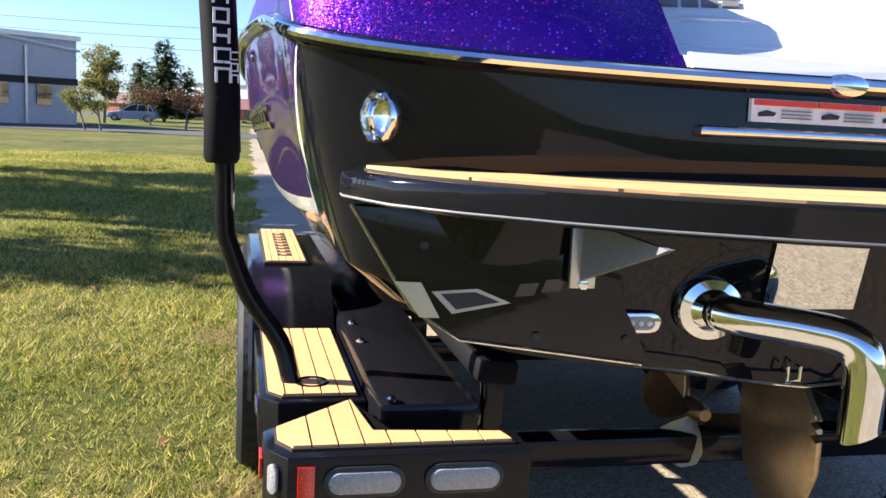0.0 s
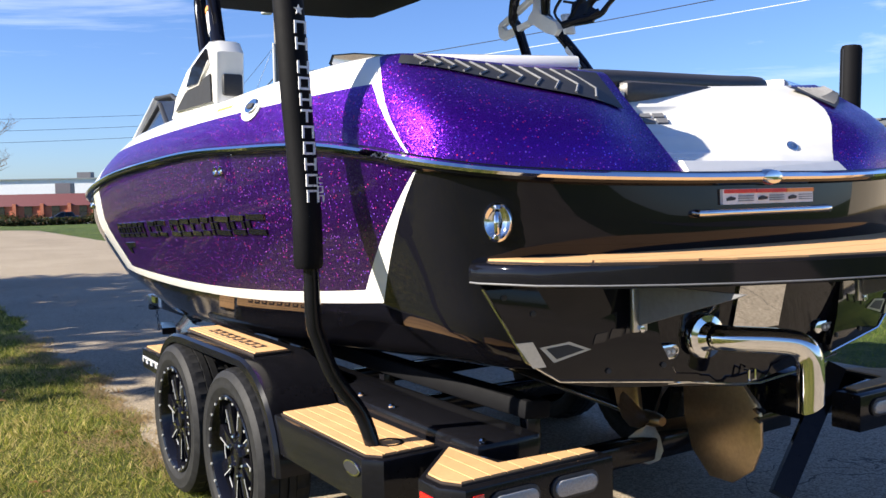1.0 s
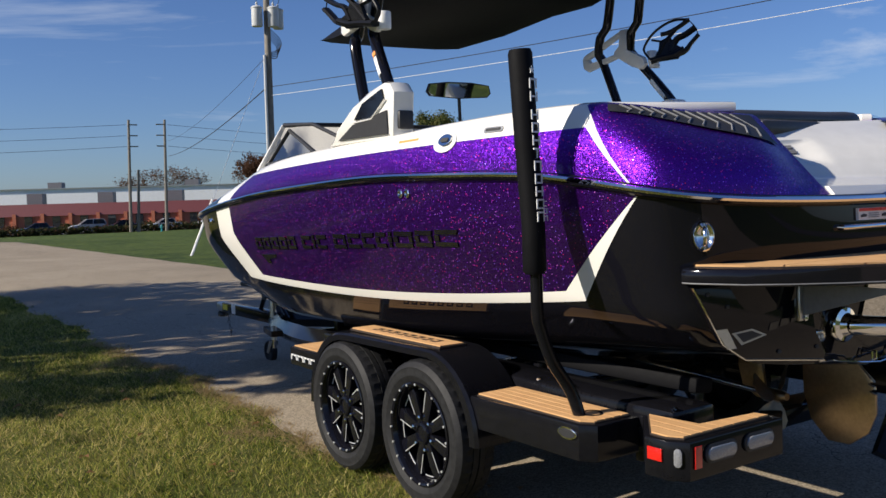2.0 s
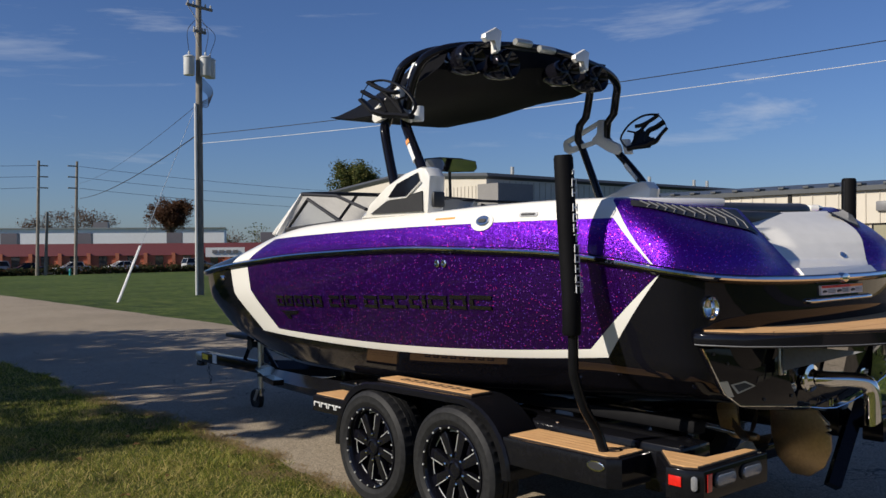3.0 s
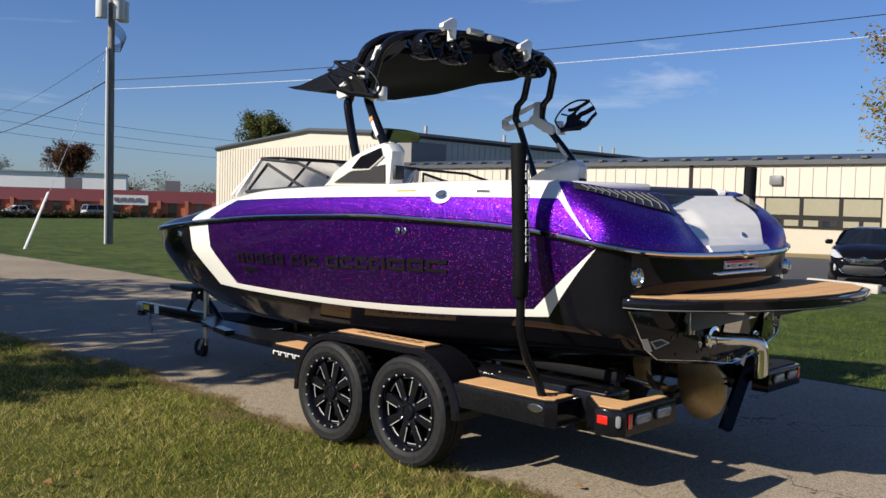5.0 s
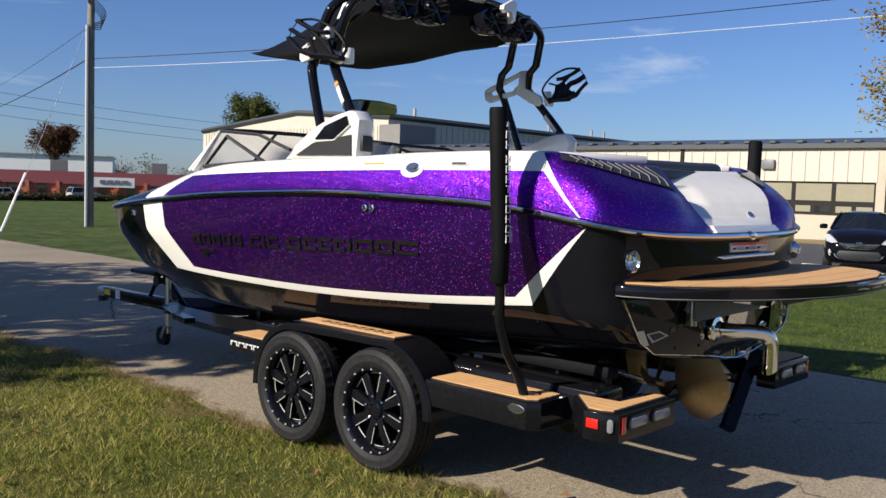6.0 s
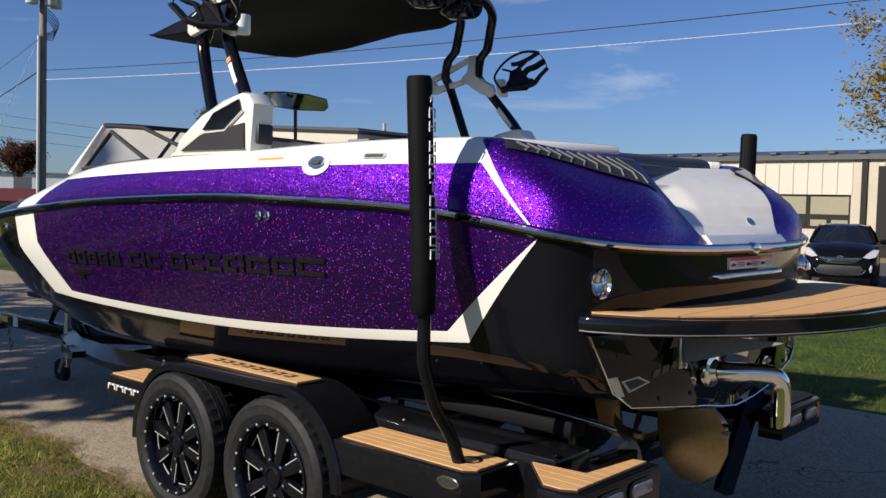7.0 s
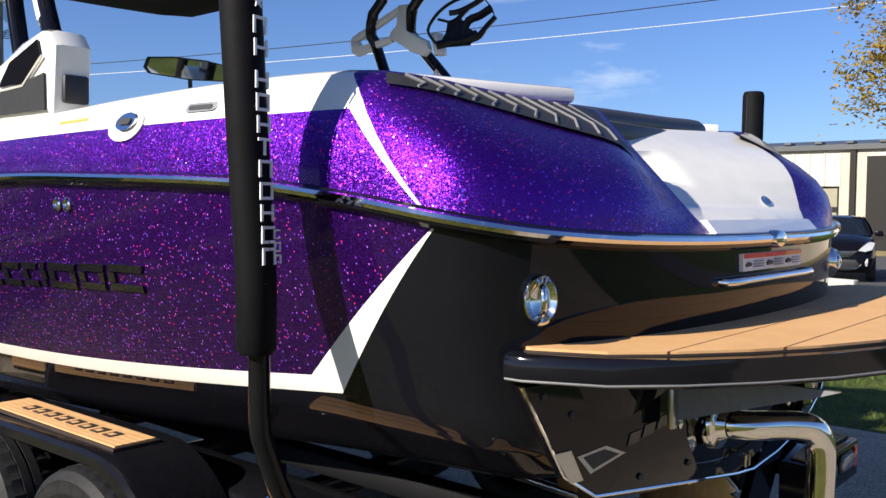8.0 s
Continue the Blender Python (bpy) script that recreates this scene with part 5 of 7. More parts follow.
for side in (-1, 1):
    s = side * (1 if side < 0 else STB)
    fender(s)
    # main frame beam with its bolts
    part("frame_beam", box((s * 0.735, 1.93, 0.60), (0.27, 3.10, 0.19), 0.02), M_FRAME, trailer)
    for y in (.40, 1.0, 1.25, 3.3):
        part("frame_bolt", lathe([(.014, 0), (.014, .008), (.008, .014), (0, .015)], 10, Matrix.Translation((s * .835, y, .694))), M_CHROME, trailer)
    part("bunk_board", box((s * .52, 2.3, .735), (.12, 3.6, .07), .015, Matrix.Rotation(s * -.12, 3, 'Y')), M_CANVAS, trailer, "black carpeted bunk board")
    for y in (.55, 1.6, 2.8, 3.9):
        part("bunk_post", box((s * .52, y, .62), (.06, .05, .20), .006), M_FRAME, trailer)
    # step behind the wheels
    flip = (lambda q: q) if s > 0 else (lambda q: q[::-1])
    st_out = [(s * 1.165, 1.37), (s * 0.875, 1.37), (s * 0.875, 0.565), (s * 1.115, 0.565), (s * 1.165, 0.625)]
    st = part("step", prism(flip(st_out), 0.155, Matrix.Translation((0, 0, 0.490)), 0.008), M_FRAME, trailer, "black step with teak pad")
    pol = [(s * 1.145, 1.345), (s * 0.895, 1.345), (s * 0.895, 0.59), (s * 1.105, 0.59), (s * 1.145, 0.64)]
    part("teak_pad", prism(flip(pol), .008, Matrix.Translation((0, 0, .643))), M_CAULK, st)
    planks(st, inset_outline(pol, .006), .651, abs(s) / s, 0.0, [abs(s) * q for q in (.945, .995, 1.045, 1.095)])
    part("pole_ring", lathe([(.036, .655), (.046, .658), (.050, .655), (.050, .640)], 20, Matrix.Translation((s * 1.015, .70, .003))), M_FRAME, st)
    m = panel_at((s * 1.166, .69, .60), (0, -1, 0) if s < 0 else (0, 1, 0))
    bd = part("maker_badge", prism(oval(0, 0, .058, .026), .006, m, .002), M_CHROME, st, "oval chrome badge")
    part("badge_field", prism(oval(0, 0, .050, .019), .003, m @ Matrix.Translation((0, 0, .0045))), M_MATT, st)
    # tail box with lamps
    tb_out = [(s * 1.165, 0.265), (s * 0.93, 0.490), (s * 0.87, 0.245), (s * 0.555, 0.215), (s * 0.555, 0.09), (s * 1.115, 0.09), (s * 1.165, 0.155)]
    tb = part("tail_box", prism(flip(tb_out), 0.150, Matrix.Translation((0, 0, 0.525)), 0.007), M_FRAME, trailer, "black tail box with lamps and teak pad")
    pol = [(s * 1.140, 0.260), (s * 0.932, 0.460), (s * 0.905, 0.220), (s * 0.60, 0.190), (s * 0.585, 0.125), (s * 1.105, 0.125), (s * 1.140, 0.182)]
    part("teak_pad", prism(flip(pol), .008, Matrix.Translation((0, 0, .673))), M_CAULK, tb)
    planks(tb, inset_outline(pol, .006), .681, abs(s) / s, 0.0, [abs(s) * q for q in (.66, .735, .81, .88, .94, 1.0, 1.06)])
    for x in (.945, .715):
        oval_light(tb, (s * x, .090, .615), .165, .052, (1, 0, 0), M_CLEAR, "clear oval tail lamp")
    part("reflector", prism([(-.019, -.042), (.019, -.042), (.019, .042), (-.019, .042)], .008, panel_at((s * 1.075, .090, .613), (1, 0, 0)), .002), M_RED, tb, "red tail reflector")
    d = Vector((s * .05, .065, 0)).normalized()
    part("marker_lamp", prism(slot(0, 0, .07, .03), .010, panel_at((s * 1.142, .124, .615), d if s > 0 else -d) @ Matrix.Rotation(math.pi / 2, 4, 'Z'), .003), M_CLEAR, tb, "small clear marker lamp")
    part("side_marker", prism([(-.035, -.024), (.035, -.024), (.035, .024), (-.035, .024)], .008, panel_at((s * 1.166, .210, .618), (0, 1, 0) if s > 0 else (0, -1, 0)), .002), M_RED, tb, "red side marker")
    # front step with its name plate
    fs_out = [(s * 1.165, 2.95), (s * 1.165, 3.38), (s * .90, 3.38), (s * .90, 2.95)]
    fs = part("front_step", prism(flip(fs_out[::-1]) if s < 0 else fs_out, .115, Matrix.Translation((0, 0, .525)), .006), M_FRAME, trailer, "black front step with teak pad")
    pol = [(s * 1.150, 2.97), (s * 1.150, 3.365), (s * .915, 3.365), (s * .915, 2.97)]
    part("teak_pad", prism(pol if s > 0 else pol[::-1], .008, Matrix.Translation((0, 0, .638))), M_CAULK, fs)
    planks(fs, inset_outline(pol, .006), .646, abs(s) / s, 0.0, [abs(s) * q for q in (.975, 1.03, 1.09)])
    for k in range(8):
        yy = 3.345 - k * .047
        part("letter_block", box((s * 1.168, yy, .592), (.006, .034, .010), 0), M_PRINT, fs)
        part("letter_block", box((s * 1.168, yy - (.012 if k % 2 else -.012), .577), (.006, .009, .030), 0), M_PRINT, fs)
    # guide pole with its sleeve; the far one stands wider
    g = 1.0 if s < 0 else 1.065
    aft = 0.0 if s < 0 else .08
    pole = part("guide_pole", tube(smooth_path([(s / abs(s) * 1.02 * abs(s), 0.71, 0.64), (s / abs(s) * 1.055, 0.735, 0.765), (s / abs(s) * 1.145, .745 - aft, 0.90), (s / abs(s) * 1.20 * g, .75 - aft, 1.04), (s / abs(s) * 1.215 * g, .75 - aft, 1.12), (s / abs(s) * 1.22 * g, .75 - aft, 1.4), (s / abs(s) * 1.255 * g, .76 - aft, 1.9)], 4), 0.027, 12), M_FRAME, trailer, "black guide pole in a padded sleeve")
    c0 = side * 1.225 * g
    part("pole_sleeve", tube([(c0, .75 - aft, 1.272), (c0, .75 - aft, 1.285), (c0, .75 - aft, 1.45), (c0 + side * .022, .755 - aft, 1.8), (c0 + side * .042, .76 - aft, 2.17), (c0 + side * .043, .76 - aft, 2.187)], [0.042, 0.049, 0.0485, 0.0495, 0.050, 0.044], 18), M_CANVAS, pole, "padded black fabric sleeve")
    part("sleeve_seam", tube([(c0 - side * .0495, .765 - aft, 1.30), (c0 - side * .008, .77 - aft, 2.17)], .003, 5), M_MATT, pole)
    way = Vector((.16 * (1 if side < 0 else -1), -.987, 0)).normalized()
    tan = Vector((-way.y, way.x, 0))

    turn_ = Matrix.Rotation(math.atan2(way.y, way.x), 3, 'Z')

    def mark(z, h, w, kind, off=0.0):
        """One block of print, turned on its side: bars along the pole and across it."""
        c = Vector((c0 + side * (.003 + .05 * max(0.0, z - 1.45)), .755, z)) + way * .0512 + tan * off
        q, t_ = B(), h * .17
        along = {"h": (-1, 1), "c": (-1,), "t": (0,), "o": (-1, 1), "n": (-1, 1)}[kind]
        across = {"h": (0,), "c": (-1, 1), "t": (1,), "o": (-1, 1), "n": (1,)}[kind]
        for u in across:
            add_box(q, c + Vector((0, 0, u * (h - t_) / 2)), (.003, w, t_), 0, turn_)
        for u in along:
            add_box(q, c + tan * (u * (w - t_) / 2), (.0034, t_, h - t_ * .2), 0, turn_)
        return q

    z = 2.045
    for k, kind in enumerate("nhhohtnohcn" if side < 0 else ""):
        if k == 2:
            z -= .022
        part("letter_block", mark(z, .041, .044, kind), M_PRINT, pole)
        z -= .0515
    for k, kind in enumerate("con" if side < 0 else ""):
        part("letter_block", mark(1.560 - k * .030, .023, .022, kind, .030), M_PRINT, pole)
    for zc in (2.100, 1.440) if side < 0 else ():
        star = [((.017 if k % 2 == 0 else .0075) * math.cos(math.pi * k / 5 + .3), (.017 if k % 2 == 0 else .0075) * math.sin(math.pi * k / 5 + .3)) for k in range(10)]
        part("star_mark", prism(star, .003, panel_at(Vector((c0 + side * (.003 + .05 * max(0.0, zc - 1.45)), .755, zc)) + way * .0505, -tan)), M_PRINT, pole)
    # tongue
    part("tongue_beam", tube([(s * 0.735, 3.4, 0.56), (s * 0.66, 4.4, 0.52), (s * 0.42, 5.4, 0.46), (s * 0.05, 6.35, 0.42)], 0.085, 4), M_FRAME, trailer, angle=20)
    part("beam_label", box((s * .55, 5.05, .50), (.10, .34, .05), 0, Matrix.Rotation(s * .22, 3, 'Z')), M_PRINT if s > 0 else M_FRAME, trailer)
    part("axle_arm", box((s * .90, 2.603, .40), (.10, .24, .10), .02), M_FRAME, trailer)
    part("axle_arm", box((s * .90, 1.772, .40), (.10, .24, .10), .02), M_FRAME, trailer)
for y in (.62, 1.772, 2.603, 3.5):
    part("cross_member", box((0, y, .46), (1.5, .10, .09), .01), M_FRAME, trailer)
part("keel_pad", box((0, 4.6, .565), (.35, .30, .07), .01), M_CANVAS, trailer)
part("keel_cross_member", box((0, 4.6, .50), (1.1, .08, .08), .01), M_FRAME, trailer)
# stern stay on the far side
part("stern_stay", tube([(.70, .30, .74), (.34, .30, .26)], .055, 4), M_FRAME, trailer)

# coupler, chains, winch stand
cb = part("coupler_beam", box((0, 7.05, .42), (.12, 1.55, .12), .012), M_FRAME, trailer, "black tongue with coupler")
part("coupler_head", box((0, 7.90, .42), (.13, .20, .11), .03), M_SILVER, cb)
part("coupler_socket", lathe([(0, .0), (.05, .0), (.062, -.02), (.062, -.06), (.04, -.07), (0, -.07)], 16, Matrix.Translation((0, 7.94, .37))), M_FRAME, cb)
part("sticker", box((-.062, 7.72, .43), (.004, .14, .06), 0), M_YELLOW, cb)
part("sticker", box((-.062, 7.47, .425), (.004, .10, .10), 0), M_PRINT, cb)
for j in range(7):
    a = j / 6
    part("chain_link", lathe([(.014, -.005), (.019, 0), (.014, .005)], 10, Matrix.Translation((-.05, 7.62 + .03 * math.sin(j), .34 - .035 * j)) @ Matrix.Rotation(j * 1.4, 4, 'Z') @ Matrix.Rotation(1.57, 4, 'X'), True), M_MATT, cb)
ws_ = part("winch_stand", tube([(0, 6.30, .46), (0, 6.55, .78)], .045, 4), M_FRAME, trailer, "black winch stand")
part("stand_brace", tube([(-.10, 5.95, .46), (-.03, 6.5, .76)], .025, 8), M_FRAME, ws_)
part("stand_brace", tube([(0, 6.85, .46), (0, 6.62, .76)], .028, 4), M_FRAME, ws_)
part("bow_stop", box((0, 6.72, .755), (.34, .50, .045), .01), M_MATT, ws_)
part("winch_drum", lathe([(0, -.06), (.06, -.06), (.06, -.05), (.035, -.045), (.035, .045), (.06, .05), (.06, .06), (0, .06)], 16, Matrix.Translation((0, 6.62, .66)) @ Matrix.Rotation(1.57, 4, 'Y')), M_MATT, ws_)
# tongue jack
jk = part("tongue_jack", tube([(-.13, 6.24, .23), (-.13, 6.24, .80)], .030, 14), M_BRUSHED, trailer, "galvanised tongue jack with caster")
part("jack_inner", tube([(-.13, 6.24, .15), (-.13, 6.24, .26)], .024, 12), M_CHROME, jk)
part("jack_mount", box((-.08, 6.24, .43), (.10, .12, .14), .01), M_FRAME, jk)
part("jack_collar", lathe([(.03, 0), (.04, 0), (.04, .03), (.03, .03)], 14, Matrix.Translation((-.13, 6.24, .36))), M_MATT, jk)
for dx in (-.035, .035):
    part("caster_fork", prism([(.04, .05), (-.02, .05), (-.09, -.07), (-.05, -.085)], .005, Matrix.Translation((-.13 + dx, 6.26, .17)) @ Matrix(((0, 0, 1, 0), (-1, 0, 0, 0), (0, 1, 0, 0), (0, 0, 0, 1)))), M_BRUSHED, jk)
part("caster_wheel", lathe([(.035, -.02), (.075, -.022), (.085, -.03), (.102, -.028), (.108, -.015), (.108, .015), (.102, .028), (.085, .03), (.075, .022), (.035, .02)], 28, Matrix.Translation((-.13, 6.33, .108)) @ Matrix.Rotation(math.pi / 2, 4, 'Y'), True), M_TYRE, jk, "black caster wheel")
for k in range(5):
    a = 2 * math.pi * k / 5
    part("caster_spoke", tube([(-.13, 6.33, .108), (-.13, 6.33 + .078 * math.cos(a), .108 + .078 * math.sin(a))], .009, 6), M_GREY, jk)

# the two sides stand out from the keel line, and what joins them is as much wider
trailer.location.x = KEEL_X
for q in trailer.children:
    xs = [(q.matrix_basis @ Vector(b)).x for b in q.bound_box]
    if max(xs) < -.15:
        q.location.x -= KEEL_X - (0 if q.name.startswith(("wheel", "guide_pole")) else .05)
    elif min(xs) > .15:
        q.location.x += KEEL_X - (0 if q.name.startswith(("wheel", "guide_pole")) else .05)
    elif max(xs) > .5:
        q.scale.x = 1.2


# ---- buildings ----
def ribbed(name, color):
    m = Mat(name, 0.5)
    f = m.noise(0.9, 4)
    m.put("Base Color", m.ramp(f, (0.3, tuple(c * .93 for c in color)), (0.7, color)))
    return m.m


M_METAL = ribbed("cream_metal_cladding", (0.55, 0.50, 0.415))
M_RIB = ribbed("cream_metal_rib", (0.50, 0.455, 0.377))
M_BLOCKWALL = plain("pale_block_wall", (0.47, 0.41, 0.325), 0.8, 0, 0, 12, 0.1, 0.1)
M_BAYSHADE = plain("bay_shade_grey", (0.20, 0.19, 0.18), 0.7, 0, 0, 6, 0.1, 0.0)
M_TRIMSHADE = plain("dark_bronze_trim_and_bay_shade", (0.016, 0.014, 0.013), 0.5, 0, 0, 60, 0.15, 0.1, 0.2)
M_ROOF = plain("dark_metal_roof", (0.06, 0.065, 0.07), 0.45)
M_BLIND = plain("drawn_blind", (0.27, 0.25, 0.17), 0.3, 0, 0.2, 6, 0.08, 0.0)
M_REDBRICK = plain("red_brick", (0.46, 0.15, 0.08), 0.85, 0, 0, 6, 0.25, 0.1)
M_MAROON = plain("maroon_metal_roof", (0.16, 0.04, 0.042), 0.5)
M_GREYWALL = plain("grey_metal_wall", (0.40, 0.40, 0.41), 0.55, 0, 0, 3, 0.08, 0)
M_WAREHOUSE = plain("white_metal_wall", (0.86, 0.87, 0.88), 0.5, 0, 0, 2, 0.05, 0)
M_WINDOW = plain("dark_window_glass", (0.02, 0.022, 0.025), 0.06, 0, 1.0, 4, 0.1, 0)

gz = 0.05
low = thing("warehouse", "long cream metal-clad warehouse with bands of dark-framed windows", "building")
part("wall", box((46, 18, gz + 1.65), (20, 62, 4.9)), M_BLOCKWALL, low)
clad = part("cladding", box((35.93, 18, gz + 3.30), (.14, 62, 1.5)), M_METAL, low, "cream ribbed cladding")
RIB = mesh_of(box((0, 0, 0), (.03, .05, 1.5)), "cladding_rib", False)
for k in range(100):
    r = part("cladding_rib", RIB, M_RIB, clad)
    r.location = (35.84, -12.6 + .62 * k, gz + 3.30)
roof = part("roof", prism([(-.35, 0.0), (10, .9), (20.3, 0.0), (20.3, -.22), (-.35, -.22)], 63, Matrix.Translation((36, 49.5, gz + 4.25)) @ Matrix.Rotation(math.pi / 2, 4, 'X')), M_ROOF, low, "dark metal roof with raised seams")
SEAM = mesh_of(box((0, 0, 0), (.55, .30, .10), .02), "roof_seam", False)
for k in range(50):
    r = part("roof_seam", SEAM, M_ROOF, roof)
    r.location = (35.85, -12.4 + 1.24 * k, gz + 4.32)


def window_band(parent, y0, n, w):
    x = 35.99
    fr = part("window_band", box((x, y0 + n * w / 2, gz + 1.83), (.10, n * w, 1.48), .0), M_TRIMSHADE, parent, "dark-framed ribbon window")
    for k in range(n):
        yc = y0 + (k + .5) * w
        part("pane", box((x - .04, yc, gz + 2.08), (.06, w - .20, .76)), M_BLIND, fr)
        for j in (-1, 1):
            part("pane", box((x - .04, yc + j * w * .245, gz + 1.33), (.06, w * .38, .28)), M_BLIND if (k + j) % 3 else M_WINDOW, fr)


window_band(low, 10.35, 3, 1.78)
window_band(low, 22.5, 5, 1.62)
window_band(low, 34.5, 5, 1.62)
part("pier", box((35.93, 9.83, gz + 1.7), (.16, 1.05, 4.7)), M_BLOCKWALL, low)
part("downpipe", box((35.80, 9.83, gz + 1.7), (.16, .22, 4.8)), M_TRIMSHADE, low)
# a flat dark slab on the wall stands in for the doorway's deep shade
part("bay", box((36.0, 6.3, gz + 1.6), (.5, 6.0, 4.3)), M_TRIMSHADE, low, "doorway bay, its deep shade drawn as a dark slab")
for y in (19.5, 31.5):
    part("downpipe", box((35.85, y, gz + 3.2), (.12, .16, 1.7)), M_TRIMSHADE, low)
part("wall_lamp", box((35.80, 15.1, gz + 3.30), (.25, .62, .45), .06), M_GREY, low)

high = thing("warehouse", "tall cream metal-clad hall with a low gable and roof vents", "building")
hx, hy, hz = 45.7, 51.2, .15
part("wall", prism([(0, -2), (27.5, -2), (27.5, 6.65), (12, 8.0), (0, 7.3)], 75, Matrix.Translation((hx, hy, hz)) @ Matrix(((0, 0, 1, 0), (1, 0, 0, 0), (0, 1, 0, 0), (0, 0, 0, 1)))), M_METAL, high)
HR = mesh_of(box((0, 0, 0), (.06, .05, 7.0)), "cladding_rib", False)
for k in range(58):
    r = part("cladding_rib", HR, M_RIB, high)
    r.location = (hx - .02, hy + .35 + .465 * k, hz + 3.1)
for k in range(90):
    r = part("cladding_rib", HR, M_RIB, high)
    r.location = (hx + .5 + .73 * k, hy - .02, hz + 3.5)
part("roof_edge", tube([(hx - .1, hy + 27.5, hz + 6.7), (hx - .1, hy + 12, hz + 8.05), (hx - .1, hy - .1, hz + 7.35), (hx + 75, hy - .1, hz + 7.35)], .24, 4), M_ROOF, high, angle=20)
# a dark grey block carries the shade of the recessed bay in its colour
part("corner_block", box((hx + 1.0, hy - 1.2, hz + 3.3), (4.0, 2.4, 6.6)), M_BAYSHADE, high, "corner bay, its recess shade drawn as a dark grey block")
part("corner_door", box((hx + 3.5, hy - .05, hz + 6.0), (2.4, .10, .9)), M_TRIMSHADE, high)
for x in (6, 17, 26, 34, 36.5, 55):
    part("roof_vent", tube([(hx + x, hy + 3, hz + 7.0), (hx + x, hy + 3, hz + 8.6)], .18, 8), M_SILVER, high)

rz = -1.95
red = thing("office_building", "long low brick office building with a maroon roof band", "building")
part("wall", box((30, 141, rz + 1.6), (120, 14, 3.4)), M_REDBRICK, red)
part("roof_band", prism([(-.25, 0), (.35, 1.75), (14, 1.75), (14, 0)], 121, Matrix.Translation((-30.5, 134, rz + 2.75)) @ Matrix(((0, 0, 1, 0), (1, 0, 0, 0), (0, 1, 0, 0), (0, 0, 0, 1)))), M_MAROON, red, "maroon metal roof band")
WIN = mesh_of(box((0, 0, 0), (1.1, .2, 2.6)), "window", False)
PIERB = mesh_of(box((0, 0, 0), (.5, .5, 3.2)), "brick_pier", False)
for k in range(30):
    w = part("window", WIN, M_WINDOW, red)
    w.location = (-27 + 3.9 * k, 133.95, rz + 1.4)
    w = part("brick_pier", PIERB, M_REDBRICK, red)
    w.location = (-25.0 + 3.9 * k, 133.9, rz + 1.5)
for x in (16, 27, 38, 52, 67):
    part("roof_unit", box((x, 150, rz + 5.4), (2.4, 2.2, 1.8)), M_GREY, red)
sg = part("sign_board", box((60.4, 132.8, rz + 3.1), (5.6, .25, 1.4)), M_PRINT, red, "white sign board with dark bars")
for k in range(4):
    part("sign_bar", box((58.9 + k * 1.0, 132.6, rz + 3.2), (.7, .1, .45)), M_GREY, sg)

far = thing("warehouse", "white warehouse behind the brick offices", "building")
part("wall", box((4.3, 186, 1.4), (110, 20, 8.4)), M_WAREHOUSE, far)
part("roof", box((4.3, 186, 5.7), (110.6, 20.6, .22)), M_SILVER, far)
for x in (-38, -24, -14, 2, 18, 44):
    part("dock_door", box((x, 175.95, .2), (3.2, .14, 3.6)), M_GREYWALL, far)
for x in (10, 36):
    part("roof_unit", box((x, 181, 6.4), (2.6, 2.4, 1.2)), M_GREY, far)

grey = thing("office_building", "grey metal-clad building with a dark stripe and small windows", "building")
ga = Matrix.Translation((-11.15, 59.4, -.45)) @ Matrix.Rotation(radians(40), 4, 'Z')


def at_grey(bm):
    bmesh.ops.transform(bm, matrix=ga, verts=bm.verts)
    return bm


part("wall", at_grey(box((-16, 6, 2.4), (32, 12, 6.0))), M_GREYWALL, grey)
part("roof", at_grey(box((-16, 6, 5.5), (32.4, 12.4, .3))), M_SILVER, grey)
part("dark_stripe", at_grey(box((-3.2, -.03, 2.80), (6.5, .1, .42))), M_TRIMSHADE, grey)
part("dark_stripe", at_grey(box((-6.25, -.03, 1.75), (.42, .1, 1.7))), M_TRIMSHADE, grey)
part("dark_stripe", at_grey(box((-16.0, -.03, .95), (19.1, .1, .42))), M_TRIMSHADE, grey)
part("roof_rake", at_grey(tube([(.15, -.12, 4.75), (-6.5, -.12, 5.45)], .09, 4)), M_PRINT, grey)
part("downpipe", at_grey(box((-3.35, -.08, 2.4), (.14, .15, 4.8))), M_SILVER, grey)
for x in (-2.2, -4.9, -13.5, -18):
    part("window", at_grey(box((x, -.04, 1.95), (.95, .12, 1.25))), M_WINDOW, grey)

# the two far buildings stand askew to the drive
SKEW = Matrix.Translation((30, 134, 0)) @ Matrix.Rotation(radians(-28), 4, 'Z') @ Matrix.Translation((-30, -134, 0))
red.matrix_basis = SKEW
far.matrix_basis = SKEW

# ---- lots and kerbs ----
rows = [[(x, y, fall(x, y) + .012) for x in (-70, -50, -35, -25, -15, -8, -3, 0, 3)] for y in [46 + 1.0 * k for k in range(11)]]
solo("parking_lot", add_patch(B(), rows), M_ASPHALT, "dark asphalt lot beyond the lawn", "parking lot", kind="structure")
rows = [[(x, y, fall(x, y) + .012) for x in (17.3, 18.2, 19.5, 21, 24, 27, 31.5)] for y in [-30 + 2 * k for k in range(36)]]
solo("parking_lot", add_patch(B(), rows), M_ASPHALT, "dark asphalt lot in front of the warehouse", "parking lot", kind="structure")
rows = [[(x, y, fall(x, y) + .015) for x in (-60, -20, 0, 20, 50, 90)] for y in (112, 116, 120, 126, 131)]
solo("parking_lot", add_patch(B(), rows), M_ASPHALT, "dark asphalt lot before the brick offices", "parking lot", kind="structure")
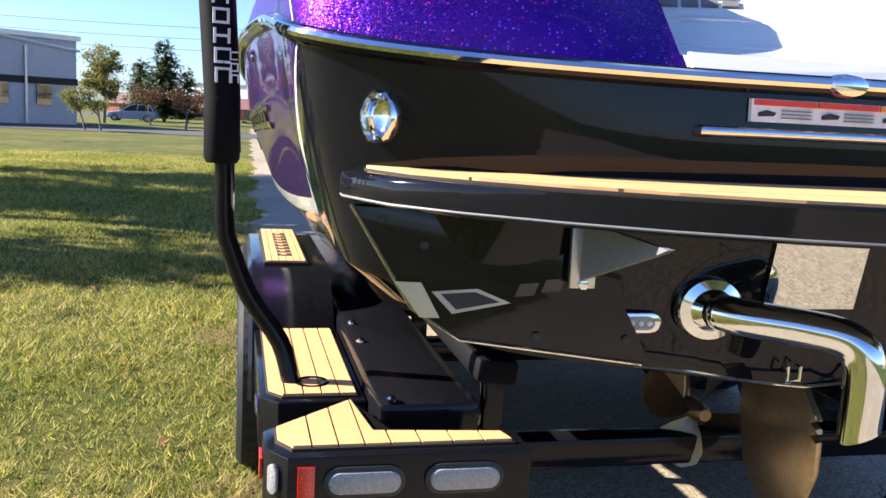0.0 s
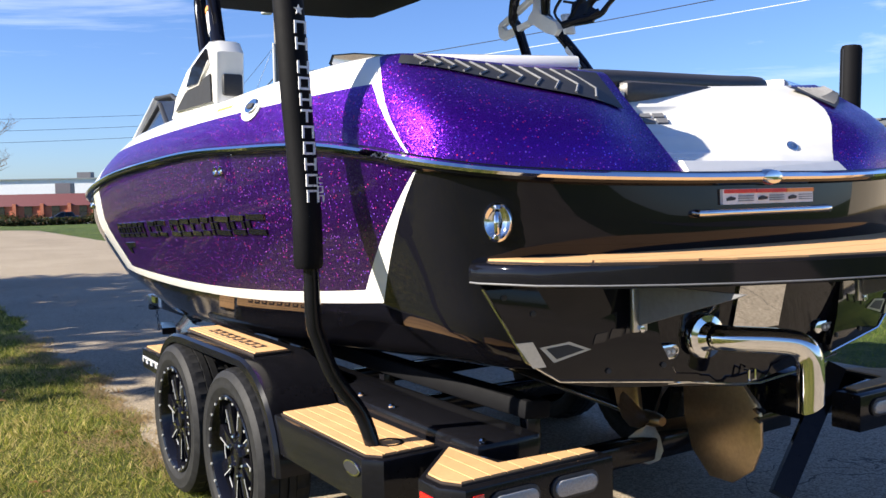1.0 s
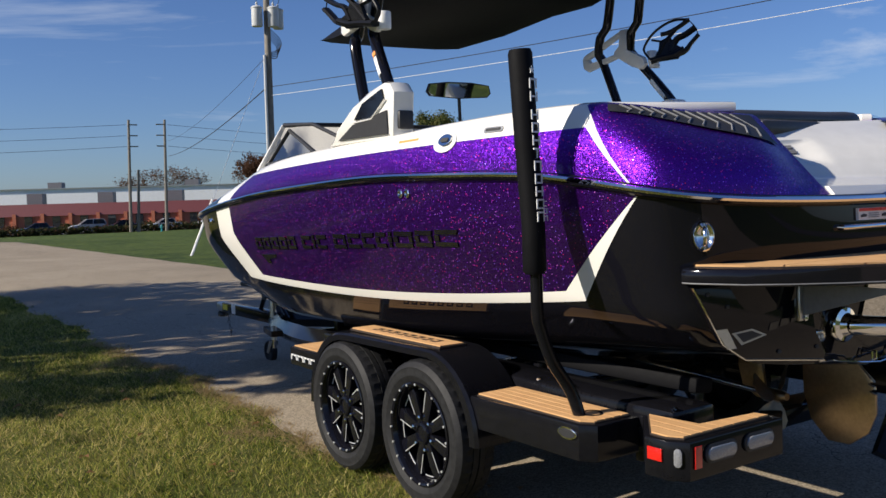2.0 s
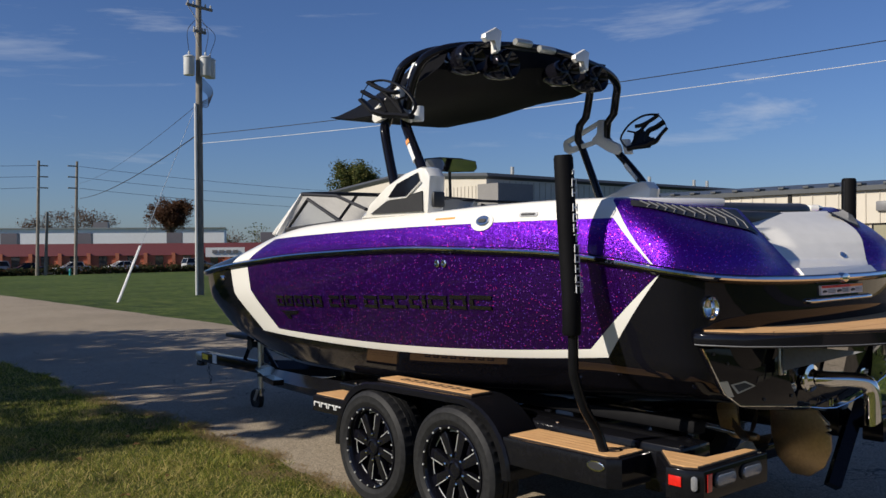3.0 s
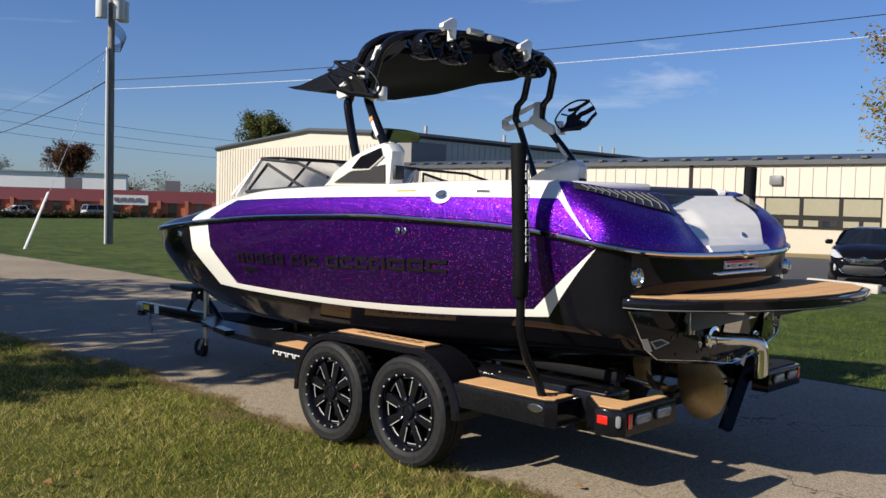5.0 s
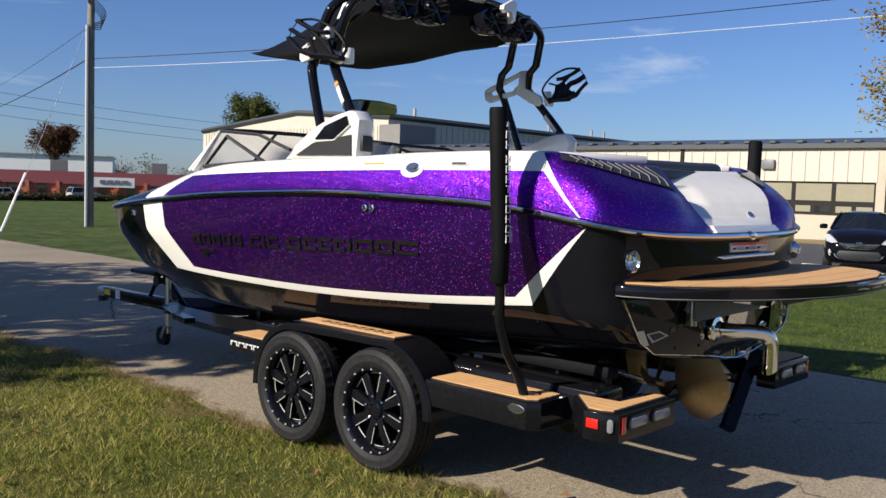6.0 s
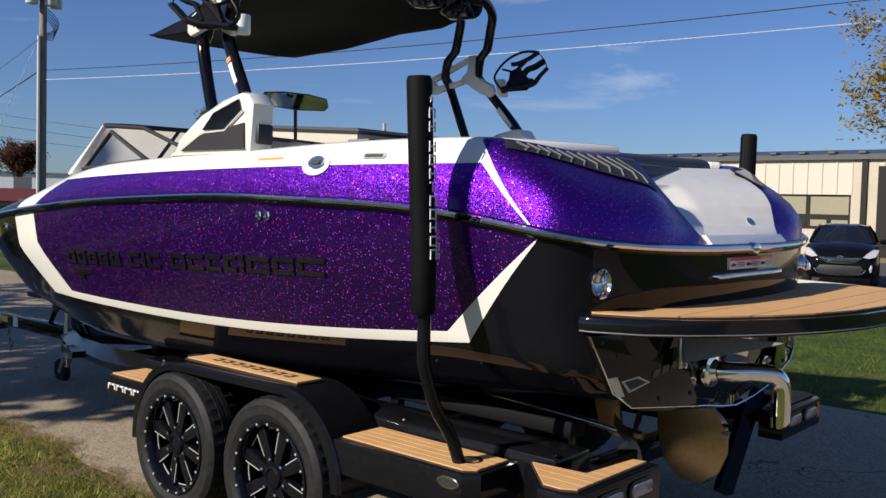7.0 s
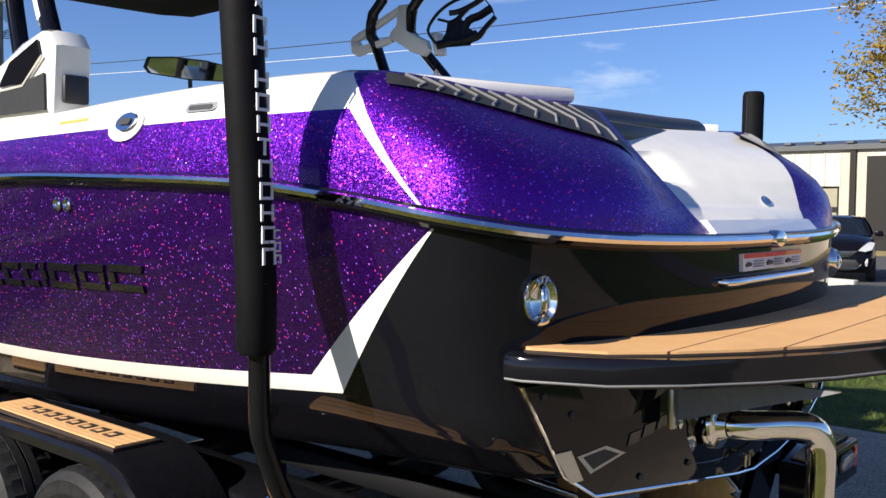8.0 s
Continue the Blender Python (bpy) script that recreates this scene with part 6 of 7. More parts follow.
M_VERGE = plain("dry_verge", (0.24, 0.185, 0.075), 0.95, 0, 0, 18, 0.4, 0.6)
rows = [[(x, y, fall(x, y) + .014) for x in (31.5, 33, 34.5, 35.95)] for y in [-12 + 2 * k for k in range(31)]]
solo("verge", add_patch(B(), rows), M_VERGE, "strip of dry brown grass along the warehouse wall", "verge", kind="structure")
KERB = mesh_of(box((0, 0, 0), (.18, 2.0, .22), .02), "kerb")
for k in range(10):
    kb = solo("kerb", KERB, M_CONCRETE, "pale concrete wheel stop at the edge of a lot", "kerb", "wheel stops") if k == 0 else tagged(new("kerb", KERB), "pale concrete wheel stop at the edge of a lot", "kerb", "wheel stops")
    kb.matrix_basis = Matrix.Translation((17.1 + .90 * (k - 4), 5.3 + 2.75 * (k - 4), .09)) @ Matrix.Rotation(radians(-18), 4, 'Z')


# ---- trees, hedges, grass ----
def translucent(m, col, share):
    """Lets light through thin blades and leaves."""
    t = m.n.new("ShaderNodeBsdfTranslucent")
    m.wire(col, t.inputs["Color"])
    mx = m.n.new("ShaderNodeMixShader")
    mx.inputs[0].default_value = share
    m.l.new(m.b.outputs[0], mx.inputs[1])
    m.l.new(t.outputs[0], mx.inputs[2])
    m.l.new(mx.outputs[0], m.n["Material Output"].inputs["Surface"])
    return m.m


def leaf_mat(name, *stops):
    m = Mat(name, 0.75, 0, 0, 0.25)
    col = m.ramp(m.island(), *stops)
    m.put("Base Color", col)
    return translucent(m, col, 0.4)


def bark_mat(name, color):
    m = Mat(name, 0.9)
    f = m.noise(1.0, 5, 0.6, m.scaled((9, 9, 2.0)))
    m.put("Base Color", m.ramp(f, (0.3, tuple(c * .55 for c in color)), (0.7, color)))
    m.bump(f, 0.6, 0.03)
    return m.m


M_BARK = bark_mat("grey_bark", (0.20, 0.165, 0.13))
M_LEAF_YELLOW = leaf_mat("autumn_yellow_leaf", (0.0, (0.13, 0.13, 0.025)), (0.45, (0.34, 0.24, 0.04)), (0.8, (0.42, 0.27, 0.06)), (1.0, (0.26, 0.13, 0.04)))
M_LEAF_GREEN = leaf_mat("late_green_leaf", (0.0, (0.035, 0.055, 0.015)), (0.6, (0.085, 0.105, 0.028)), (1.0, (0.17, 0.15, 0.045)))
M_LEAF_YOUNG = leaf_mat("fading_green_leaf", (0.0, (0.09, 0.12, 0.03)), (0.6, (0.19, 0.19, 0.05)), (1.0, (0.32, 0.25, 0.08)))
M_LEAF_BROWN = leaf_mat("brown_oak_leaf", (0.0, (0.045, 0.022, 0.012)), (0.6, (0.095, 0.045, 0.024)), (1.0, (0.15, 0.08, 0.04)))
M_LEAF_PINE = leaf_mat("dark_needle", (0.0, (0.04, 0.06, 0.025)), (0.7, (0.09, 0.12, 0.045)), (1.0, (0.15, 0.16, 0.06)))
M_LEAF_HEDGE = leaf_mat("dark_hedge_leaf", (0.0, (0.02, 0.03, 0.012)), (0.7, (0.05, 0.06, 0.02)), (1.0, (0.12, 0.05, 0.03)))


def limbs(rng, h, spread_, levels, r0):
    """Branch lines of one tree: lists of points with radii, and the ends of the twigs."""
    lines, ends = [], []

    def grow(p, d, length, r, lev):
        pts, q = [p.copy()], p.copy()
        n = 4
        for i in range(n):
            d = (d + Vector((rng.uniform(-.2, .2), rng.uniform(-.2, .2), rng.uniform(-.06, .14)))).normalized()
            q = q + d * (length / n)
            pts.append(q.copy())
        lines.append((pts, [r * (1 - .55 * i / n) for i in range(n + 1)]))
        if lev == 0:
            ends.extend(pts[2:])
            return
        k = rng.randint(3, 4) + (1 if lev == levels else 0)
        for j in range(k):
            t = rng.uniform(.45, 1.0) if j else 1.0
            o = pts[min(n, int(t * n + .5))]
            a = rng.uniform(0, 2 * math.pi)
            e = (d * rng.uniform(.35, .8) + Vector((math.cos(a), math.sin(a), rng.uniform(-.05, .5))) * spread_).normalized()
            grow(o, e, length * rng.uniform(.55, .78), r * .5, lev - 1)

    grow(Vector((0, 0, 0)), Vector((0, 0, 1)), h * .38, r0, levels)
    return lines, ends


def leaves(rng, ends, per, size, scatter):
    vs, fs = [], []
    for e in ends:
        for _ in range(per):
            c = e + Vector((rng.gauss(0, scatter), rng.gauss(0, scatter), rng.gauss(0, scatter * .8)))
            u = Vector((rng.uniform(-1, 1), rng.uniform(-1, 1), rng.uniform(-.6, .6))).normalized()
            w = u.cross(Vector((rng.uniform(-1, 1), rng.uniform(-1, 1), rng.uniform(-1, 1)))).normalized()
            s = size * rng.uniform(.6, 1.3)
            i = len(vs)
            vs += [c - u * s, c + w * s * .45, c + u * s, c - w * s * .45]
            fs.append((i, i + 1, i + 2, i + 3))
    return vs, fs


def tree(name, pos, h, seed, label, leaf=None, per=5, size=.10, scatter=.35, levels=3, spread_=.8, r0=None, group=""):
    rng = random.Random(seed)
    lines, ends = limbs(rng, h, spread_, levels, r0 or h * .022)
    t = thing(name, label, "tree", group, at=pos)
    bm = B()
    for pts, rs in lines:
        add_tube(bm, pts, rs, 6 if rs[0] > .04 else 4, False)
    part("trunk", bm, M_BARK, t)
    if leaf is not None:
        vs, fs = leaves(rng, ends, per, size, scatter)
        part("crown", pieces("crown", vs, fs, leaf), leaf, t)
    return t


def round_tree(name, pos, h, rx, rz, zc, seed, label, leaf, n=9000, size=.3, clumps=40, group=""):
    """A tree with a full crown: leaf clumps spread through an uneven egg shape on a short trunk."""
    rng = random.Random(seed)
    t = thing(name, label, "tree", group, at=pos)
    bm = B()
    add_tube(bm, smooth_path([(0, 0, 0), (.05 * rx, 0, zc * .5), (-.03 * rx, .04 * rx, zc)], 3), [h * .022 - h * .0018 * k for k in range(7)], 7, False)
    cs = []
    for k in range(clumps):
        d = Vector((rng.gauss(0, 1), rng.gauss(0, 1), rng.gauss(0, 1))).normalized()
        q = rng.random() ** .45 * rng.uniform(.72, 1.05)
        c = Vector((d.x * rx * q, d.y * rx * q, zc + d.z * rz * q))
        cs.append((c, rng.uniform(.16, .34) * rx))
        if k % 2 == 0:
            add_tube(bm, [(0, 0, zc * .55), tuple(Vector((0, 0, zc * .8)).lerp(c, .45)), tuple(c)], [h * .008, h * .005, h * .002], 4, False)
    part("trunk", bm, M_BARK, t)
    ends = []
    for c, r in cs:
        for _ in range(n // clumps):
            ends.append(c + Vector((rng.gauss(0, r * .55), rng.gauss(0, r * .55), rng.gauss(0, r * .45))))
    vs, fs = leaves(rng, ends, 1, size, .02)
    part("crown", pieces("crown", vs, fs, leaf), leaf, t)
    return t


def conifer(name, pos, h, r, seed, label):
    rng = random.Random(seed)
    t = thing(name, label, "tree", at=pos)
    part("trunk", tube([(0, 0, 0), (0, 0, h)], [h * .022, h * .004], 7), M_BARK, t)
    vs, fs = [], []
    for k in range(int(h * 40)):
        z = h * (1 - rng.random() ** .6 * .9)
        a = rng.uniform(0, 2 * math.pi)
        reach = r * (1 - z / h) ** .62 * rng.uniform(.55, 1.1)
        d = Vector((math.cos(a), math.sin(a), -.12))
        for j in range(9):
            q = Vector((0, 0, z)) + d * reach * (j + 1) / 9
            for _ in range(3):
                u = (d + Vector((rng.uniform(-.9, .9), rng.uniform(-.9, .9), rng.uniform(-.4, .5)))).normalized()
                w = u.cross(Vector((0, 0, 1))).normalized()
                s = .26 * rng.uniform(.6, 1.3) * h / 7
                i = len(vs)
                vs += [q, q + u * s + w * s * .42, q + u * s * 1.7, q + u * s - w * s * .42]
                fs.append((i, i + 1, i + 2, i + 3))
    part("crown", pieces("crown", vs, fs, M_LEAF_PINE), M_LEAF_PINE, t)
    return t


def G(x, y):
    return (x, y, fall(x, y))


# trees beyond the lawns
round_tree("lawn_tree", G(-10.9, 69.5), 6.0, 1.75, 2.3, 3.5, 3, "leafy tree fading from green to yellow and brown", M_LEAF_YOUNG, 9000, .10, 46)
for x, y, seed in ((-8.85, 47.6, 31), (-8.1, 47.8, 32)):
    tree("sapling", G(x, y), 2.6, seed, "thin young tree with a few green leaves", M_LEAF_YOUNG, 9, .06, .14, 3, .5, group="saplings")
conifer("pine_tree", G(-8.0, 88), 7.7, 3.4, 4, "tall bushy green pine by the lot")
conifer("pine_tree", G(-10.3, 90), 6.2, 2.8, 5, "bushy green pine by the lot")
conifer("pine_tree", G(-5.9, 89), 5.2, 2.6, 15, "bushy green pine by the lot")
tree("bare_tree", G(-4.4, 58.1), 3.3, 6, "small reddish half-bare tree", M_LEAF_BROWN, 10, .07, .22, 3, .6)
tree("bare_tree", G(-7.3, 66), 3.6, 16, "small reddish half-bare tree", M_LEAF_BROWN, 10, .07, .25, 3, .8)
tree("bare_tree", G(4.4, 72.9), 9.6, 7, "large bare tree with a round crown of fine grey twigs", None, 0, 0, 0, 5, 1.15, .22)
round_tree("oak_tree", (61.1, 149, -2.5), 14, 3.8, 3.5, 10.2, 8, "round oak with brown leaves behind the offices", M_LEAF_BROWN, 12000, .22, 70)
tree("oak_tree", (68, 215, -2.5), 18.5, 9, "far tree with sparse brown leaves", M_LEAF_BROWN, 8, .25, .8, 3, .8)
tree("oak_tree", (60.5, 214, -2.5), 17.5, 10, "far tree with sparse brown leaves", M_LEAF_BROWN, 9, .25, .8, 3, .8)
round_tree("oak_tree", (88.4, 131.6, -2.5), 20, 4.4, 3.6, 16.4, 11, "dense dark green tree behind the hall", M_LEAF_GREEN, 12000, .24, 50)
for k in range(8):
    tree("scrub_tree", (92 + 6.5 * k, 196 - 1.5 * k, -2.5), 9.5 + 1.4 * (k % 3), 30 + k, "far scrubby half-bare tree", M_LEAF_BROWN if k % 2 else M_LEAF_GREEN, 2, .28, .9, 3, .9, group="far scrub")
# the tree at the edge of the lot
round_tree("lot_tree", G(16.0, 2.9), 6.9, 1.75, 2.3, 4.7, 21, "slim tree with yellowing autumn leaves by the lot", M_LEAF_YELLOW, 8000, .055, 34)
# a row of trees to the side of the lawn, whose shade lies over grass and drive
for k, (x, y, h, r) in enumerate(((-14.9, 9.8, 9.2, 2.5), (-8.5, 10.8, 9.2, 2.7), (-7.3, 8.1, 9.2, 1.6), (-9.8, 13.6, 8.8, 2.4), (-13.0, 14.8, 10.5, 2.8), (-8.0, 17.4, 8.6, 2.3), (-12.5, 19.2, 10.5, 2.8), (-18, 16.2, 12.5, 3.1), (-23, 18.0, 13.5, 3.3))):
    round_tree("shade_tree", G(x, y), h, r, h * .30, h * .64, 40 + k, "broad lawn tree with thinning autumn leaves", M_LEAF_GREEN, 2600, .18, 36, "lawn trees")


# hedge and shrubs before the brick offices
rng = random.Random(77)
ends = [Vector((rng.uniform(-15, 52), 110 + rng.uniform(-.5, .5), -1.35 + rng.uniform(0, .8))) for _ in range(2600)]
vs, fs = leaves(rng, ends, 4, .22, .15)
tagged(new("hedge", pieces("hedge", vs, fs, M_LEAF_HEDGE)), "long clipped dark hedge before the lot", "hedge", kind="stuff")
for k in range(14):
    rng = random.Random(200 + k)
    ends = [Vector((rng.gauss(0, .55), rng.gauss(0, .5), abs(rng.gauss(.6, .35)))) for _ in range(220)]
    vs, fs = leaves(rng, ends, 4, .17, .12)
    sh = tagged(new("shrub", pieces("shrub", vs, fs, M_LEAF_BROWN if k % 3 else M_LEAF_HEDGE)), "rounded reddish shrub against a brick wall", "shrub", "shrubs along the offices")
    sh.location = SKEW @ Vector((14 + 3.9 * k, 132.2, -1.75))


def grass_mat(name, *stops):
    m = Mat(name, 0.7, 0, 0, 0.3)
    r = m.island()
    big = m.noise(0.55, 4)
    tuft = m.noise(13.0, 3, 0.6)
    f = m.math('ADD', m.math('MULTIPLY', r, 0.34), m.math('ADD', m.math('MULTIPLY', big, 0.33), m.math('MULTIPLY', tuft, 0.33)))
    col = m.ramp(f, *stops)
    m.put("Base Color", col)
    return translucent(m, col, 0.5)


M_GRASS = grass_mat("grass_blade", (0.28, (0.038, 0.062, 0.011)), (0.42, (0.132, 0.178, 0.023)), (0.51, (0.30, 0.315, 0.050)), (0.60, (0.50, 0.43, 0.125)), (0.73, (0.70, 0.54, 0.26)))
M_TURF = grass_mat("turf_blade", (0.24, (0.045, 0.085, 0.012)), (0.45, (0.13, 0.20, 0.026)), (0.62, (0.23, 0.28, 0.05)), (0.85, (0.40, 0.36, 0.13)))


def grass(name, n, x0, x1, y0, y1, label, edge, seed, near, mat):
    """Loose blades over one stretch of lawn, thinner away from its near side."""
    r = np.random.RandomState(seed)
    x = r.uniform(x0, x1, n)
    y = r.uniform(y0, y1, n)
    if near:
        y = np.where(r.uniform(0, 1, n) < .86, -3.2 - 0.9 * np.abs(r.normal(0, 1, n)) + (y1 + 3.2) * r.uniform(0, 1, n) ** 1.55, r.uniform(y0, 7.0, n))
    # the blades thin out towards the ends of the stretch
    rim = np.minimum(np.minimum((y - y0) / 4.5, (y1 - y) / 3.0), (x - x0 if near else x1 - x) / 2.5)
    keep = np.array([edge(a, b) for a, b in zip(x, y)]) & (r.uniform(0, 1, n) ** 1.2 < rim)
    x, y = x[keep], y[keep]
    n = len(x)
    z = np.array([fall(a, b) for a, b in zip(x, y)]) - .014
    patch = 0.6 + 0.5 * (np.sin(x * 2.3 + y * 1.1) * np.sin(y * 2.9 - x * .7) * .5 + .5)
    # blades stand in small tufts that share a height and a lean
    ti = np.floor((x + .02 * np.sin(y * 41)) / .042)
    tj = np.floor((y + .02 * np.sin(x * 37)) / .050)
    tuft = np.mod(np.sin(ti * 12.9898 + tj * 78.233) * 43758.5453, 1.0)
    way = np.mod(np.sin(ti * 39.346 + tj * 11.135) * 24634.6345, 1.0) * 2 * np.pi
    h = (.012 + .060 * r.uniform(0, 1, n) ** 1.4) * patch * (.35 + 1.05 * tuft)
    a = r.uniform(0, 2 * np.pi, n)
    lean = r.uniform(.3, 1.6, n) * h
    w = r.uniform(.0019, .0042, n) * (1 + np.maximum(0, y - 5) * .05)
    la = way + r.normal(0, .8, n)
    v = np.empty((n, 3, 3))
    v[:, 0] = np.stack([x - np.cos(a) * w, y - np.sin(a) * w, z], 1)
    v[:, 1] = np.stack([x + np.cos(a) * w, y + np.sin(a) * w, z], 1)
    v[:, 2] = np.stack([x + np.cos(la) * lean, y + np.sin(la) * lean, z + h], 1)
    me = bpy.data.meshes.new(name)
    me.vertices.add(n * 3)
    me.vertices.foreach_set("co", v.ravel())
    me.loops.add(n * 3)
    me.loops.foreach_set("vertex_index", np.arange(n * 3))
    me.polygons.add(n)
    me.polygons.foreach_set("loop_start", np.arange(0, n * 3, 3))
    me.update()
    me.materials.append(mat)
    tagged(new(name, me), label, "grass", kind="stuff")


grass("grass", 1000000, -9.5, -.75, -5.0, 26, "short mown lawn grass, green mixed with straw", lambda a, b: a < left_edge(b) + .05 * math.sin(b * 13) + .02, 5, True, M_GRASS)
grass("grass", 130000, 4.40, 13.0, -4.5, 12.0, "short mown green lawn grass beyond the drive", lambda a, b: a > right_edge(b) - .03, 6, False, M_TURF)

# dry clumps along the edge of the drive, fallen leaves
rng = random.Random(9)
vs, fs = [], []
for k in range(900):
    y = rng.uniform(-1.5, 9.0)
    x = left_edge(y) + rng.gauss(-.02, .06) + (rng.uniform(-.35, .05) if math.sin(y * 2.1) + math.sin(y * 5.3) > .7 else 0.0)
    for _ in range(rng.randint(4, 18)):
        px, py = x + rng.gauss(0, .03), y + rng.gauss(0, .04)
        a, l = rng.uniform(0, 6.28), rng.uniform(.03, .07)
        i = len(vs)
        vs += [(px - .003, py, 0.0), (px + .003, py, 0.0), (px + math.cos(a) * l, py + math.sin(a) * l, rng.uniform(.008, .04))]
        fs.append((i, i + 1, i + 2))
M_STRAW = leaf_mat("dry_straw", (0.0, (0.30, 0.21, 0.10)), (1.0, (0.50, 0.38, 0.20)))
tagged(new("dry_grass", pieces("dry_grass", vs, fs, M_STRAW)), "dry straw tufts along the edge of the drive", "grass", kind="stuff")
LEAF = B()
for side_ in (-1, 1):
    add_patch(LEAF, [[(0, -.035, 0), (0, 0, .006), (0, .04, 0)], [(side_ * .004, -.030, .002), (side_ * .026, 0, .018), (side_ * .005, .034, .004)]])
LEAFM = mesh_of(LEAF, "fallen_leaf")
M_DRYLEAF = leaf_mat("dry_leaf", (0.0, (0.24, 0.12, 0.05)), (1.0, (0.42, 0.25, 0.11)))
LEAFM.materials.append(M_DRYLEAF)
for k in range(70):
    ob = tagged(new("fallen_leaf", LEAFM), "curled dry brown leaf on the grass", "leaf", "fallen leaves")
    y = rng.uniform(-.6, 6.5)
    x = rng.uniform(-5.5, -.6)
    ob.matrix_basis = Matrix.Translation((x, y, .022 if x < -1 else .03)) @ Euler((rng.uniform(-.3, .3), rng.uniform(-.3, .3), rng.uniform(0, 6.28))).to_matrix().to_4x4() @ Matrix.Scale(rng.uniform(.6, 1.25), 4)

# ---- poles and wires ----
M_POLE = bark_mat("weathered_pole", (0.26, 0.235, 0.20))
M_WIRE = plain("black_cable", (0.015, 0.015, 0.016), 0.6)
M_PALEWIRE = plain("bare_strand", (0.66, 0.66, 0.64), 0.5, 0.0)
M_TANK = plain("grey_transformer", (0.50, 0.51, 0.50), 0.45, 0, 0.1, 20, 0.06, 0)


def wire(a, b, sag, r, mat, name="cable", parent=None):
    a, b = Vector(a), Vector(b)
    pts = [a.lerp(b, k / 24) - Vector((0, 0, sag * 4 * (k / 24) * (1 - k / 24))) for k in range(25)]
    if parent is not None:
        return part(name, tube(pts, r, 5), mat, parent)
    return solo(name, tube(pts, r, 5), mat, "overhead cable strung between poles", "cable", "overhead cables")


px, py, pz = 13.75, 36.87, -.52
up = thing("utility_pole", "tall weathered utility pole with three grey transformers", "utility pole")
part("post", tube([(px, py, pz), (px + .05, py, pz + 8.2), (px + .08, py, pz + 15.6)], [.20, .16, .12], 12), M_POLE, up)
part("riser_pipe", tube([(px - .20, py - .12, pz), (px - .17, py - .10, pz + 9.0)], .07, 8), M_TANK, up)
for z, w in ((14.9, .95), (13.5, .75), (12.35, .36)):
    arm = part("crossarm", box((px + .05, py - .14, pz + z), (w * 2, .10, .12), .01, Matrix.Rotation(.25, 3, 'Z')), M_POLE, up)
    for dx in (-.85, -.45, .45, .85):
        part("insulator", lathe([(.03, 0), (.055, .04), (.03, .07), (.05, .11), (.02, .16), (0, .16)], 10, Matrix.Translation((px + .05 + dx * w, py - .14 + dx * w * .25, pz + z + .06))), M_TANK, arm)
    part("arm_brace", tube([(px - w * .7, py - .2, pz + z - .05), (px, py - .1, pz + z - .7)], .02, 5), M_TANK, arm)
for dx, dy_ in ((-.52, -.10), (.18, -.34), (.58, .02)):
    c = (px + .05 + dx, py + dy_, pz + 10.28)
    tk = part("transformer", lathe([(0, 0), (.24, 0), (.25, .03), (.25, .80), (.27, .82), (.27, .86), (.20, .92), (0, .94)], 18, Matrix.Translation(c)), M_TANK, up, "grey pole transformer")
    part("bushing", lathe([(.05, 0), (.07, .05), (.04, .09), (.06, .14), (.03, .22), (0, .24)], 10, Matrix.Translation((c[0], c[1], c[2] + .90))), M_TANK, tk)
    part("drop_lead", tube(smooth_path([(c[0], c[1], c[2] + 1.1), (c[0] + dx * .3, c[1] - .2, c[2] + 2.0), (c[0] * .3 + px * .7, c[1], c[2] + 2.6)], 5), .014, 4), M_WIRE, tk)
for k in range(5):
    part("cable_loop", tube(smooth_path([(px + .1, py - .2, pz + 8.85 + .06 * k), (px + .36 + .05 * k, py - .3, pz + 8.9 + .12 * k), (px + .40 + .04 * k, py - .2, pz + 9.4 + .10 * k), (px + .15, py - .15, pz + 9.7 + .12 * k)], 5), .02, 4), M_WIRE, up)
part("guy_wire", tube([(px, py, pz + 9.2), (8.1, 31.75, pz + .35)], .012, 4), M_PALEWIRE, up)
v0, v1 = Vector((7.97, 31.72, pz + .16)), Vector((px, py, pz + 9.2))
d = (v1 - v0).normalized()
part("guy_marker", tube([v0, v0 + d * 2.9], .05, 8), M_PRINT, up, "white guy-wire marker sleeve")

for x, y, n in ((26.9, 108, 2), (30.8, 106.6, 1)):
    p2 = thing("utility_pole", "far wooden utility pole with crossarms", "utility pole", "far poles")
    for j in range(n):
        part("post", tube([(x + .9 * j, y, -2.8), (x + .35 + .9 * j, y, 12.2 - 6 * j)], [.22, .15], 8), M_POLE, p2)
    for k in range(3):
        part("crossarm", box((x + (.75 if n == 2 else -.25), y - .2, 11.6 - 1.3 * k), (1.1, .12, .14)), M_POLE, p2)
# spans to the next pole out of sight on the near side, and to the far poles
wire((px, py, pz + 7.55), (27.5, 2.0, 8.75), .35, .016, M_WIRE)
wire((px, py, pz + 7.15), (27.5, 2.0, 8.0), .30, .012, M_PALEWIRE)
wire((px, py, pz + 7.6), (31.4, 106.5, 7.8), .6, .028, M_WIRE)
wire((px, py, pz + 9.0), (31.4, 106.5, 9.6), .6, .012, M_WIRE)
for k in range(3):
    wire((31.4, 106.5, 11.6 - 1.3 * k), (120, 108, 11.0 - 1.3 * k), 1.5, .022, M_WIRE)
    wire((26.9, 108, 11.6 - 1.3 * k), (-60, 112, 11.6 - 1.3 * k), 1.5, .022, M_WIRE)

# ---- cars ----
M_TYRE2 = plain("car_tyre", (0.02, 0.02, 0.02), 0.7)
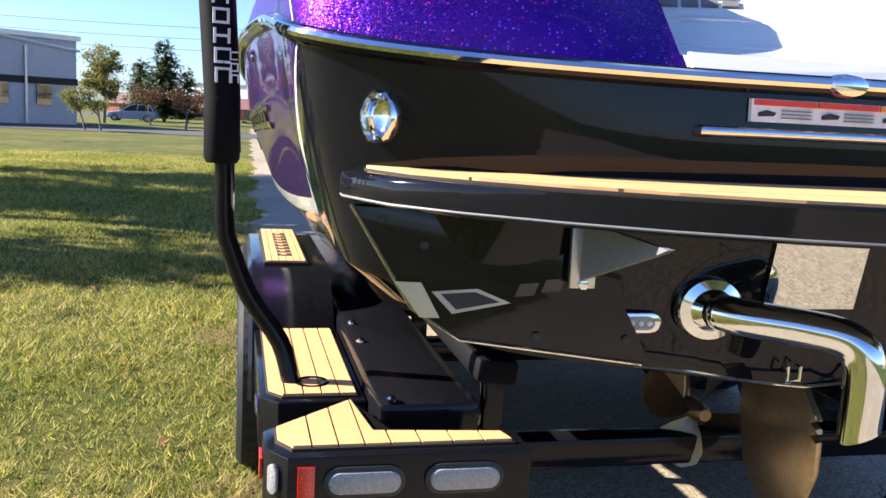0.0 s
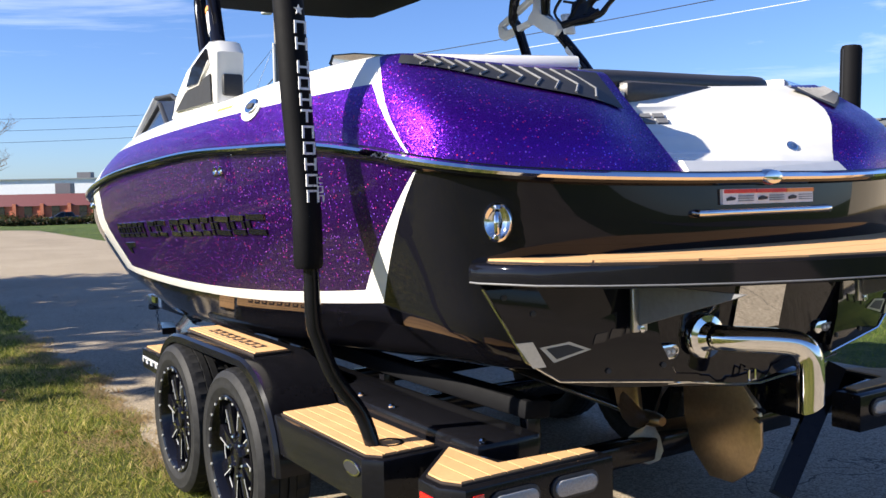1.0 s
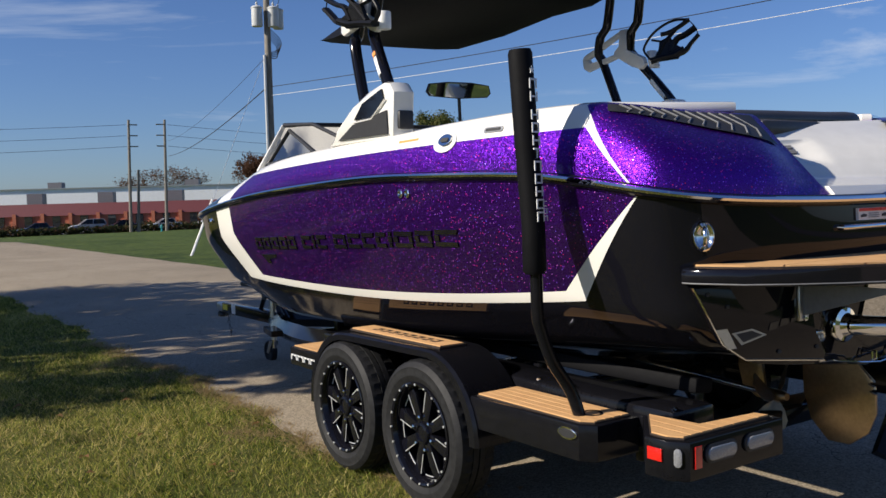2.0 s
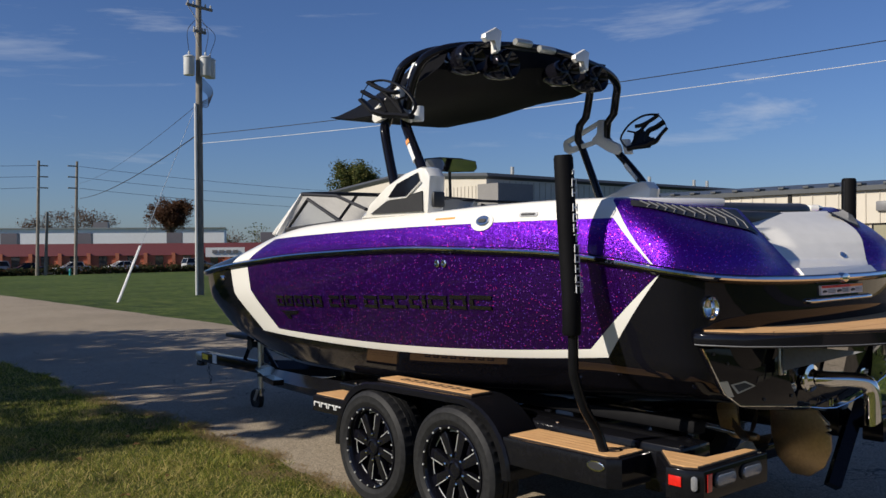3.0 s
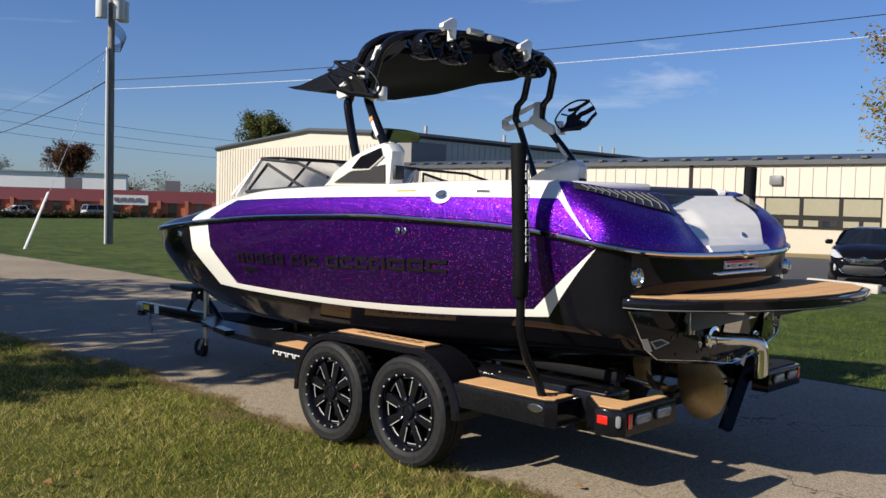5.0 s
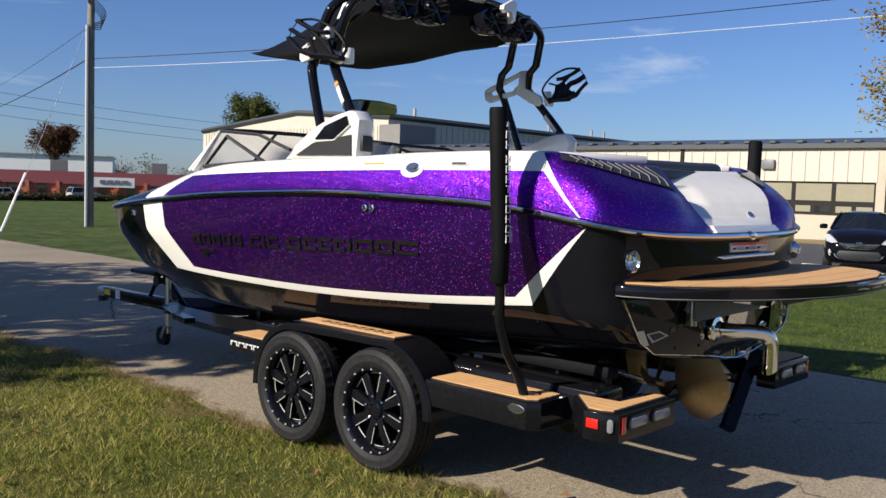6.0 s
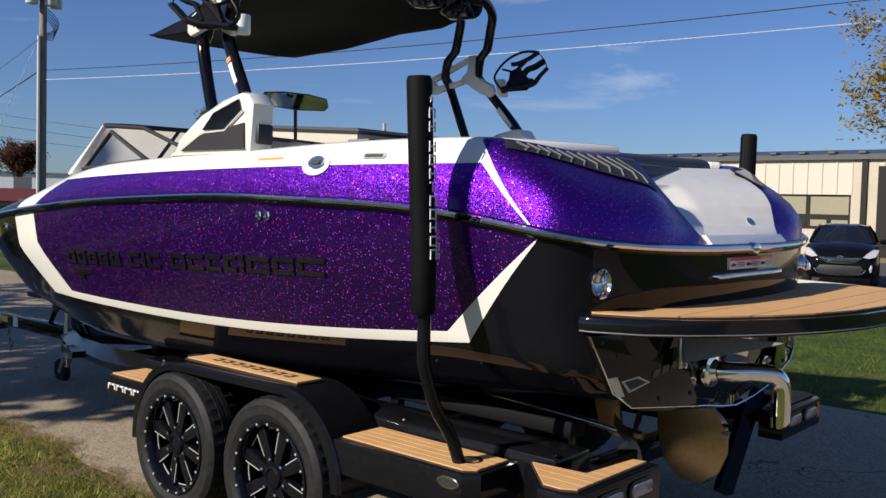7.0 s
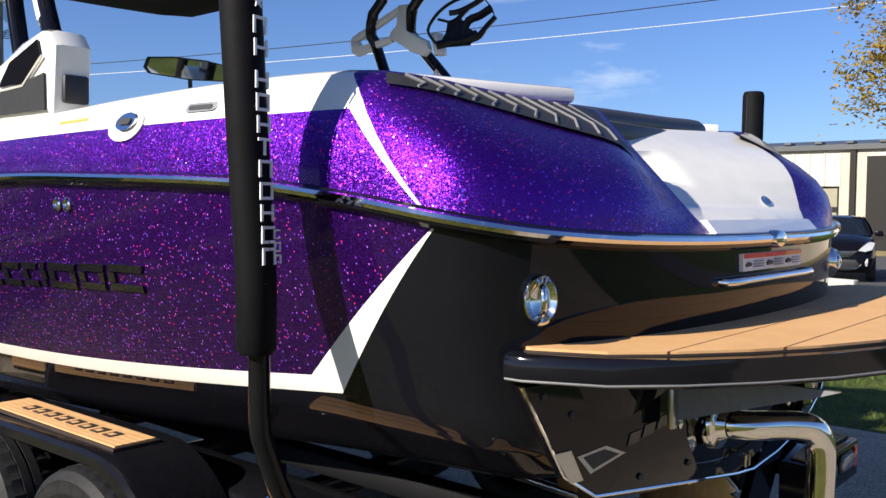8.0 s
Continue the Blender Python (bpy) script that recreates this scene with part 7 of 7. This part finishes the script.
M_CARGLASS = plain("car_glass", (0.008, 0.010, 0.012), 0.05, 0, 0.0, 3, 0.1, 0, 0.35)


def paint(name, c):
    return plain(name, c, 0.10, 0.0, 0.05, 20, 0.05, 0.0, 0.12)


def car(name, pos, turn, body_mat, label, length=4.1, width=1.7, height=1.47, cab=(.30, .98), cab_h=.53, group=""):
    """A car along +x, its front towards +x, made of body, glass house, wheels and lamps."""
    c = thing(name, label, "car", group)
    c.matrix_basis = Matrix.Translation(pos) @ Matrix.Rotation(turn, 4, 'Z')
    L, W, H = length, width, height
    belt = H * (1 - cab_h * .82)
    prof = [(L, .36, .40), (L * .985, .30, .62), (L * .93, .26, belt * .86), (L * .78, .22, belt * .99), (L * .62, .20, belt * 1.05), (L * .35, .20, belt * 1.08), (L * .10, .20, belt * 1.10), (L * .015, .28, belt), (0, .34, .55)]
    bm = B()
    rowsv = []
    for x, z0, z1 in prof:
        e = .86 if x > L * .96 or x < L * .03 else 1.0
        w = W / 2 * e
        mid = z0 + (z1 - z0) * .55
        rowsv.append([bm.verts.new(q) for q in ((x, -w * .92, z0), (x, -w, mid), (x, -w * .95, z1 - .03), (x, -w * .82, z1), (x, 0, z1 + .03), (x, w * .82, z1), (x, w * .95, z1 - .03), (x, w, mid), (x, w * .92, z0))])
    for a, b in zip(rowsv, rowsv[1:]):
        ring_faces(bm, a, b)
    bm.faces.new(rowsv[0])
    bm.faces.new(rowsv[-1][::-1])
    part("body", bm, body_mat, c, angle=40)
    # glass house
    bm = B()
    x0, x1 = L * (1 - cab[1]), L * (1 - cab[0])
    base = [bm.verts.new(q) for q in ((x0, -W * .44, belt * 1.05), (x1, -W * .43, belt * 1.0), (x1, W * .43, belt * 1.0), (x0, W * .44, belt * 1.05))]
    top = [bm.verts.new(q) for q in ((x0 + .28, -W * .35, H - .05), (x1 - .95, -W * .35, H - .03), (x1 - .95, W * .35, H - .03), (x0 + .28, W * .35, H - .05))]
    ring_faces(bm, base, top)
    bm.faces.new(top)
    part("glass_house", bm, M_CARGLASS, c)
    part("roof", box(((x0 + .28 + x1 - .95) / 2, 0, H - .025), (x1 - x0 - 1.18, W * .72, .06), .02), body_mat, c)
    for sy in (-1, 1):
        part("pillar", tube([(x1, sy * W * .43, belt), (x1 - .95, sy * W * .35, H - .03)], .035, 6), body_mat, c)
        part("pillar", tube([(x0, sy * W * .44, belt * 1.05), (x0 + .28, sy * W * .35, H - .05)], .05, 6), body_mat, c)
        part("pillar", tube([((x0 + x1) / 2, sy * W * .44, belt), ((x0 + x1) / 2 - .1, sy * W * .352, H - .04)], .035, 6), body_mat, c)
        for x in (L * .81, L * .18):
            w = part("wheel", lathe([(.0, .02), (.17, .03), (.20, .09), (.22, .10), (.29, .10), (.31, .06), (.31, -.06), (.29, -.10), (0, -.10)], 20, Matrix.Translation((x, sy * (W / 2 - .10), .31)) @ Matrix.Rotation(-sy * math.pi / 2, 4, 'X')), M_TYRE2, c, "black car wheel")
            part("rim", lathe([(0, .045), (.17, .04), (.19, .06), (.20, .095)], 16, Matrix.Translation((x, sy * (W / 2 - .10), .31)) @ Matrix.Rotation(-sy * math.pi / 2, 4, 'X')), M_SILVER, w)
        part("wing_mirror", box((x1 - .12, sy * (W / 2 + .06), belt + .06), (.12, .16, .12), .04), body_mat, c)
    return c


P_BLACK, P_WHITE_, P_SILVER_, P_BLUE = paint("black_car_paint", (.004, .004, .006)), paint("white_car_paint", (.70, .71, .72)), paint("silver_car_paint", (.36, .37, .38)), paint("blue_car_paint", (.035, .048, .075))

def hatchback(pos, turn, label):
    """A small raked hatchback, its nose at the origin towards -x."""
    c = thing("hatchback", label, "car")
    c.matrix_basis = Matrix.Translation(pos) @ Matrix.Rotation(turn, 4, 'Z')
    bm, st = B(), []
    for x, w, z0, z1, crown in ((0, .50, .27, .60, .02), (.05, .64, .24, .70, .03), (.16, .76, .20, .79, .04), (.42, .83, .19, .88, .055), (.78, .85, .19, .97, .06), (1.10, .86, .20, 1.02, .06), (2.0, .86, .20, 1.03, .02), (3.1, .85, .21, 1.06, .02), (3.7, .80, .26, 1.05, .02), (3.92, .70, .34, .92, .02), (3.95, .60, .42, .70, .02)):
        mid = z0 + (z1 - z0) * .52
        half = [(w * .86, z0), (w * .97, z0 + .10), (w, mid), (w * .965, z1 - .09), (w * .86, z1 - .02), (w * .55, z1 + crown * .7)]
        st.append([bm.verts.new((x, -a, b)) for a, b in half] + [bm.verts.new((x, 0, z1 + crown))] + [bm.verts.new((x, a, b)) for a, b in half[::-1]])
    for p, q in zip(st, st[1:]):
        ring_faces(bm, p, q)
    bm.faces.new(st[0])
    bm.faces.new(st[-1][::-1])
    part("body", bm, P_BLACK, c, angle=50)
    # cabin: raked windscreen, arched roof, glass set between the pillars
    low = [(.92, 0, 1.05), (.98, .40, 1.04), (1.22, .74, 1.01), (2.3, .80, 1.02), (3.3, .76, 1.05), (3.72, .45, 1.06), (3.76, 0, 1.06)]
    top = [(1.80, 0, 1.435), (1.82, .36, 1.425), (1.92, .55, 1.395), (2.45, .58, 1.43), (3.10, .55, 1.40), (3.28, .34, 1.41), (3.30, 0, 1.42)]
    lows = low + [(x, -y, z) for x, y, z in low[-2:0:-1]]
    tops = top + [(x, -y, z) for x, y, z in top[-2:0:-1]]
    bm = B()
    ring_faces(bm, [bm.verts.new(q) for q in lows], [bm.verts.new(q) for q in tops])
    part("glass_house", bm, M_CARGLASS, c, "dark car windows")
    bm = B()
    rim = [bm.verts.new(q) for q in tops]
    cen = [bm.verts.new((2.05 + .95 * (x - 1.8) / 1.5, y * .55, 1.47)) for x, y, z in tops]
    ring_faces(bm, rim, cen)
    bm.faces.new(cen)
    part("roof", bm, P_BLACK, c, angle=60)
    for sy in (-1, 1):
        for k, r in ((2, .035), (3, .03), (5, .06)):
            a, b = Vector(low[k]), Vector(top[k])
            a.y, b.y = a.y * sy, b.y * sy
            part("pillar", tube([a, a.lerp(b, .5) + Vector((-.02, sy * .02, .02)), b], r, 7), P_BLACK, c)
        part("roof_rail", tube([(x, y * sy, z) for x, y, z in top[1:6]], .025, 6), P_BLACK, c)
        part("wing_mirror", box((1.28, sy * .93, 1.06), (.11, .20, .13), .045), P_BLACK, c)
        for x in (.72, 3.20):
            m = Matrix.Translation((x, sy * .755, .30)) @ Matrix.Rotation(-sy * math.pi / 2, 4, 'X')
            w = part("wheel", lathe([(.0, .02), (.17, .03), (.20, .09), (.22, .10), (.28, .10), (.30, .06), (.30, -.06), (.28, -.10), (0, -.10)], 22, m), M_TYRE2, c, "black car wheel")
            part("rim", lathe([(0, .055), (.17, .05), (.19, .07), (.20, .105)], 16, m), M_SILVER, w)
        # swept headlight
        q = B()
        fr = [q.verts.new((x - .03, sy * (y + .03), z + .025)) for x, y, z in ((.055, .47, .675), (.05, .60, .655), (.16, .735, .70), (.44, .80, .845), (.40, .70, .865), (.14, .56, .765))]
        bk = [q.verts.new((v.co.x + .12, v.co.y - sy * .08, v.co.z - .02)) for v in fr]
        q.faces.new(fr if sy < 0 else fr[::-1])
        ring_faces(q, fr, bk)
        part("headlight", q, M_HEAD, c, "clear swept headlight")
        part("fog_lamp", tube([(.075, sy * .665, .36), (.06, sy * .66, .44), (.085, sy * .675, .52)], [.02, .04, .015], 8), M_HEAD, c)
    part("lower_intake", prism([(-.52, .40), (-.40, .30), (.40, .30), (.52, .40), (.44, .50), (-.44, .50)], .05, Matrix(((0, 0, 1, -.015), (1, 0, 0, 0), (0, 1, 0, 0), (0, 0, 0, 1))), .01), M_MATT, c)
    part("intake_trim", tube(smooth_path([(.02, -.56, .41), (-.01, -.44, .31), (-.025, 0, .275), (-.01, .44, .31), (.02, .56, .41)], 5), .016, 7), M_CHROME, c, "chrome lower line")
    g = part("grille", prism([(-.47, .675), (-.34, .575), (.34, .575), (.47, .675), (.40, .69), (-.40, .69)], .05, Matrix(((0, 0, 1, -.012), (1, 0, 0, 0), (0, 1, 0, 0), (0, 0, 0, 1))), .01), M_MATT, c)
    for z, w, r in ((.68, .46, .022), (.635, .41, .014), (.575, .33, .016)):
        part("grille_bar", tube(smooth_path([(.02, -w, z), (-.02, -w * .5, z - .012), (-.03, 0, z - .016), (-.02, w * .5, z - .012), (.02, w, z)], 4), r, 7), M_CHROME, g, "chrome grille bar")
    part("badge", lathe([(0, .02), (.06, .018), (.075, 0)], 16, Matrix.Translation((-.035, 0, .70)) @ Matrix.Rotation(-math.pi / 2, 4, 'Y') @ Matrix.Diagonal((.5, 1, 1, 1))), M_CHROME, c)


M_HEAD = plain("headlight_lens", (0.62, 0.63, 0.64), 0.12, 0.3, 0.8, 30, 0.2, 0.1)
hatchback((18.3, 5.25, .03), radians(15.5), "black compact hatchback parked nose-out on the lot")
spots = [(20.9, 120, P_BLUE), (27.3, 121, P_SILVER_), (31.4, 120, P_BLACK), (37.3, 120.5, P_SILVER_), (43.6, 120, P_WHITE_), (49.5, 118, P_SILVER_), (60, 121, P_WHITE_)]
for k, (x, y, pm) in enumerate(spots):
    big = k in (1, 5)
    car("parked_car", (x, y, fall(x, y) + .015), radians(175 if k != 5 else 4), pm, ("white" if pm == P_WHITE_ else "black" if pm == P_BLACK else "dark blue" if pm == P_BLUE else "silver") + (" sport utility car" if big else " saloon car") + " parked before the brick offices", 4.7, 1.85, 1.72 if big else 1.45, (.28, .99 if big else .82), .52, "parked cars")
car("pickup_truck", (6.9, 102, fall(5, 102) + .01), radians(180), P_WHITE_, "white pickup truck parked on the far lot", 5.6, 2.0, 1.85, (.28, .62), .46)
car("parked_car", (-8.1, 81.7, fall(-9, 82) + .01), radians(176), paint("pale_blue_car_paint", (.20, .25, .34)), "pale blue-grey car parked before the pines", 4.3, 1.8, 1.5, (.30, .95), .52)

M_TEAL = plain("teal_paint", (0.03, 0.30, 0.30), 0.4, 0, 0.3)
hy = thing("fire_hydrant", "small teal fire hydrant on the far lawn", "hydrant")
hx_, hy_ = 29.4, 104.0
hz_ = fall(hx_, hy_)
part("barrel", lathe([(.16, 0), (.16, .06), (.11, .08), (.11, .55), (.14, .58), (.14, .64), (.09, .74), (.03, .80), (0, .82)], 14, Matrix.Translation((hx_, hy_, hz_))), M_TEAL, hy)
for sgn in (-1, 1):
    part("outlet", tube([(hx_, hy_, hz_ + .45), (hx_ + sgn * .18, hy_, hz_ + .45)], .055, 10), M_TEAL, hy)
